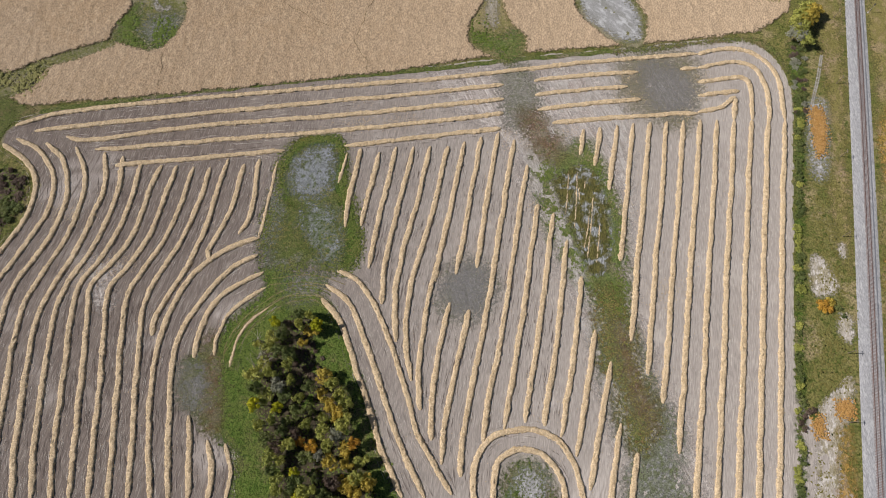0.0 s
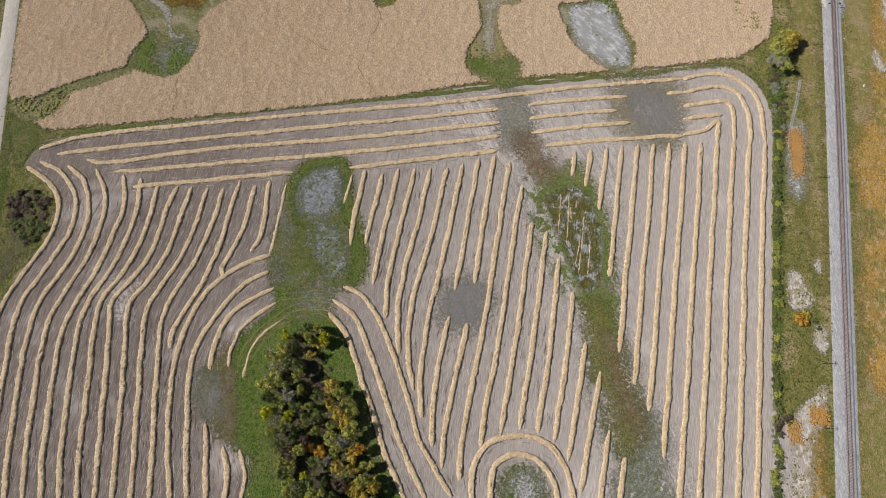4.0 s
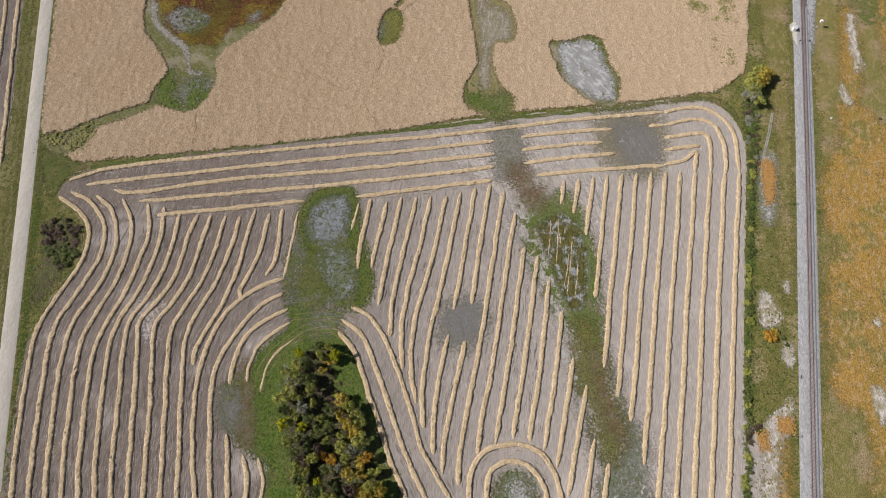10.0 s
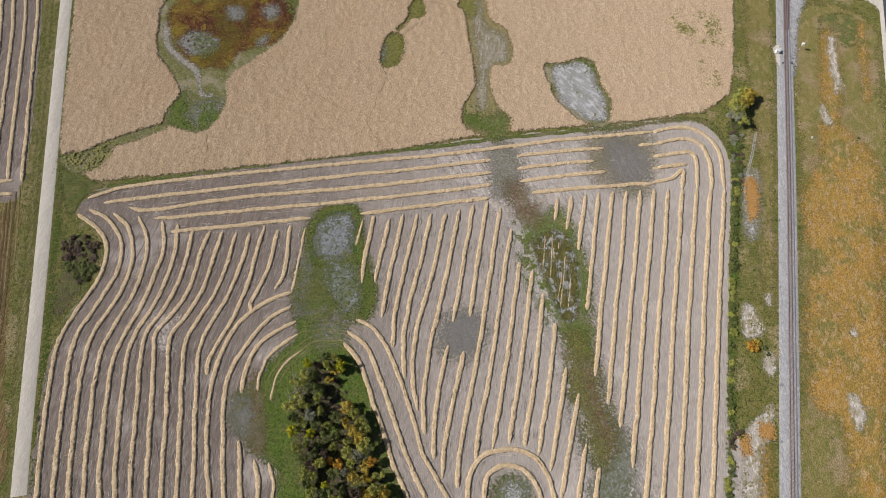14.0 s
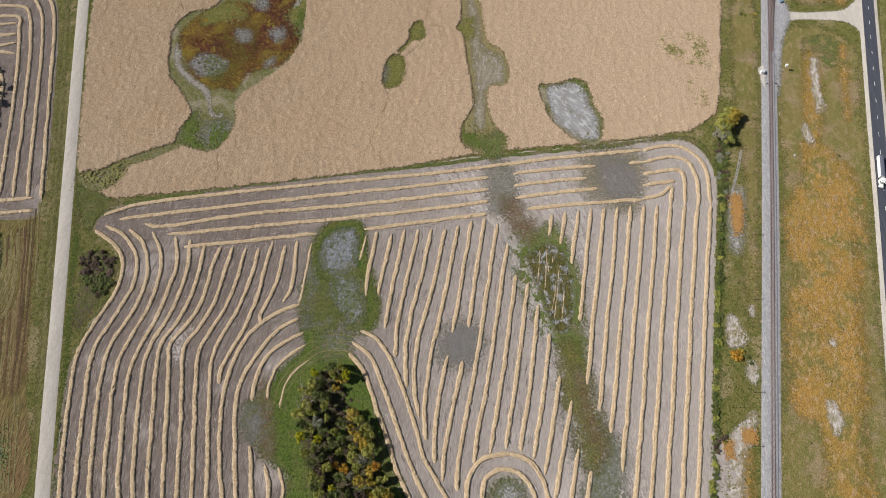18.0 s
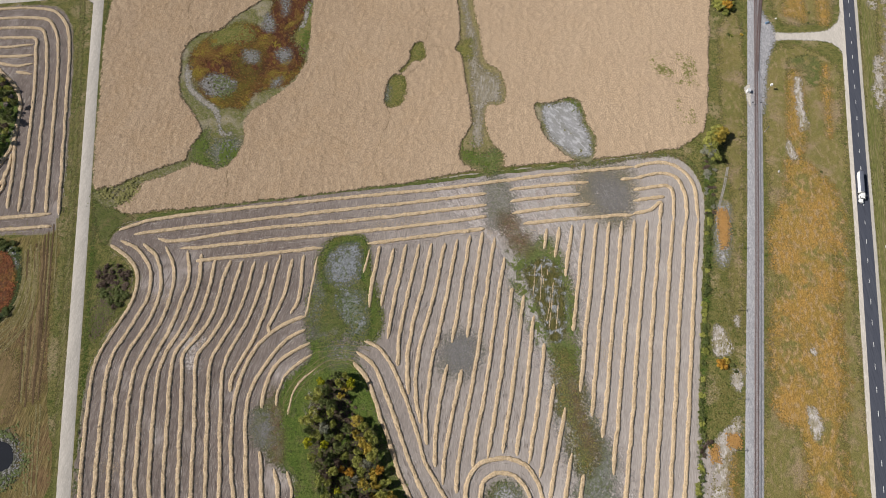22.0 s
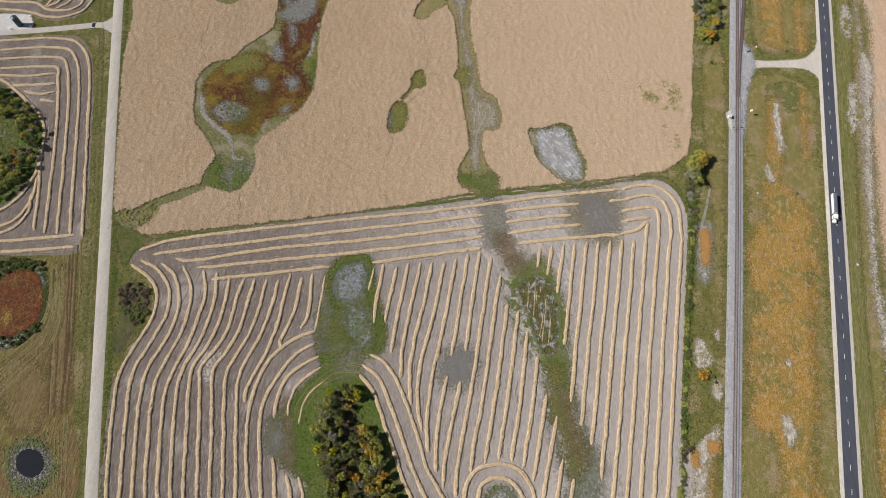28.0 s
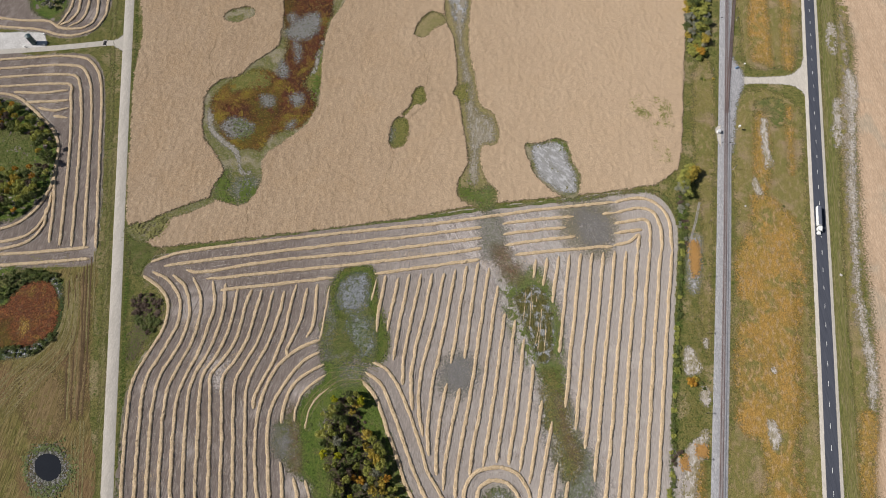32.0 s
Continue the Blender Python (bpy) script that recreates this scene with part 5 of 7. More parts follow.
def windrow_line(c, seed, width=1.0):
    """The mesh of one straw windrow along the line c: a rounded, tousled ridge."""
    c = np.asarray(c)
    t = np.gradient(c, axis=0)
    t /= np.maximum(np.hypot(*t.T), 1e-6)[:, None]
    nrm = np.stack([t[:, 1], -t[:, 0]], 1)
    s = np.arange(len(c)) * 0.6 + seed * 37.7
    one = np.zeros_like(s)
    sway = 0.35 * fbm(s, one, 9.0, seed, 3)
    half = width * (1.04 + 0.16 * fbm(s, one + 3, 2.4, seed, 3) + 0.12 * fbm(s, one + 5, 16.0, seed, 2))
    high = 0.62 * width * (1.0 + 0.25 * fbm(s, one + 7, 1.4, seed, 3))
    lead, tail = 3.0 + 7.0 * ((seed * 0.618) % 1.0), 3.0 + 7.0 * ((seed * 0.381) % 1.0)
    taper = np.clip(np.minimum(np.arange(len(c)) / lead, np.arange(len(c))[::-1] / tail), 0.0, 1) ** 0.6 * 0.7 + 0.3
    half, high = half * taper, high * taper
    prof = ((-1.05, 0.0), (-0.93, 0.55), (-0.6, 0.88), (-0.2, 1.0), (0.2, 0.95), (0.6, 0.97), (0.95, 0.72), (1.03, 0.0))
    rng = np.random.default_rng(seed)
    v = []
    for k, (a, h) in enumerate(prof):
        r = 0.16 * rng.normal(size=len(c)) * (0.6 if 0 < k < len(prof) - 1 else 1.0)
        off = sway + half * a + r * taper
        v.append(np.c_[c + nrm * off[:, None], 0.07 + high * h * (1 + 0.24 * rng.normal(size=len(c)))])
    STRAW_SPOTS.append(c[::4])
    v = np.stack(v, 1).reshape(-1, 3)
    k = len(prof)
    i = np.arange((len(c) - 1) * k).reshape(-1, k)[:, :-1].ravel()
    return v, np.stack([i, i + 1, i + k + 1, i + k], 1)


ROWS_MADE = [0]


def lay_windrow(points, blocks=(), width=1.06, group="windrows of the big field", smooth_line=True, shrink=0.0):
    """Lays a windrow along the line, left out where it meets one of the blocks."""
    c = spline(points, False, 0.6) if smooth_line else np.asarray(points)
    free = np.ones(len(c), bool)
    for b in blocks:
        free &= inside_depth(c, b) < shrink
    cuts = np.flatnonzero(np.diff(np.r_[0, free.astype(int), 0]))
    for a, b in zip(cuts[::2], cuts[1::2]):
        if b - a < 10:
            continue
        ROWS_MADE[0] += 1
        v, f = windrow_line(c[a:b], ROWS_MADE[0], width)
        ob = new("windrow", link_mesh("windrow", v, f, "straw"))
        tagged(ob, "long golden straw windrow lying on grey stubble", "windrow", group)


def row_family(guides, blocks, only=None, **more):
    """Rows spread evenly between numbered guide lines."""
    lines = {i: spline(g, False, 1.0) for i, g in guides.items()}
    n = 40
    even = {i: np.stack([np.interp(np.linspace(0, len(g) - 1, n), np.arange(len(g)), g[:, k]) for k in (0, 1)], 1) for i, g in lines.items()}
    keys = sorted(even)
    for i in (only or range(keys[0], keys[-1] + 1)):
        a = max(k for k in keys if k <= i)
        b = min(k for k in keys if k >= i)
        u = 0 if a == b else (i - a) / (b - a)
        lay_windrow(even[a] * (1 - u) + even[b] * u, blocks, **more)


block = lambda o: spline(o, True, 3.0)
DRAW_GAP = [(29.6, 174), (42.3, 174), (42.8, 159.8), (46.3, 152.1), (56.3, 146), (56.5, 138.6), (62.8, 131.3), (69.4, 125), (74.3, 107.6), (73.9, 80.3), (72.9, 64.5), (74.9, 48.2), (80.5, 33.7), (85.4, 21), (88.3, 0.8), (90, -8.9), (71.5, -8.9), (71.5, 8.7), (66.9, 15.2), (66, 38.5), (60.6, 52.1), (56.9, 75.4), (47.8, 104.1), (40.7, 109), (37.2, 127), (33.2, 139.5), (26.4, 144.2), (28.3, 158.2)]
PAN_GAP = [(86.6, 174), (88.2, 164.5), (96.8, 159.1), (100.5, 156.7), (109.9, 158.2), (116.4, 162.9), (118.4, 170.8), (116.7, 177.3), (107.7, 180.5), (96.8, 179.9)]
B_STRIP, B_SLOUGH = block(DRAW_GAP), block(SLOUGH)
B_DARK, B_NE, B_WEST = block(inset(DARK_PAN, 2.0)), block(PAN_GAP), block(WEST_PAN)
B_GROVE_ROWS = np.array([(-51.3, 82.5), (-41.9, 81.6), (-32.3, 74.9), (-24, 62), (-17, 46.5), (-8.6, 22), (-3.2, 9.2), (5.3, -4.2), (8.4, -13.9), (-65.4, -21.9), (-76, 36.8), (-69.2, 72.9)])
B_RING = np.array([(8.7, -22.3), (9.2, 2.4), (15.7, 13.7), (28.6, 19), (41.9, 16.6), (51.3, 5.1), (55, -9.8), (54.3, -22.5)])

# the middle and eastern part
row_family({
    1: [(-27.8, 134.4), (-33, 106.8), (-36.6, 82.4)],
    2: [(-20.4, 137), (-25.4, 109.8), (-30.4, 79.6)],
    5: [(2.5, 137.5), (-4.6, 103.7), (-12.5, 72.7), (-14.2, 49), (-12, 34)],
    8: [(25.1, 144.5), (18.2, 103.6), (15, 84.9), (10.2, 59.2), (4.3, 33.9), (0.7, 15), (-0.4, 1.4)],
    13: [(64, 146.3), (56.5, 112.4), (50.8, 83.4), (46.3, 56.4), (37.7, 14.8), (34, -7.6)],
    16: [(86.7, 149.5), (77.8, 103.3), (72.5, 77.7), (64.8, 38.6), (54.8, 1.1), (52, -12)],
    20: [(117.3, 151.3), (110.7, 118.2), (104.1, 88.7), (95.9, 48.5), (88, 12.2), (82.6, -14.3)],
    25: [(156.1, 151.1), (148.3, 118), (141.8, 88.6), (130.6, 35.8), (119.1, -16.6)],
}, [B_STRIP, B_SLOUGH, B_DARK, B_GROVE_ROWS, B_RING, B_NE], shrink=0.5)
lay_windrow([(-35.8, 136.1), (-38.4, 122), (-40.3, 109.8), (-40.9, 98)])
lay_windrow([(-42.3, 133.9), (-43.6, 125.1), (-45.2, 118.9)], width=0.7)
# headland along the north side
row_family({
    0: [(-193.2, 148.2), (-170, 155.3), (-127, 160.9), (-53.8, 168.7), (5.8, 174.7), (66.4, 182.9), (121.7, 188.1)],
    1: [(-183.8, 145.2), (-154.2, 149), (-111.4, 154.1), (-53.3, 160.8), (5.7, 167.4), (65.8, 175.5), (120.5, 179.8)],
    2: [(-168.8, 142.2), (-157, 140.5), (-110.6, 147.8), (-52.9, 152.8), (5.6, 159.6), (65.2, 167.5), (119.3, 171.7)],
    3: [(-154.6, 135.4), (-109.5, 139.6), (-52.4, 144.9), (5.5, 151.5), (64.5, 159.6), (118.2, 164.1)],
    4: [(-144.1, 127.7), (-108.4, 131.3), (-74.6, 134.7), (-34.8, 138.6), (5.4, 143.9), (63.8, 151.2), (116.9, 155)],
}, [B_NE, B_STRIP, B_SLOUGH], shrink=0.5, width=1.08)
lay_windrow([(121.7, 188.1), (132.8, 190.9), (143.5, 190.5), (153.8, 183.2), (157.5, 170.9), (156.1, 151.1)])
lay_windrow([(120.5, 179.8), (137.7, 183.3), (147.1, 180.1), (150.6, 170.9), (150.1, 158.2), (148.2, 149.8)])
lay_windrow([(119.3, 171.7), (133.2, 174.1), (141.3, 174.1), (143.6, 168.5), (140.9, 151.2)])
lay_windrow([(118.2, 164.1), (138, 167.1)])
lay_windrow([(116.9, 155), (127.6, 158), (134.9, 162.7), (132.7, 151.2)])
# the western part
row_family({
    0: [(-196.4, 138.4), (-184.9, 130.4), (-176.8, 119.6), (-176.3, 104.5), (-183.2, 87.3), (-189.8, 70.8), (-190.3, 57.6), (-188.9, 37.3), (-186.4, 18.2), (-182.6, -8.7)],
    1: [(-190.8, 141.3), (-178.8, 135.2), (-169.3, 121), (-168.6, 104.5), (-175.1, 87.3), (-181.2, 73.5), (-182.6, 57.5), (-180.2, 32.4), (-177.9, 9), (-175, -8.7)],
    4: [(-149.8, 134.4), (-146.6, 119.4), (-148.3, 104.4), (-152.3, 87.1), (-157.5, 73.3), (-161.2, 60), (-160.6, 39.7), (-158, 13.4), (-154.2, -8.8)],
    7: [(-123.5, 128), (-126.2, 117.8), (-129.5, 95.6), (-136.5, 81.5), (-142.7, 71.9), (-141.5, 59.9), (-138.7, 39.6), (-136.2, 13.3), (-133.7, -8.9)],
    10: [(-102.4, 126.6), (-103.8, 113.1), (-108.8, 92.6), (-115.9, 77.2), (-119.7, 62.5), (-117.7, 37), (-114.8, 13.2), (-112.6, -9)],
}, [])
lay_windrow([(-94.7, 131), (-96.5, 119.2), (-100, 98.3), (-104.5, 81.3), (-110.2, 69.1), (-114.3, 59.3), (-114.6, 51.5)])
lay_windrow([(-87.4, 128.4), (-90.1, 107.1), (-95.2, 92.5), (-97.2, 86.9), (-95.3, 82.1)])
lay_windrow([(-80.8, 130.9), (-81.5, 104.1), (-85.5, 94.8)])
lay_windrow([(-73, 129.6), (-75.2, 104.1), (-76.9, 93)], width=0.6)
row_family({
    0: [(-76.4, 93.3), (-86.8, 89.7), (-96.7, 82.7), (-104.7, 72.6), (-109.4, 59.3), (-111.4, 46.9), (-111, 29.7), (-108.8, 13.2), (-104.6, -9.1)],
    1: [(-76.5, 85.7), (-87, 79), (-97.2, 65.5), (-103.8, 49.4), (-103.7, 32), (-101.5, 13.1), (-98.1, -9.1)],
    2: [(-72.4, 79), (-89.6, 67.1), (-95.8, 54), (-96.4, 39.4), (-95.2, 22.4), (-92.9, 8.5), (-91, -9.1)],
}, [B_WEST, B_SLOUGH], shrink=1.0)
lay_windrow([(-71.7, 71.3), (-83.8, 62.3), (-88.6, 51.9), (-89.1, 43.8)], width=0.8)
lay_windrow([(-87.1, 12.4), (-83.9, 1.8), (-84, -9.2)])
lay_windrow([(-80.2, 11.2), (-77, 1.7), (-77.9, -9.2)], width=0.8)
lay_windrow([(-68.9, 63.8), (-75.6, 58.3), (-80.5, 50.6), (-82.3, 39.3)], width=0.45)
lay_windrow([(-48.8, 66.9), (-41.5, 58.9), (-36.1, 46.6), (-29.3, 28.1), (-22.6, 10), (-14.5, -7.3)])
lay_windrow([(-47.5, 72.8), (-37.1, 64.7), (-30.9, 51.1), (-23.2, 31.2), (-16.3, 12.7), (-6.1, -7.4)])
lay_windrow([(-43.1, 78.8), (-32.8, 72.7), (-23.9, 56.8), (-15.8, 36.5), (-10.1, 16.9), (-6.1, 9.3), (3.4, -6.4)])
# rings round the small slough
lay_windrow([(11.7, -13.9), (11.6, 2.4), (18.1, 12.6), (28.5, 16.2), (40.5, 13.8), (48.3, 3.8), (51.4, -14.1)])
lay_windrow([(18.1, -11.8), (19.5, 2.4), (23.7, 7.1), (29.6, 8.9), (37.7, 6.8), (43.4, -1.5), (44.5, -11.9)])

# thin straw left standing in the draw
for o in ([(55.5, 125), (54.3, 115.8), (52.6, 103.6)], [(59.3, 125), (58.2, 114.4), (55.8, 97)], [(60.1, 120), (58.7, 109)], [(65.2, 113), (63.2, 100.9), (60.1, 82.8)], [(63.3, 107.6), (61.5, 98.3), (59.4, 87.9)], [(62.9, 122.8), (61.6, 114.4)], [(67.1, 100.9), (65.1, 90.5), (63.3, 80.8)]):
    lay_windrow(o, width=0.28)

# fields west of the gravel road
far = dict(group="windrows of the far fields")
row_family({
    0: [(-366, 316.9), (-314.8, 321.6), (-284.2, 322.2), (-268.4, 316.5), (-256.5, 294.7), (-246.7, 243.9), (-231.9, 158.6)],
    3: [(-358.7, 292), (-308.2, 295.5), (-286.8, 295.7), (-278.6, 294), (-277.5, 287.1), (-267.8, 239.4), (-256.6, 160.6)],
}, [], **far)
for o in ([(-321.5, 288.8), (-299.8, 287.5), (-280.2, 289.8)], [(-310.6, 279.8), (-295.6, 279.1), (-278.2, 280.9)], [(-299.5, 274.5), (-287.4, 271.3), (-276.4, 273.2)], [(-286.3, 266.7), (-275.2, 264)],
          [(-357.1, 286.8), (-322.9, 286.2), (-302.3, 272), (-283.3, 254.2), (-275.8, 238.5), (-272.9, 215.9), (-266.9, 184.5), (-264.1, 163.2)]):
    lay_windrow(o, **far)
for o in ([(-322.2, 169.1), (-293.5, 176.3), (-280.7, 186.9), (-274.1, 204.6), (-273.6, 220.6)], [(-319.7, 160.8), (-288.8, 166.1), (-277.1, 172.7), (-271.4, 186.8), (-272, 202.3)],
          [(-318, 155), (-282.2, 162.7), (-271.6, 175.2), (-272.9, 189.9)], [(-318, 155), (-273, 156.3), (-236.6, 159.5)], [(-315.3, 146), (-271, 148.6), (-234.1, 151.2)]):
    lay_windrow(o, **far)
for o in ([(-378.2, 357.9), (-349.9, 353.4), (-317.3, 349.4), (-300.3, 343.9), (-284.6, 343.7), (-271.9, 351.6), (-267.5, 369.3), (-272.9, 405.2)], [(-381.4, 368.6), (-338, 359.7), (-312.7, 358.1), (-300.6, 350.9), (-281.8, 351.2), (-274.8, 365.2), (-281.4, 405.3)],
          [(-295.5, 352), (-285.8, 359.5), (-283.6, 374.4), (-289, 405.4)], [(-302.7, 353.8), (-293.6, 359.6), (-290.5, 374.5), (-295.6, 405.5)], [(-305.4, 352.1), (-299.8, 360.8), (-296.8, 377.6), (-302.2, 405.6)]):
    lay_windrow(o, **far)


# ---- railway ----
spots = np.vstack(STRAW_SPOTS)
_rng = np.random.default_rng(77)
spots = np.vstack([spots] + [np.random.default_rng(k).normal(q, (5, 3), (160, 2)) for k, q in enumerate([(-133.9, 81.5), (-169.7, 14.6), (-38.2, 150.7), (-19.3, 151.6), (-143.8, 77.4), (-161.2, 104.5), (91.4, 69.4), (51.4, 140.5)])]
                  + [np.random.default_rng(40 + k).normal(q, (3.0, 1.6), (70, 2)) for k, q in enumerate([(56.2, 144.5), (46.2, 149.6), (87.4, 174.0), (90.8, 163.8), (27.8, 144.5), (33.9, 138.6), (74.2, 106.3), (74.5, 50.4), (81.1, 34.8), (121.6, 174.0), (118.8, 164.5), (111.9, 153.6), (65.2, 129.9), (41.1, 107.6)])])
spots = np.repeat(spots, 2, 0) + _rng.normal(size=(2 * len(spots), 2)) * np.array((1.9, 1.3))
_n = len(spots)
_a = _rng.uniform(0, 3.14, _n)
_l = np.stack([np.cos(_a), np.sin(_a)], 1) * _rng.uniform(0.12, 0.42, (_n, 1))
_w = np.stack([-np.sin(_a), np.cos(_a)], 1) * _rng.uniform(0.04, 0.13, (_n, 1))
_z = _rng.uniform(0.10, 0.16, (_n, 1))
_v = np.stack([np.c_[spots - _l, _z], np.c_[spots + _w, _z + 0.05], np.c_[spots + _l, _z], np.c_[spots - _w, _z + 0.02]], 1).reshape(-1, 3)
loose = new("loose_straw", link_mesh("loose_straw", _v, np.arange(4 * _n).reshape(-1, 4), "straw"))
tagged(loose, "loose golden straw scattered on the stubble", "straw", kind="stuff")


def litter(name, label, material, per, seed, long, wide, side, lean=0.22, east=1000.0):
    """Thin straws and stubble lines lying along the swaths between the windrows."""
    rng = np.random.default_rng(seed)
    at, way = [], []
    for c in STRAW_SPOTS:
        if len(c) > 3:
            at.append(c)
            g = np.gradient(c, axis=0)
            way.append(g / np.hypot(*g.T)[:, None])
    at, way = np.repeat(np.vstack(at), per, 0), np.repeat(np.vstack(way), per, 0)
    n = len(at)
    across = np.stack([-way[:, 1], way[:, 0]], 1)
    at = at + across * rng.uniform(-side, side, (n, 1)) + way * rng.uniform(-1.5, 1.5, (n, 1))
    keep = fbm(at[:, 0], at[:, 1], 14.0, seed, 4) + 0.5 * rng.normal(size=n) > 0.15
    keep &= at[:, 0] < east
    at, way, across = at[keep], way[keep], across[keep]
    n = len(at)
    tilt = rng.normal(size=(n, 1)) * lean
    a = (way + across * tilt) * rng.uniform(*long, (n, 1))
    b = (across - way * tilt) * rng.uniform(*wide, (n, 1))
    z = rng.uniform(0.085, 0.12, (n, 1))
    v = np.stack([np.c_[at - a, z], np.c_[at + b, z + 0.03], np.c_[at + a, z], np.c_[at - b, z]], 1).reshape(-1, 3)
    tagged(new(name, link_mesh(name, v, np.arange(4 * n).reshape(-1, 4), material)), label, "straw", kind="stuff")


litter("chaff", "pale chaff and straws strewn along the stubble swaths", "chaff", 7, 61, (0.9, 4.0), (0.035, 0.08), 3.3, 0.04)
litter("stubble_lines", "dark brown lines of cut stubble along the swaths", "dark_stubble", 4, 62, (1.0, 4.0), (0.05, 0.10), 3.4, 0.05, 45.0)


def along(line, step):
    """Places every step metres along a line, with the heading."""
    c = spline(line, False, step)
    t = np.gradient(c, axis=0)
    return [(x, y, math.atan2(dy, dx)) for (x, y), (dx, dy) in zip(c, t)]


bm = bmesh.new()
box(bm, (0.24, 2.6, 0.2), (0, 0, 0.5), 0, 0.012)
TIE = bpy.data.meshes.new("tie")
bm.to_mesh(TIE)
bm.free()
TIE.materials.append(MATS["tie_wood"])


def railway(line, label, nearest=0):
    track = tagged(new("railway_track"), label, "railway track")
    for side in (-0.75, 0.75):
        r = band("rail", line, (side - 0.075, side - 0.035, side + 0.035, side + 0.075), 0.58, "rail_steel", (0, 0.16, 0.16, 0))
        r.parent = track
    v, f = [], []
    k = -1
    for x, y, a in along(line, 0.56):
        if nearest > 0 and y < 150.0:
            nearest -= 1
            one = new("tie", TIE)
            one.parent = track
            one.matrix_basis = pose(x, y, 0, 0, 0, math.degrees(a))
            continue
        k += 1
        tx, ty = math.cos(a), math.sin(a)
        for lx, ly, z in ((-0.12, -1.3, .4), (0.12, -1.3, .4), (0.12, 1.3, .4), (-0.12, 1.3, .4), (-0.11, -1.29, .6), (0.11, -1.29, .6), (0.11, 1.29, .6), (-0.11, 1.29, .6)):
            v.append((x + tx * lx - ty * ly, y + ty * lx + tx * ly, z))
        b = 8 * k
        f += [(b + 4, b + 5, b + 6, b + 7), (b, b + 1, b + 5, b + 4), (b + 1, b + 2, b + 6, b + 5), (b + 2, b + 3, b + 7, b + 6), (b + 3, b, b + 4, b + 7)]
    ties = new("ties", link_mesh("ties", v, f, "tie_wood"))
    ties.parent = track
    tagged(ties, "row of weathered wooden railway ties", kind="stuff")


railway(RAIL_LINE, "single railway track with rusty rails on wooden ties", 300)
railway(SIDING_LINE, "rusty siding track branching off at a switch")

# highway markings: dashes down the middle
dash = None
for x, y, a in along(HIGHWAY_LINE, 12.6):
    if dash is None:
        bm = bmesh.new()
        box(bm, (3.0, 0.22, 0.02), (0, 0, 0))
        dash = part("lane_dash", bm, "white_paint", highway)
        dash.matrix_basis = pose(x, y, 0.375, 0, 0, math.degrees(a))
    else:
        d = new("lane_dash", dash.data)
        d.parent = highway
        d.matrix_basis = pose(x, y, 0.375, 0, 0, math.degrees(a))


# ---- trees, shrubs and weeds ----
def leaf_mesh(name, seed, material, blobs=19, leaves=62, flat=0.8, size=0.185, spread=0.74):
    """A crown of radius about 1: clusters of small leaf pieces round several centres."""
    rng = np.random.default_rng(seed)
    v, f = [], []
    for k in range(blobs):
        a, u = rng.uniform(0, 2 * math.pi), rng.uniform(-0.3, 1.0)
        r = spread * math.sqrt(rng.uniform(0.05, 1)) if k else 0.0
        c = np.array((r * math.cos(a), r * math.sin(a), flat * 0.55 * u))
        br = rng.uniform(0.17, 0.40)
        for _ in range(leaves):
            d = rng.normal(size=3)
            d[2] = abs(d[2]) * 1.0 - 0.25
            d /= np.linalg.norm(d)
            p = c + d * br * rng.uniform(0.55, 1.22) * np.array((1, 1, flat))
            n = d + rng.normal(size=3) * 0.27
            n /= np.linalg.norm(n)
            t = np.cross(n, rng.normal(size=3))
            t /= np.linalg.norm(t)
            b = np.cross(n, t)
            s = size * rng.uniform(0.55, 1.1)
            i = len(v)
            v += [p - t * s * 0.5, p + b * s * 0.42 + n * s * 0.1, p + t * s * 0.5, p - b * s * 0.42 - n * s * 0.1]
            f.append((i, i + 1, i + 2, i + 3))
    return link_mesh(name, np.array(v), np.array(f), material)


def trunk_mesh(name, seed, material="bark", dead=False):
    rng = random.Random(seed)
    bm = bmesh.new()
    rod(bm, (0, 0, -0.1), (0.05, 0.03, 0.55), 0.035, 0.022, 7)
    for k in range(9 if dead else 4):
        a = rng.uniform(0, 6.28)
        h = rng.uniform(0.25, 0.55)
        e = (0.33 * math.cos(a), 0.33 * math.sin(a), h + rng.uniform(0.15, 0.4))
        rod(bm, (0.04 * h, 0, h), e, 0.014, 0.005, 5)
        if dead:
            rod(bm, e, (e[0] * 1.6 + rng.uniform(-.1, .1), e[1] * 1.6, e[2] + 0.12), 0.006, 0.003, 4)
    me = bpy.data.meshes.new(name)
    bm.to_mesh(me)
    bm.free()
    me.materials.append(MATS[material])
    return me


KINDS = ("leaf_dark", "leaf_olive", "leaf_yellow", "leaf_orange", "leaf_lime", "leaf_grey", "leaf_brown")
CROWNS = {k: [leaf_mesh("crown", 11 * i + 3 * j, k) for i in range(3)] for j, k in enumerate(KINDS)}
TRUNKS = [trunk_mesh("trunk", i) for i in range(3)]
DEAD = [trunk_mesh("branches", 20 + i, "dead_wood", True) for i in range(2)]
TREE_LABEL = {"leaf_dark": "dark green broadleaf tree in autumn", "leaf_olive": "olive broadleaf tree turning yellow", "leaf_yellow": "golden yellow autumn tree",
              "leaf_orange": "ragged orange autumn tree", "leaf_lime": "bright lime-yellow poplar", "leaf_grey": "grey-green willow",
              "leaf_brown": "brown half-bare broadleaf tree"}
tree_rng = random.Random(4)


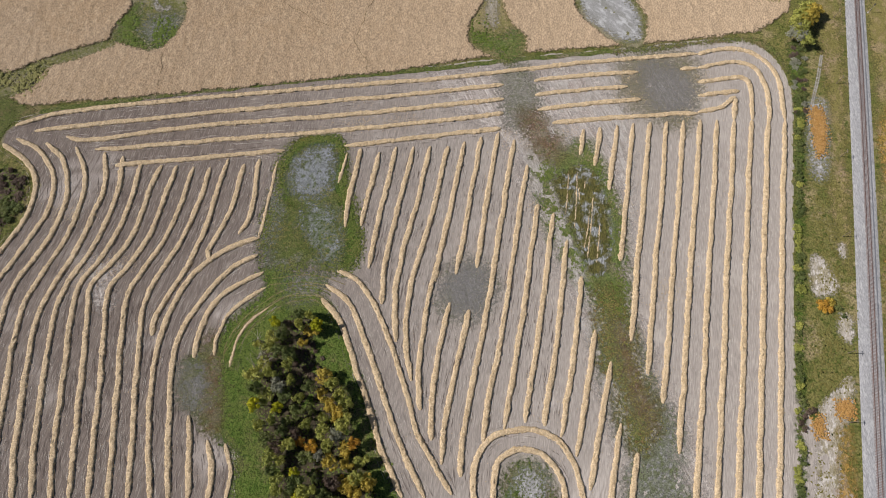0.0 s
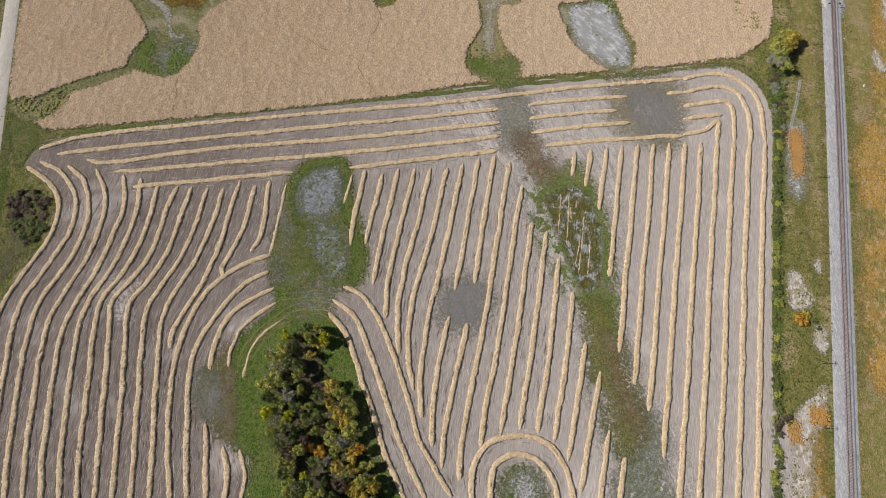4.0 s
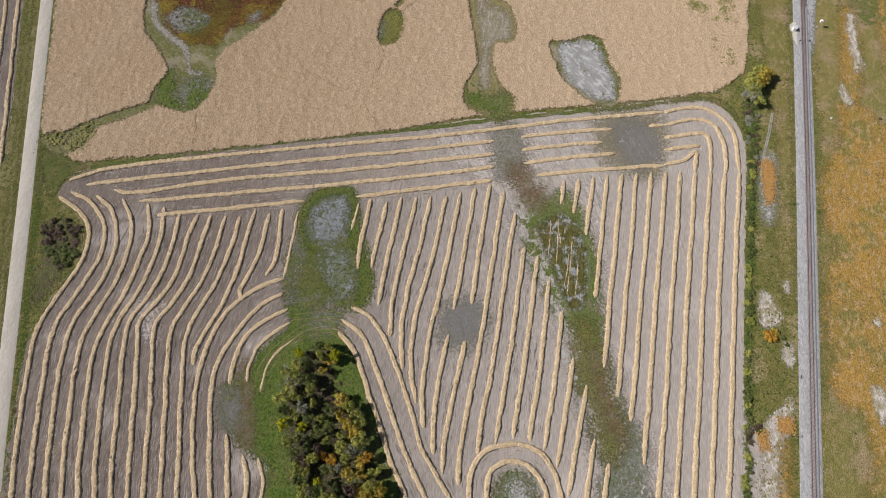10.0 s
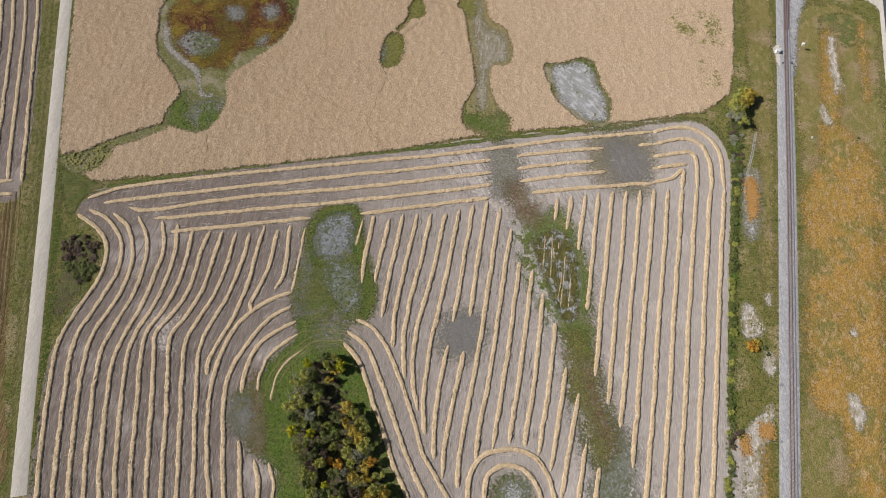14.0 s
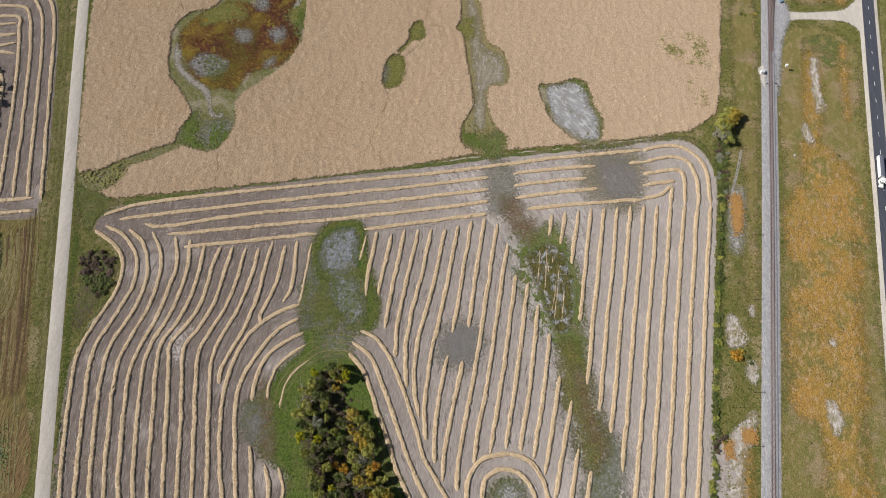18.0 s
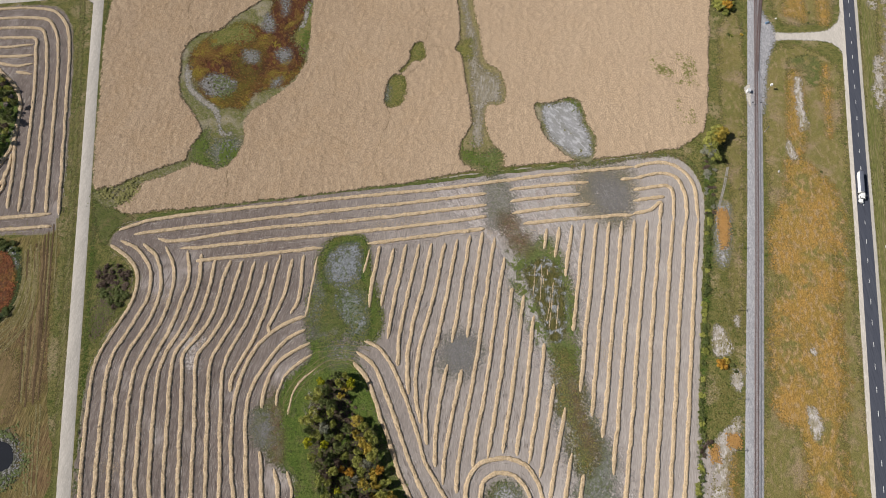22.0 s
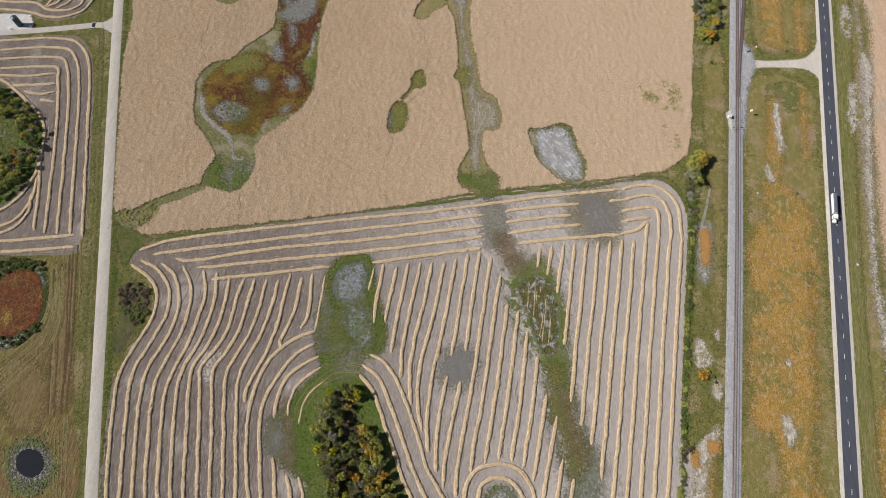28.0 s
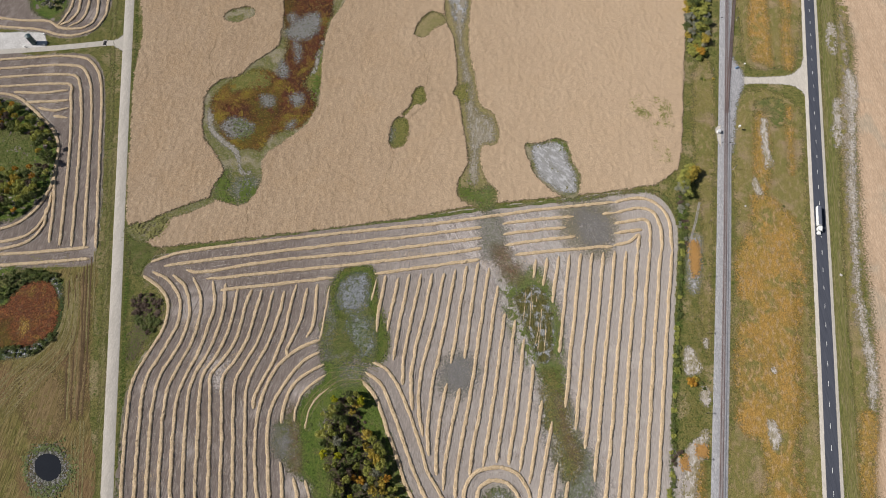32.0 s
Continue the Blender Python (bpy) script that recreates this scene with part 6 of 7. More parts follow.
def tree(x, y, radius, height, kind, where, group=""):
    t = root("tree", pose(x, y, 0, 0, 0, tree_rng.uniform(0, 360)), TREE_LABEL[kind] + " " + where, "tree", group)
    tr = new("trunk", tree_rng.choice(TRUNKS))
    tr.parent, tr.scale = t, (height * 0.75, height * 0.75, height)
    cr = new("crown", tree_rng.choice(CROWNS[kind]))
    cr.parent = t
    cr.matrix_basis = Matrix.Translation((0, 0, height * 0.62)) @ Matrix.Diagonal((radius, radius * tree_rng.uniform(0.85, 1.15), height * 0.52, 1))
    return t


def shrub(x, y, radius, height, kind, label, group=""):
    s = new("shrub", tree_rng.choice(CROWNS[kind]))
    s.matrix_basis = pose(x, y, height * 0.30, 0, 0, tree_rng.uniform(0, 360)) @ Matrix.Diagonal((radius, radius, height * 0.62, 1))
    return tagged(s, label, "shrub", group)


def spread_points(outline, gap, seed, depth=0.0, keep=None):
    """Random places inside the outline, no two nearer than gap."""
    poly = spline(outline, True, 3.0)
    rng = np.random.default_rng(seed)
    lo, hi = poly.min(0), poly.max(0)
    n = int((hi[0] - lo[0]) * (hi[1] - lo[1]) / gap ** 2 * 6)
    q = rng.uniform(lo, hi, (n, 2))
    q = q[inside_depth(q, poly) > depth]
    out = []
    for p in q:
        if all((p[0] - o[0]) ** 2 + (p[1] - o[1]) ** 2 > gap * gap for o in out) and (keep is None or keep(p)):
            out.append(p)
    return out


GLADE = spline([(-55.1, 45.7), (-48.6, 45.7), (-46.4, 39.9), (-48.8, 34.1), (-54.2, 35), (-56.5, 40.9)], True, 2.0)
_gp = spline(GROVE, True, 1.0)
GROVE_WEST = lambda y: min(q[0] for q in _gp if abs(q[1] - y) < 3.0)
GROVE_EAST = lambda y: max(q[0] for q in _gp if abs(q[1] - y) < 3.0)
for p in spread_points(GROVE, 4.0, 2, 0.5, lambda p: inside_depth(np.array([p]), GLADE)[0] < 0):
    x, y = p
    r = tree_rng.random()
    e = (x - GROVE_WEST(y)) / (GROVE_EAST(y) - GROVE_WEST(y)) + 0.25 * float(fbm(np.array([x]), np.array([y]), 12.0, 6)[0])
    if e < 0.35:
        kind = "leaf_olive" if r < 0.58 else "leaf_dark" if r < 0.84 else "leaf_grey" if r < 0.93 else "leaf_lime"
    elif e < 0.6:
        kind = "leaf_dark" if r < 0.55 else "leaf_brown" if r < 0.66 else "leaf_olive" if r < 0.92 else "leaf_orange"
    else:
        kind = "leaf_olive" if r < 0.46 else "leaf_yellow" if r < 0.72 else "leaf_lime" if r < 0.80 else "leaf_orange" if r < 0.88 else "leaf_grey" if r < 0.95 else "leaf_dark"
    tree(x, y, tree_rng.uniform(2.0, 3.7), tree_rng.uniform(5.5, 10.5), kind, "in the field grove", "trees of the grove")
for x, y in [(-48.7, 54.6)]:
    tree(x, y, 3.4, 9.0, "leaf_lime", "standing at the tip of the grove", "trees of the grove")
for x, y in spread_points([(-56.9, 47.9), (-49.2, 47.9), (-45.9, 39.1), (-49.1, 32.7), (-55.6, 33.8), (-57.8, 41.3)], 2.4, 8):
    shrub(x, y, tree_rng.uniform(1.0, 1.7), tree_rng.uniform(1.0, 2.0), "leaf_brown", "low brown leafless shrub under the grove trees", "undergrowth of the grove")
for k, (x, y) in enumerate([(-71.8, 42.7), (-72.7, 38.8), (-72.8, 34.1), (-67.7, 40.9), (-70.3, 48.8), (-45.7, 8.2)]):
    t = new("dead_tree", DEAD[k % 2])
    t.matrix_basis = pose(x, y, 0, 14 * (k % 3), 20 - 9 * k, 70 * k) @ Matrix.Diagonal((8, 8, 8.5, 1))
    tagged(t, "bare grey dead tree at the edge of the grove", "dead tree", "dead trees")

for (x, y), r, h, kind in zip([(179.2, 209.5), (176.6, 211.8), (171.1, 202.3), (168.8, 196.6), (171, 193), (176.2, 205.2), (173.3, 207.4)], (5.4, 4.6, 5.2, 5.0, 5.2, 4.6, 4.4), (8.5, 7.5, 8.5, 7.5, 7.5, 8.0, 7.5),
                              ("leaf_yellow", "leaf_olive", "leaf_olive", "leaf_grey", "leaf_olive", "leaf_yellow", "leaf_olive")):
    tree(x, y, r, h, kind, "at the corner of the crop field", "trees at the field corner")
for (x, y), r, h, kind in zip([(209.3, 388.3), (216.5, 381.9), (208.2, 366.8), (213.9, 357.8), (202.8, 352), (208.1, 341.4), (201, 336.9), (209.4, 328.8), (204.4, 316.6), (199.4, 317.8), (215.3, 346), (204.1, 374.8)], (4.2,) * 12, (6.0, 5.5, 6.5, 5.0, 5.5, 6.0, 5.0, 6.5, 6.0, 4.5, 5.0, 5.0),
                              ("leaf_olive", "leaf_dark", "leaf_dark", "leaf_olive", "leaf_grey", "leaf_olive", "leaf_grey", "leaf_yellow", "leaf_orange", "leaf_olive", "leaf_dark", "leaf_olive")):
    tree(x, y, r, h, kind, "in the scrub beside the railway", "trees beside the railway")
FAR_GROVE = [(-352.7, 279.2), (-327, 277.8), (-313.3, 273.5), (-297.3, 263.2), (-280.8, 246.3), (-276.1, 233.8), (-275.8, 214.2), (-279.8, 198.5), (-290.4, 186.9), (-304.5, 181.9), (-323.1, 179.6)]
FAR_CORE = spline([(-343.1, 260.5), (-316.2, 251.8), (-298.4, 248.7), (-287.8, 232.4), (-290.8, 219.5), (-307.4, 219.7), (-329.8, 215.5)], True, 3.0)
for x, y in spread_points(FAR_GROVE, 4.2, 12, 0.0, lambda p: inside_depth(np.array([p]), FAR_CORE)[0] < 0):
    r = tree_rng.random()
    kind = "leaf_olive" if r < 0.36 else "leaf_dark" if r < 0.62 else "leaf_yellow" if r < 0.78 else "leaf_orange" if r < 0.86 else "leaf_brown"
    tree(x, y, tree_rng.uniform(2.2, 3.6), tree_rng.uniform(5.0, 8.0), kind, "in the far grove", "trees of the far grove")
for x, y in [(-323.2, 377.8), (-317.4, 372.9), (-314.9, 377.6), (-311.6, 371.6), (-322.5, 386.3), (-310.6, 378.8)]:
    tree(x, y, 2.6, 5.0, "leaf_grey", "among the far stubble", "far bushes")

# hedge along the east side of the field, scrub at its north end, ditch shrubs beside the road
HEDGE = [(163.5, 156.8), (159.2, 136.4), (154.1, 113.1), (147.7, 83.5), (141.9, 55.7), (136.5, 29.5), (127.8, -13)]
for x, y, a in along(HEDGE, 3.0):
    k = tree_rng.random()
    if k < 0.9:
        shrub(x + tree_rng.uniform(-1.1, 1.1), y, tree_rng.uniform(1.4, 2.4), tree_rng.uniform(0.9, 1.9), "leaf_dark" if k < 0.5 else "leaf_olive", "dark green shrub in the field-edge hedge", "hedge shrubs")
for x, y in [(136, 20.6), (138, 22.5), (139.8, 23.1), (134, 18.5), (135, 16.3)]:
    shrub(x, y, 1.5, 1.6, "leaf_brown", "brown bare shrub in the field-edge hedge", "hedge shrubs")
for x, y in spread_points([(167.8, 193.4), (173, 191.1), (169.9, 169.3), (165.4, 152.6), (161.6, 152.7), (163.7, 169.4)], 2.3, 21):
    shrub(x, y, tree_rng.uniform(1.4, 2.0), tree_rng.uniform(0.8, 1.4), tree_rng.choice(("leaf_dark", "leaf_dark", "leaf_grey", "leaf_brown")), "dark grey-green willow shrub in the thicket", "willow thicket")
for (x, y), r, kind in zip([(153.2, 63.1), (155.7, 65.1), (158.8, 63), (160.2, 59.5), (201.3, 293), (203.3, 291.9), (210.8, 292.9)], (3.6, 2.4, 1.5, 1.3, 1.6, 1.4, 1.4), ("leaf_orange", "leaf_yellow", "leaf_dark", "leaf_dark", "leaf_dark", "leaf_olive", "leaf_yellow")):
    shrub(x, y, r, r * 0.9, kind, {"leaf_orange": "round golden orange shrub beside a salt pan", "leaf_yellow": "yellow shrub in the grass", "leaf_dark": "dark green shrub in the grass", "leaf_olive": "olive shrub in the grass"}[kind])
for x, y in spread_points([(-199.5, 123.3), (-186.4, 124.8), (-181.7, 119), (-180.8, 107.5), (-185.9, 98.7), (-192.7, 104.6), (-197.7, 113.6)], 2.8, 31):
    k = "leaf_dark" if 101 < y < 112 else "leaf_brown"
    shrub(x, y, tree_rng.uniform(1.5, 2.8), tree_rng.uniform(1.2, 2.8), k, "tangled shrub in the roadside hollow", "hollow shrubs")
for x, y in spread_points([(210.4, 408.4), (226.5, 408.1), (219, 358.7), (211, 321.3), (203.8, 310.9), (198.2, 314.2), (197.6, 335.6)], 3.2, 41):
    k = tree_rng.choice(("leaf_olive", "leaf_dark", "leaf_grey", "leaf_olive", "leaf_yellow"))
    shrub(x, y, tree_rng.uniform(2.2, 3.6), tree_rng.uniform(2.2, 4.2), k, "dense shrub in the scrub beside the railway", "railway scrub")
for x, y in spread_points([(-291, 139.2), (-273.4, 143), (-252.4, 139.4), (-250.5, 134.7), (-256.6, 135.6), (-271.3, 135), (-280.4, 127.3), (-286.7, 123.5)], 2.6, 33) + spread_points([(-274.4, 91.7), (-256.9, 92.5), (-246.5, 101.1), (-244, 98.1), (-255.8, 88.2), (-272.9, 86.3)], 2.6, 34):
    shrub(x, y, tree_rng.uniform(1.3, 2.3), tree_rng.uniform(1.6, 3.2), "leaf_dark", "dark green shrub round the red slough", "slough shrubs")


def weeds(name, outlines, count, size, height, material, label, z=0.1, seed=1, depth=-1.0, patch=0.0, hole=None):
    """Many small plants scattered over outlines, as one piece."""
    rng = np.random.default_rng(seed)
    polys = [spline(o, True, 3.0) for o in outlines]
    areas = np.array([0.5 * abs(np.sum(p[:, 0] * np.roll(p[:, 1], -1) - p[:, 1] * np.roll(p[:, 0], -1))) for p in polys])
    pts = []
    for p, a in zip(polys, areas / areas.sum()):
        lo, hi = p.min(0) - 1, p.max(0) + 1
        q = rng.uniform(lo, hi, (int(count * a * 4) + 20, 2))
        d = inside_depth(q, p)
        ok = d + rng.normal(size=len(q)) * 1.8 > depth + 2.0
        if patch:
            ok &= fbm(q[:, 0], q[:, 1], 9.0, seed + 2, 3) > patch + rng.normal(size=len(q)) * 0.25
        if hole is not None:
            ok &= inside_depth(q, spline(hole, True, 2.0)) < 0.2
        pts.append(q[ok][:int(count * a) + 1])
    q = np.vstack(pts)
    n, k = len(q), 5
    s = rng.uniform(*size, n)
    h = 0.55 * rng.uniform(*height, n)
    ang = rng.uniform(0, 6.28, n)[:, None] + np.arange(k) * 2 * math.pi / k + rng.normal(size=(n, k)) * 0.25
    rad = s[:, None] * rng.uniform(0.6, 1.25, (n, k))
    ring = np.stack([q[:, :1] + rad * np.cos(ang), q[:, 1:] + rad * np.sin(ang), np.full((n, k), z) + rng.uniform(0, 0.35, (n, k)) * h[:, None]], -1)
    tip = np.c_[q + rng.normal(size=(n, 2)) * s[:, None] * 0.35, z + h][:, None]
    v = np.concatenate([ring, tip], 1).reshape(-1, 3)
    b = (np.arange(n) * (k + 1))[:, None]
    i = np.arange(k)
    f = np.stack([b + i, b + (i + 1) % k, np.broadcast_to(b + k, (n, k))], -1).reshape(-1, 3)
    ob = new(name, link_mesh(name, v, f, material))
    return tagged(ob, label, "weeds", kind="stuff")


DRAW_GREEN = [(41.1, 128.4), (55.8, 138.6), (67, 135.7), (72.7, 122.8), (76.1, 100.9), (75.9, 75.4), (73.6, 56.2), (63.7, 60.9), (53.4, 75.4), (46.3, 93.1), (41.4, 111.7)]
DRAW_MIDDLE = [(60.9, 68.1), (70.5, 70.5), (75.8, 56.2), (78.8, 33.7), (82.6, 21), (79.1, 10.7), (71.5, 8.7), (65.1, 29.4), (59.7, 42.5)]
weeds("weeds", [DRAW_GREEN], 2600, (0.15, 0.45), (0.12, 0.4), "weed_lush", "low green weeds in the draw", 0.15, 1, 0.5, 0.15, [(48.9, 121.4), (58, 128.4), (67.3, 125), (71.3, 109), (72.1, 93), (68.3, 79.1), (60.6, 77.3), (55.7, 89.2), (51.1, 103), (47.9, 113)])
weeds("weeds", [DRAW_MIDDLE], 900, (0.15, 0.40), (0.12, 0.4), "weed_olive", "olive and straw-coloured weeds in the draw", 0.15, 2, 0.0, 0.0)
weeds("weeds", [[(68.1, 58.5), (73.3, 53.9), (75.9, 37), (81, 25.2), (78.6, 14.8), (72.6, 22), (69.3, 38.1)], [(34.6, 153.6), (42.7, 156.7), (48.7, 149), (53.3, 139.5), (50.2, 132.8), (41.4, 134.2)]], 420, (0.15, 0.45), (0.15, 0.5), "leaf_brown", "reddish brown weeds in the draw", 0.15, 3)
_bed = [(-65.6, 120.9), (-67.4, 129.6), (-63.4, 137.6), (-54.9, 141.2), (-47.4, 138.8), (-45, 129.6), (-47.5, 120), (-55.7, 116.6)]
weeds("weeds", [SLOUGH], 1900, (0.15, 0.45), (0.15, 0.5), "weed_green", "green weeds in the slough", 0.15, 4, -0.5, 0.1, _bed)
_ring = inset(SLOUGH, 5.0)
weeds("weeds", [SLOUGH], 2200, (0.2, 0.55), (0.2, 0.6), "weed_green", "rank dark green weeds round the slough edge", 0.15, 31, -1.5, -0.2, _ring)
weeds("weeds", [SLOUGH], 1100, (0.15, 0.40), (0.15, 0.45), "weed_olive", "olive weeds in the slough", 0.15, 5, -1.5, 0.15, _bed)
weeds("grass_tufts", [GROVE_BANK], 4200, (0.2, 0.5), (0.12, 0.45), "weed_lush", "rank green grass tufts round the grove", 0.15, 6, 0.0, 0.0)
weeds("weeds", [NE_PAN, DARK_PAN, WEST_PAN], 350, (0.12, 0.3), (0.08, 0.25), "leaf_grey", "grey weeds in the hollows", 0.15, 7, -2.0)
weeds("weeds", [POND], 300, (0.15, 0.4), (0.15, 0.5), "weed_green", "green weeds round the small slough", 0.15, 8, 0.0)
weeds("marsh_plants", [[(-120.5, 409.2), (-119.7, 365.8), (-117.1, 336.6), (-120.7, 317), (-130.9, 308.9), (-138.8, 300.9), (-148.7, 293), (-163.1, 288), (-169, 277.7), (-165.6, 264.9), (-156.7, 254.7), (-147, 243.3), (-138.4, 239.8), (-128.6, 244.5), (-119.2, 254.2), (-107.1, 259), (-97.4, 268.9), (-95.4, 281.7), (-98.9, 289.6), (-105.8, 295.1), (-100.5, 311.2), (-96.6, 336.2), (-91.4, 353.5), (-84.3, 371.3), (-79.3, 408.6)]],
      2200, (0.25, 0.6), (0.1, 0.28), "reed_red", "dark red and ochre marsh plants", 0.2, 9, 0.0, -0.2)
weeds("marsh_plants", [[(-305.3, 112.4), (-285.1, 117.8), (-278.5, 127.3), (-271.3, 135), (-258.5, 135.6), (-249.4, 126.8), (-245.8, 111.5), (-248.1, 100.4), (-256.9, 92.5), (-270.8, 91.6), (-298.7, 90.2)]], 900, (0.3, 0.8), (0.25, 0.7), "reed_red", "rust-red marsh plants in the meadow slough", 0.3, 38, 0.5)
weeds("marsh_plants", [BIG_SLOUGH], 2600, (0.25, 0.6), (0.1, 0.35), "weed_olive", "olive green plants along the slough rim", 0.12, 10, 0.0, 0.1, [(-171.1, 278), (-162.3, 293.4), (-139.3, 307.4), (-121.6, 301.8), (-105.4, 285.8), (-92, 280.5), (-92.7, 266.8), (-102.7, 252.6), (-119.7, 247), (-129.4, 234.8), (-145.4, 235), (-157.5, 244.7), (-165.8, 257.9)])
weeds("weeds", [[(-159.9, 205.1), (-151.8, 216.4), (-135.7, 216.1), (-127.1, 218.3), (-127.8, 197.8), (-138.7, 190.5), (-150.9, 193.3)], [(15.6, 216.2), (21.9, 209.2), (32.8, 202.2), (39, 198.5), (33.6, 185.2), (25.2, 191.5), (15.9, 197)], [(81.9, 239.8), (92.9, 238.7), (93.7, 230), (86.6, 233)], [(-94.1, 313.8), (-89.6, 324.8), (-88.4, 292.1), (-92.9, 271.4), (-94.8, 274)]], 1500, (0.3, 0.8), (0.3, 0.9), "weed_lush", "bright green weeds at the slough margins", 0.2, 26, -2.0, 0.2)
weeds("marsh_plants", [[(-155.7, 262.2), (-144.5, 261.1), (-135.3, 256), (-136.7, 246.3), (-147.5, 241.7), (-151.7, 252.8)]], 260, (0.3, 0.7), (0.3, 0.8), "leaf_dark", "dark stalks standing in the pale crust", 0.3, 37, 0.0)
weeds("rim_plants", [[(-244, 20.7), (-243.4, 31.4), (-233.7, 35.4), (-222.2, 31.7), (-216, 20.3), (-216, 7.5), (-225.3, 3.2), (-237.1, 6.6)]], 500, (0.3, 0.8), (0.3, 0.8), "leaf_dark", "dark dead plants on the pond rim", 0.3, 27, 0.0, 0.05, inset(POND_WATER, -2.2))
weeds("rim_plants", [[(-245.3, 20.8), (-244.4, 32.7), (-234.1, 37), (-221.5, 33), (-214.6, 20.3), (-214.4, 6.3), (-224.9, 1.7), (-237.4, 5.4)]], 700, (0.3, 0.8), (0.3, 0.8), "leaf_dark", "dark green plants round the pond", 0.1, 28, -1.5, 0.05, inset(POND_WATER, -4.5))
weeds("weeds", [DRAIN, POT_A, POT_B, DITCH, UPPER_PATCH], 1000, (0.25, 0.6), (0.1, 0.3), "weed_olive", "olive weeds in the drain and potholes", 0.12, 11, 0.0, 0.1)
CORNER_WEEDS = [(-211.6, 176), (-200.2, 177.1), (-186.6, 183.3), (-188.3, 170.5), (-198, 164.3)]
weeds("weeds", [[(144.6, 271.1), (152.3, 277.8), (158.6, 268), (165.7, 275.7), (173.5, 266.4), (169.7, 244.4), (160.6, 244.5), (158.7, 256.6), (149.4, 258.6)], [(157.1, 239.5), (164.5, 236.2), (166.2, 221.9), (158.3, 219.4), (157, 229.5)], CORNER_WEEDS], 1500, (0.3, 0.7), (0.6, 0.9), "weed_pale", "pale green weeds standing in the crop", 0.7, 12, -1.5, -0.05)
weeds("reeds", [[(263.5, 409.8), (274.4, 409.6), (268.7, 359.9), (263.4, 325.1), (260.3, 304), (249.9, 306.4), (243.6, 312), (247.5, 342.5)], [(289.7, 409.4), (297.3, 409.3), (284.2, 347.8), (276.3, 304.9), (266.8, 301.7), (271.9, 336.4)], [(236, 261.3), (241.9, 261.2), (243.2, 241.3), (235.3, 203.6), (228.2, 192), (221.8, 197), (224.9, 222.4), (231, 246.4)],
      [(218.4, 192.6), (233.7, 190.1), (236.5, 176.9), (243.4, 168.2), (243.5, 147.3), (233.5, 119.6), (223.9, 89.6), (218.7, 54.6), (208.5, 22.1), (201.5, -14.1), (194.4, -14), (202.7, 25.3), (197.2, 33.4), (193.8, 48.2), (179.7, 33.7), (177.7, 48.5), (184.9, 83), (193.6, 112.5), (196, 139.9), (202.8, 156.2), (212.2, 173)], [(250.4, 42.4), (259.9, 45.6), (260.2, 34.1), (243.5, -14.7), (235.9, -14.6), (243.1, 21.6)]],
      3400, (0.25, 0.6), (0.4, 0.9), "reed_gold", "golden orange reeds swaying in clumps", 0.15, 13, 0.5, 0.05)
weeds("reeds", [[(168.7, 155.9), (172.5, 157.9), (174.2, 152.5), (171.9, 140.3), (168.6, 132.3), (166.2, 135.5)], [(149.3, 26.1), (155.4, 26.7), (155, 21), (149.6, 20.4)], [(139.1, 19.3), (143.1, 21.2), (142.4, 13.7), (139, 13.1)]], 1500, (0.2, 0.5), (0.5, 1.1), "reed_rust", "rust-brown reeds on salty ground", 0.15, 14)
weeds("grass_tufts", [[(193.7, 303.9), (211.3, 309.2), (204.8, 261.8), (186.9, 169.1), (170.3, 90.4), (157.8, 35.6), (147.3, -13.3), (132, -13.1), (146.4, 55.7), (161.9, 128.5), (177.7, 191), (176.1, 213.7), (185.4, 262.1)]], 7000, (0.25, 0.7), (0.15, 0.6), "weed_olive", "olive grass tufts beside the railway", 0.0, 15, 0.0, -0.1)
def beside(line, near, far):
    """The outline of a strip between two offsets to the right of a line."""
    c = spline(line, False, 6.0)
    t = np.gradient(c, axis=0)
    t /= np.hypot(*t.T)[:, None]
    r = np.stack([t[:, 1], -t[:, 0]], 1)
    return np.vstack([c + r * near, (c + r * far)[::-1]])


for k, (near, far) in enumerate(((4.6, 6.6), (-5.2, -3.3))):
    weeds("ballast_weeds", [beside(RAIL_LINE[1:], near, far)], 1800, (0.2, 0.55), (0.15, 0.4), "weed_green", "green weeds creeping onto the ballast edge", 0.05, 51 + k, -1.2, -0.1)
for k, (near, far) in enumerate(((5.6, 7.4), (-7.4, -5.6))):
    weeds("shoulder_weeds", [beside(HIGHWAY_LINE[1:], near, far)], 1200, (0.2, 0.5), (0.1, 0.3), "weed_olive", "olive weeds creeping onto the gravel shoulder", 0.02, 55 + k, -1.0, 0.0)
weeds("grass_tufts", [[(227.5, 269.1), (266.3, 265.9), (239.2, 127.3), (208.5, -14.2), (163.8, -13.5), (195.4, 127.9)], [(324.2, 371.1), (330.7, 371), (291.4, 212), (266.4, 103.8), (235.6, -8.8), (229.2, -8.7), (261.5, 127)]], 2500, (0.25, 0.7), (0.15, 0.6), "weed_olive", "olive grass tufts on the verges", 0.0, 16, 0.0, 0.0)
weeds("grass_tufts", [[(-314.6, 143.6), (-230.7, 144.3), (-217.3, 81.9), (-205.7, -2.2), (-271.6, -1.2)]], 1500, (0.25, 0.7), (0.1, 0.3), "weed_olive", "olive grass tufts in the meadow", 0.05, 17, 0.0, 0.1, [(-305.3, 112.4), (-285.1, 117.8), (-278.5, 127.3), (-271.3, 135), (-258.5, 135.6), (-249.4, 126.8), (-245.8, 111.5), (-248.1, 100.4), (-256.9, 92.5), (-270.8, 91.6), (-298.7, 90.2)])
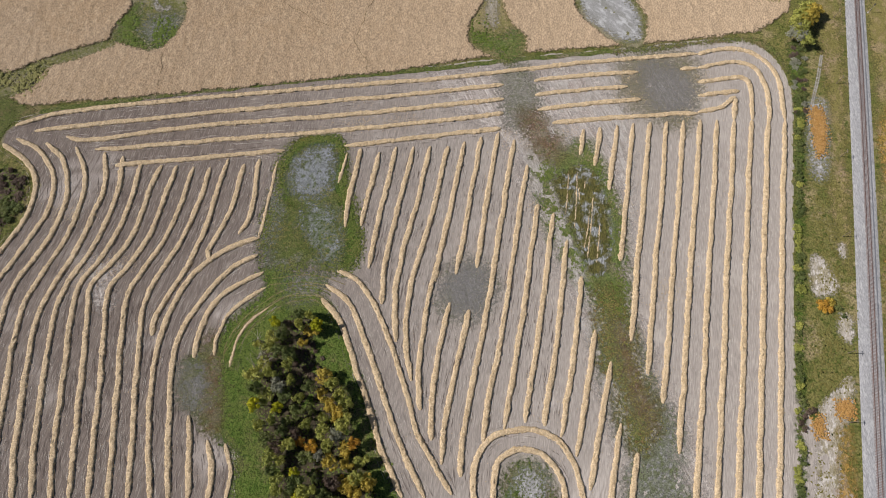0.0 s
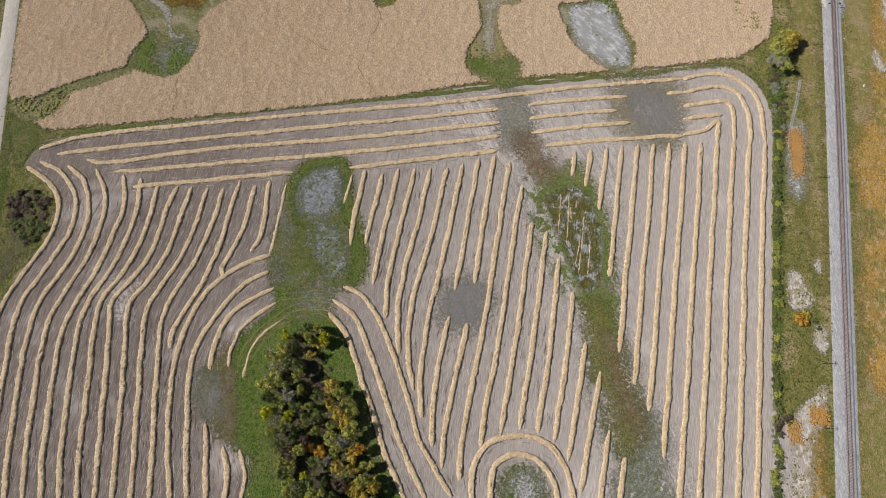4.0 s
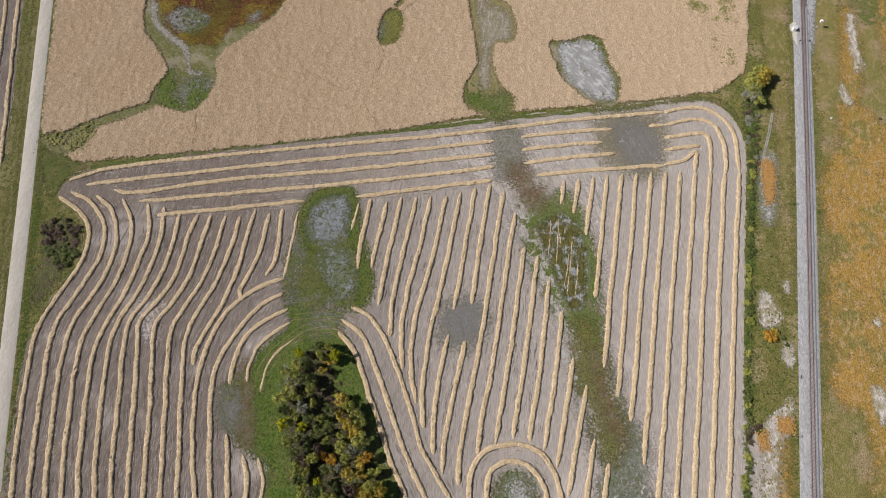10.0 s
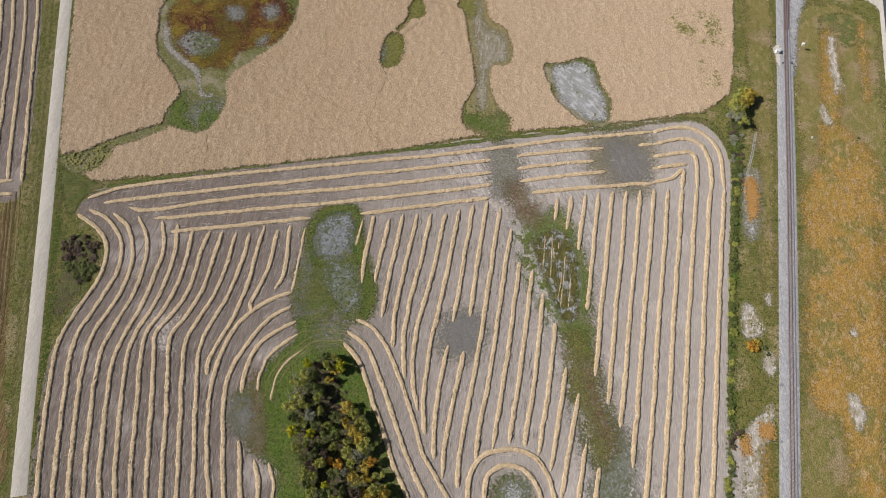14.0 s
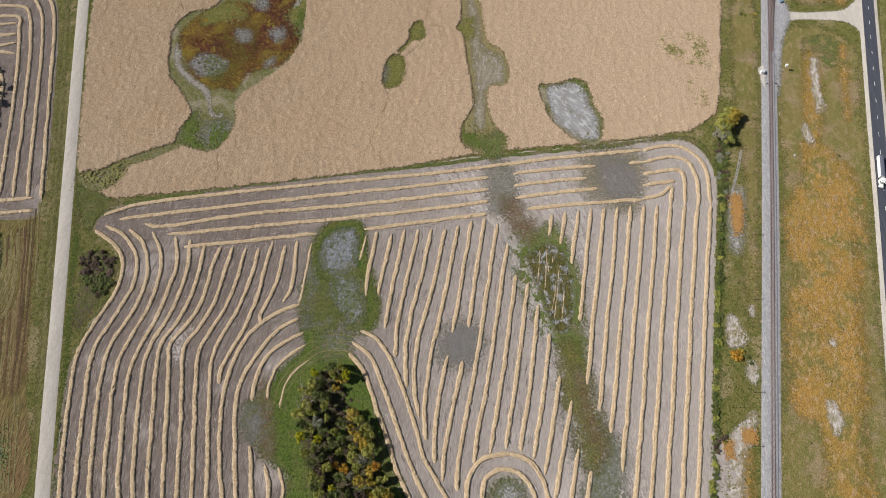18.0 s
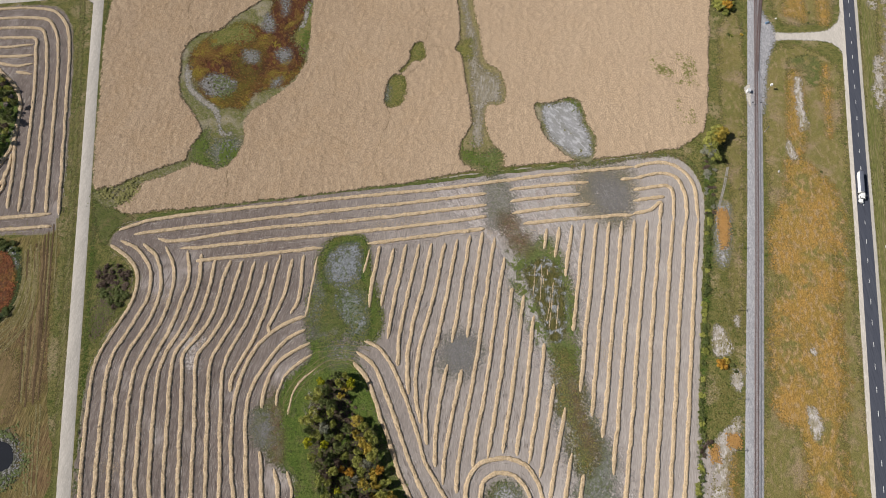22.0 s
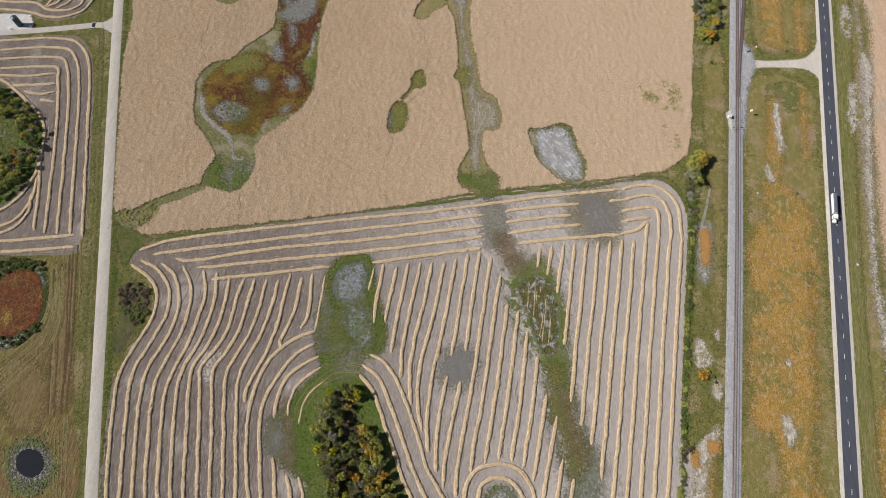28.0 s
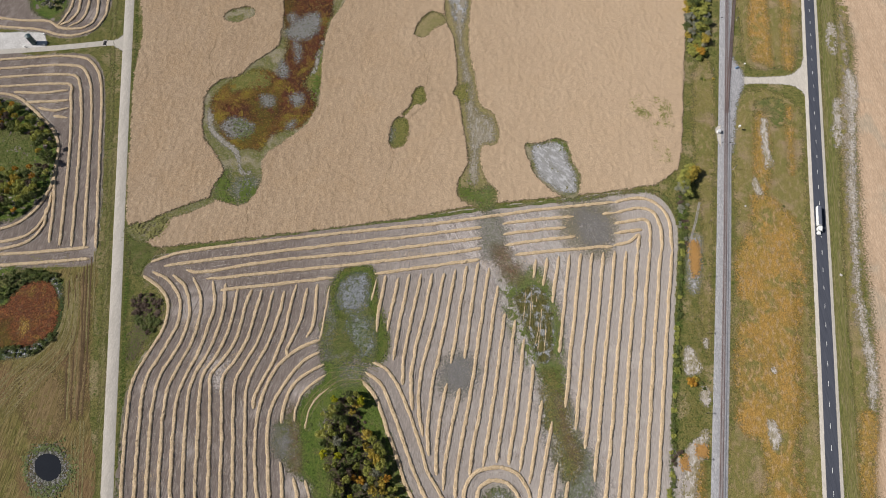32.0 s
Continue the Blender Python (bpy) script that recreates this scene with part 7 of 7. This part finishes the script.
weeds("grass_tufts", [[(-352.2, 270.2), (-326.2, 267.3), (-308.9, 257.1), (-293.9, 242.2), (-289.5, 227.8), (-292.4, 209.4), (-302.7, 196), (-329.6, 194.2)]], 5000, (0.3, 0.9), (0.4, 1.4), "weed_green", "dense green plants inside the far grove", 0.1, 18)
weeds("grass_tufts", [[(-187.6, 155.4), (-127.5, 164.3), (-54.1, 173.2), (20.9, 181.7), (36.2, 183.8), (66.7, 186.5), (83.6, 188.6), (83.9, 191.2), (66.9, 189.1), (33.2, 186.7), (21, 184.6), (-54.2, 175.7), (-127.8, 166.7), (-185.1, 157.4)], [(82, 187.5), (103.7, 190.3), (128.6, 193.5), (145.7, 194.9), (155.5, 189.4), (162.7, 176.4), (164.8, 177.8), (159.1, 192.3), (147.9, 198.2), (126, 196.5), (100.9, 192.9), (82.4, 191.2)], [(-215.5, 173.6), (-209.3, 166.7), (-197.7, 161.5), (-184.6, 155.4), (-194.8, 148.8), (-198.1, 138.4), (-204.6, 141.7), (-209, 154.9)]],
      3800, (0.2, 0.5), (0.2, 0.7), "weed_green", "green weeds along the field boundary", 0.15, 19, -1.0, 0.05)


weeds("ditch_weeds", [[(-253.5, 325.1), (-245.1, 278.8), (-237.9, 238.9), (-232.8, 206.2), (-224.2, 158.5), (-226.5, 158.5), (-235.2, 206.2), (-239.9, 238.9), (-247.2, 278.9), (-255.8, 325.1)], [(-268.9, 418), (-260.6, 374), (-256.6, 349.1), (-259.3, 349.1), (-263.4, 374), (-271.7, 418)], [(-225.4, 142.2), (-214.9, 81.9), (-199.6, -2.3), (-200.9, -2.2), (-216.3, 81.9), (-227.3, 142.3)]],
      3600, (0.25, 0.6), (0.25, 0.8), "leaf_dark", "dark green rank weeds in the road ditch", 0.05, 20, 0.8)
weeds("weeds", [[(-200.9, 124.3), (-187.2, 125.8), (-181, 119.6), (-179.7, 107.5), (-184.9, 94.4), (-191.6, 80.4), (-197, 80.4), (-198.2, 95.9), (-197.5, 110.6)]], 1300, (0.2, 0.5), (0.2, 0.7), "leaf_brown", "purple-brown weeds in the roadside hollow", 0.1, 21, 0.0, 0.0)
weeds("weeds", [[(-200.9, 124.3), (-187.2, 125.8), (-181, 119.6), (-179.7, 107.5), (-184.9, 94.4), (-191.6, 80.4), (-197, 80.4), (-198.2, 95.9), (-197.5, 110.6)]], 900, (0.2, 0.5), (0.2, 0.6), "weed_green", "green weeds in the roadside hollow", 0.1, 22, -1.0, 0.1)
weeds("hedge_weeds", [[(165.5, 191.2), (171, 191.1), (167.3, 160.9), (160.1, 128.5), (151.4, 90.7), (144, 55.7), (137.1, 23.1), (129.1, -13), (126.2, -13), (134.1, 23.2), (140.9, 55.7), (148.2, 90.8), (156.4, 128.5), (162.7, 161)]], 3500, (0.25, 0.6), (0.3, 0.9), "weed_green", "rank green weeds along the hedge", 0.05, 23, 0.5)


# ---- poles, signals, hut ----
def utility_pole(x, y, turn):
    p = root("utility_pole", pose(x, y, 0, 0, 0, turn), "weathered wooden line pole with a crossarm", "utility pole", "line poles")
    bm = bmesh.new()
    rod(bm, (0, 0, -0.2), (0, 0, 5.6), 0.15, 0.10)
    part("pole", bm, "pole_wood", p)
    bm = bmesh.new()
    box(bm, (0.12, 1.9, 0.14), (0.12, 0, 5.1), 0, 0.01)
    part("crossarm", bm, "pole_wood", p)
    for s in (-0.8, -0.4, 0.4, 0.8):
        bm = bmesh.new()
        rod(bm, (0.12, s, 5.17), (0.12, s, 5.36), 0.05, 0.03, 8)
        part("insulator", bm, "grey_metal", p)


POLES = [(192, 209.9), (184.2, 171.3), (176.6, 132.2), (168.3, 94), (158.4, 44.8), (152.6, 18.7)]
RAIL_TURN = math.degrees(math.atan2(RAIL_LINE[0][1] - RAIL_LINE[-1][1], RAIL_LINE[0][0] - RAIL_LINE[-1][0]))
for x, y in POLES + [(201.3, 256.8), (210.1, 298.3)]:
    utility_pole(x, y, RAIL_TURN + 90)


def signal_mast(x, y, height, head, label):
    s = root("railway_signal", pose(x, y, 0, 0, 0, RAIL_TURN), label, "railway signal", "railway signals")
    bm = bmesh.new()
    box(bm, (0.7, 0.7, 0.3), (0, 0, 0.1), 0, 0.03)
    part("base", bm, "stone", s)
    bm = bmesh.new()
    rod(bm, (0, 0, 0.2), (0, 0, height), 0.08)
    part("mast", bm, "grey_metal", s)
    bm = bmesh.new()
    box(bm, head, (0, 0, height), 0, 0.04)
    part("signal_head", bm, "white_paint" if head[0] > 0.8 else "dark_metal", s)


signal_mast(*[(219.4, 246.6)][0], 4.6, (1.3, 1.3, 1.5), "white-topped railway signal mast on a stone base")
signal_mast(*[(209.6, 213.2)][0], 5.4, (0.5, 0.4, 1.0), "slender railway signal mast beside the track")
signal_mast(*[(205.2, 234.1)][0], 3.0, (0.4, 0.9, 0.8), "short railway signal beside the switch")
signal_mast(*[(210.6, 234)][0], 3.0, (0.4, 0.9, 0.8), "short railway signal beside the switch")
for o in ([(227.9, 351)][0], [(240.7, 350.8)][0]):
    signal_mast(*o, 3.0, (0.4, 0.9, 0.8), "short railway signal beside the siding")

hut = root("signal_hut", pose(*[(205.2, 244.3)][0], 0.3, 0, 0, RAIL_TURN - 90), "small white metal signal hut on a gravel pad", "hut")
bm = bmesh.new()
box(bm, (1.8, 2.3, 2.1), (0, 0, 1.05), 0, 0.03)
part("wall", bm, "white_paint", hut)
bm = bmesh.new()
box(bm, (2.1, 2.6, 0.14), (0, 0, 2.17), 0, 0.03)
part("roof", bm, "roof_metal", hut)
bm = bmesh.new()
box(bm, (0.06, 0.9, 1.9), (0.92, 0.3, 1.0), 0, 0.01)
hut_door = part("door", bm, "grey_metal", hut, "grey metal door")
bm = bmesh.new()
box(bm, (0.08, 0.06, 0.12), (0.97, -0.02, 1.0), 0, 0.01)
part("handle", bm, "dark_metal", hut_door)


def rock(x, y, size, material, label, name="boulder", seed=1):
    bm = bmesh.new()
    bmesh.ops.create_icosphere(bm, subdivisions=2, radius=1.0)
    for v in bm.verts:
        v.co *= 0.8 + 0.45 * noise.noise(v.co * 1.3 + Vector((seed * 7.1, 0, 0)))
        v.co = Vector((v.co.x * size, v.co.y * size * 0.8, max(v.co.z, -0.3) * size * 0.55))
    me = bpy.data.meshes.new(name)
    bm.to_mesh(me)
    bm.free()
    me.materials.append(MATS[material])
    ob = new(name, me)
    ob.matrix_basis = pose(x, y, 0.25 * size * 0.5, 0, 0, seed * 40)
    tagged(ob, label, name)


rock(*[(238.2, 307.1)][0], 1.0, "white_paint", "pale white boulder beside the crossing lane", seed=1)
rock(*[(212.2, 183.8)][0], 1.1, "stone", "pale boulder in the trackside grass", seed=2)
rock(*[(264.4, 132.1)][0], 1.3, "stone", "pale boulder in the roadside grass", seed=3)
rock(*[(-158.2, 156.3)][0], 0.9, "straw", "clump of loose straw on the headland", "straw_heap", 4)
rock(*[(-93.8, 148.3)][0], 0.9, "straw", "clump of loose straw on the headland", "straw_heap", 5)
for k, (x, y) in enumerate([(262.5, 311.7), (259.6, 302.9), (238.4, 183)]):
    shrub(x, y, 1.0, 1.0, "leaf_dark", "small dark bush between the reeds")

bin_ob = root("culvert_tank", pose(*[(230.7, 302.8)][0], 0, 0, 0, 20), "small weathered blue plastic tank beside the siding", "tank")
bm = bmesh.new()
rod(bm, (-1.2, 0, 0.8), (1.2, 0, 0.8), 0.75, sides=18)
part("barrel", bm, "blue_plastic", bin_ob)
for sx in (-0.7, 0.7):
    bm = bmesh.new()
    box(bm, (0.2, 1.3, 0.35), (sx, 0, 0.1), 0, 0.02)
    part("cradle", bm, "dark_metal", bin_ob)

# ---- yard west of the road: tank, cabinet, cattle guard ----
tank = root("steel_tank", pose(*[(-317.9, 335.6)][0], 0.1) @ Matrix.Diagonal((0.85, 0.85, 1.35, 1)), "tall upright dark teal steel tank in a gravel yard", "tank")
bm = bmesh.new()
rod(bm, (0, 0, 0), (0, 0, 6.2), 2.6, sides=32)
part("shell", bm, "teal_steel", tank)
bm = bmesh.new()
rod(bm, (0, 0, 6.2), (0, 0, 6.9), 2.65, 0.3, 32)
part("roof", bm, "teal_steel", tank)
for h in (1.5, 3.0, 4.5):
    bm = bmesh.new()
    rod(bm, (0, 0, h), (0, 0, h + 0.08), 2.64, sides=32)
    part("hoop", bm, "dark_metal", tank)
bm = bmesh.new()
for s in (-0.22, 0.22):
    rod(bm, (2.7, s, 0), (2.7, s, 6.8), 0.03, sides=6)
for k in range(20):
    rod(bm, (2.7, -0.22, 0.3 + 0.32 * k), (2.7, 0.22, 0.3 + 0.32 * k), 0.02, sides=5)
part("ladder", bm, "grey_metal", tank)
bm = bmesh.new()
rod(bm, (-0.5, -0.6, 6.4), (-0.5, -0.6, 7.0), 0.15, sides=10)
part("vent", bm, "grey_metal", tank)
for k, (x, y) in enumerate([(-324, 331.8), (-312, 344.1), (-309.5, 333.8)]):
    cab = root("cabinet", pose(x, y, 0.1, 0, 0, 10 * k), "small white equipment cabinet in the gravel yard", "cabinet", "yard cabinets")
    bm = bmesh.new()
    box(bm, (1.1, 0.8, 1.3), (0, 0, 0.65), 0, 0.03)
    part("body", bm, "white_paint", cab)
    bm = bmesh.new()
    box(bm, (1.25, 0.95, 0.08), (0, 0, 1.34), 0, 0.02)
    part("lid", bm, "white_paint", cab)

guard = root("cattle_guard", pose(*[(-262.2, 334.8)][0], 0.12, 0, 0, 2), "steel cattle guard across the driveway with pale concrete ends", "cattle guard")
for k in range(9):
    bm = bmesh.new()
    rod(bm, (-1.1 + 0.27 * k, -2.3, 0.12), (-1.1 + 0.27 * k, 2.3, 0.12), 0.07, sides=8)
    part("bar", bm, "dark_metal", guard)
for s in (-2.7, 2.7):
    bm = bmesh.new()
    box(bm, (3.2, 0.7, 0.5), (0, s, 0.15), 0, 0.04)
    part("kerb", bm, "stone", guard)


# ---- highway truck ----
def truck(x, y, heading):
    t = root("semi_truck", pose(x, y, 0.36, 0, 0, heading), "white semi truck with a grey-tarped grain trailer on the highway", "truck")
    bm = bmesh.new()
    pts = ((-1.28, 1.1), (1.28, 1.1), (1.28, 3.3), (0.95, 3.75), (-0.95, 3.75), (-1.28, 3.3))
    a = [bm.verts.new((-11.0, p, z)) for p, z in pts]
    b = [bm.verts.new((3.6, p, z)) for p, z in pts]
    bm.faces.new(a)
    bm.faces.new(b[::-1])
    for i in range(6):
        bm.faces.new((a[i], b[i], b[(i + 1) % 6], a[(i + 1) % 6]))
    bmesh.ops.recalc_face_normals(bm, faces=bm.faces)
    bmesh.ops.bevel(bm, geom=list(bm.edges), offset=0.05, segments=1, affect="EDGES")
    trailer = part("trailer", bm, "white_paint", t)
    bm = bmesh.new()
    n = 9
    prof = [(1.20 * math.cos(math.pi * k / (n - 1)), 3.46 + 0.46 * math.sin(math.pi * k / (n - 1)) ** 0.5) for k in range(n)]
    for xa in (-10.95, 3.55):
        for p, z in prof:
            bm.verts.new((xa, p, z))
    bm.verts.ensure_lookup_table()
    for k in range(n - 1):
        bm.faces.new((bm.verts[k], bm.verts[k + 1], bm.verts[n + k + 1], bm.verts[n + k]))
    bm.faces.new([bm.verts[k] for k in range(n)][::-1])
    bm.faces.new([bm.verts[n + k] for k in range(n)])
    bmesh.ops.recalc_face_normals(bm, faces=bm.faces)
    part("tarp", bm, "tarp_grey", trailer, "grey roll tarp")
    for k in range(8):
        bm = bmesh.new()
        rod(bm, (-10 + 1.85 * k, -1.15, 3.62), (-10 + 1.85 * k, 0, 3.95), 0.05, sides=6)
        rod(bm, (-10 + 1.85 * k, 0, 3.95), (-10 + 1.85 * k, 1.15, 3.62), 0.05, sides=6)
        part("bow", bm, "dark_metal", trailer)
    for k in (-6.5, -0.5):
        bm = bmesh.new()
        bmesh.ops.create_cone(bm, cap_ends=True, segments=4, radius1=0.5, radius2=1.7, depth=0.9, matrix=Matrix.Translation((k, 0, 0.75)) @ Matrix.Rotation(radians(45), 4, "Z"))
        part("hopper", bm, "white_paint", trailer)
    bm = bmesh.new()
    box(bm, (18.0, 0.9, 0.25), (0.9, 0, 0.85), 0, 0.02)
    part("chassis", bm, "dark_metal", t)
    bm = bmesh.new()
    box(bm, (3.0, 2.45, 2.5), (6.2, 0, 2.15), 0, 0.18)
    cab = part("cab", bm, "white_paint", t)
    bm = bmesh.new()
    box(bm, (2.2, 2.3, 0.7), (5.6, 0, 3.6), 0, 0.22)
    part("roof_fairing", bm, "white_paint", cab)
    bm = bmesh.new()
    box(bm, (2.4, 1.9, 1.1), (8.8, 0, 1.4), 0, 0.2)
    part("hood", bm, "white_paint", t)
    bm = bmesh.new()
    box(bm, (0.08, 2.1, 0.8), (7.72, 0, 2.7), 0, 0.02)
    part("windscreen", bm, "dark_glass", cab)
    for s in (-1, 1):
        bm = bmesh.new()
        box(bm, (1.0, 0.06, 0.7), (6.9, s * 1.235, 2.7), 0, 0.02)
        part("side_window", bm, "dark_glass", cab)
        bm = bmesh.new()
        box(bm, (0.15, 0.25, 0.7), (7.7, s * 1.55, 2.6), 0, 0.03)
        part("mirror", bm, "white_paint", cab)
        bm = bmesh.new()
        box(bm, (1.5, 0.5, 0.4), (9.0, s * 1.1, 1.05), 0, 0.12)
        part("fender", bm, "white_paint", t)
        bm = bmesh.new()
        rod(bm, (4.5, s * 1.1, 0.9), (4.5, s * 1.1, 4.2), 0.09, sides=10)
        part("exhaust_stack", bm, "grey_metal", t)
        bm = bmesh.new()
        rod(bm, (5.0, s * 1.05, 0.8), (6.8, s * 1.05, 0.8), 0.33, sides=14)
        part("fuel_tank", bm, "grey_metal", t)
        bm = bmesh.new()
        box(bm, (0.12, 0.4, 0.25), (10.0, s * 0.8, 1.2), 0, 0.03)
        part("headlight", bm, "grey_metal", t)
        for k in (-9.6, -8.3, 2.6, 3.95, 9.0):
            bm = bmesh.new()
            rod(bm, (k, s * 0.75, 0.52), (k, s * 1.25, 0.52), 0.52, sides=20)
            w = part("wheel", bm, "rubber", t)
            bm = bmesh.new()
            rod(bm, (k, s * 1.24, 0.52), (k, s * 1.28, 0.52), 0.30, 0.22, 16)
            part("rim", bm, "grey_metal", w)
    bm = bmesh.new()
    box(bm, (0.25, 2.4, 0.4), (10.15, 0, 0.7), 0, 0.08)
    part("bumper", bm, "grey_metal", t)


HW_TURN = math.degrees(math.atan2(HIGHWAY_LINE[-1][1] - HIGHWAY_LINE[0][1], HIGHWAY_LINE[-1][0] - HIGHWAY_LINE[0][0]))
truck(*[(258.6, 170.4)][0], HW_TURN)
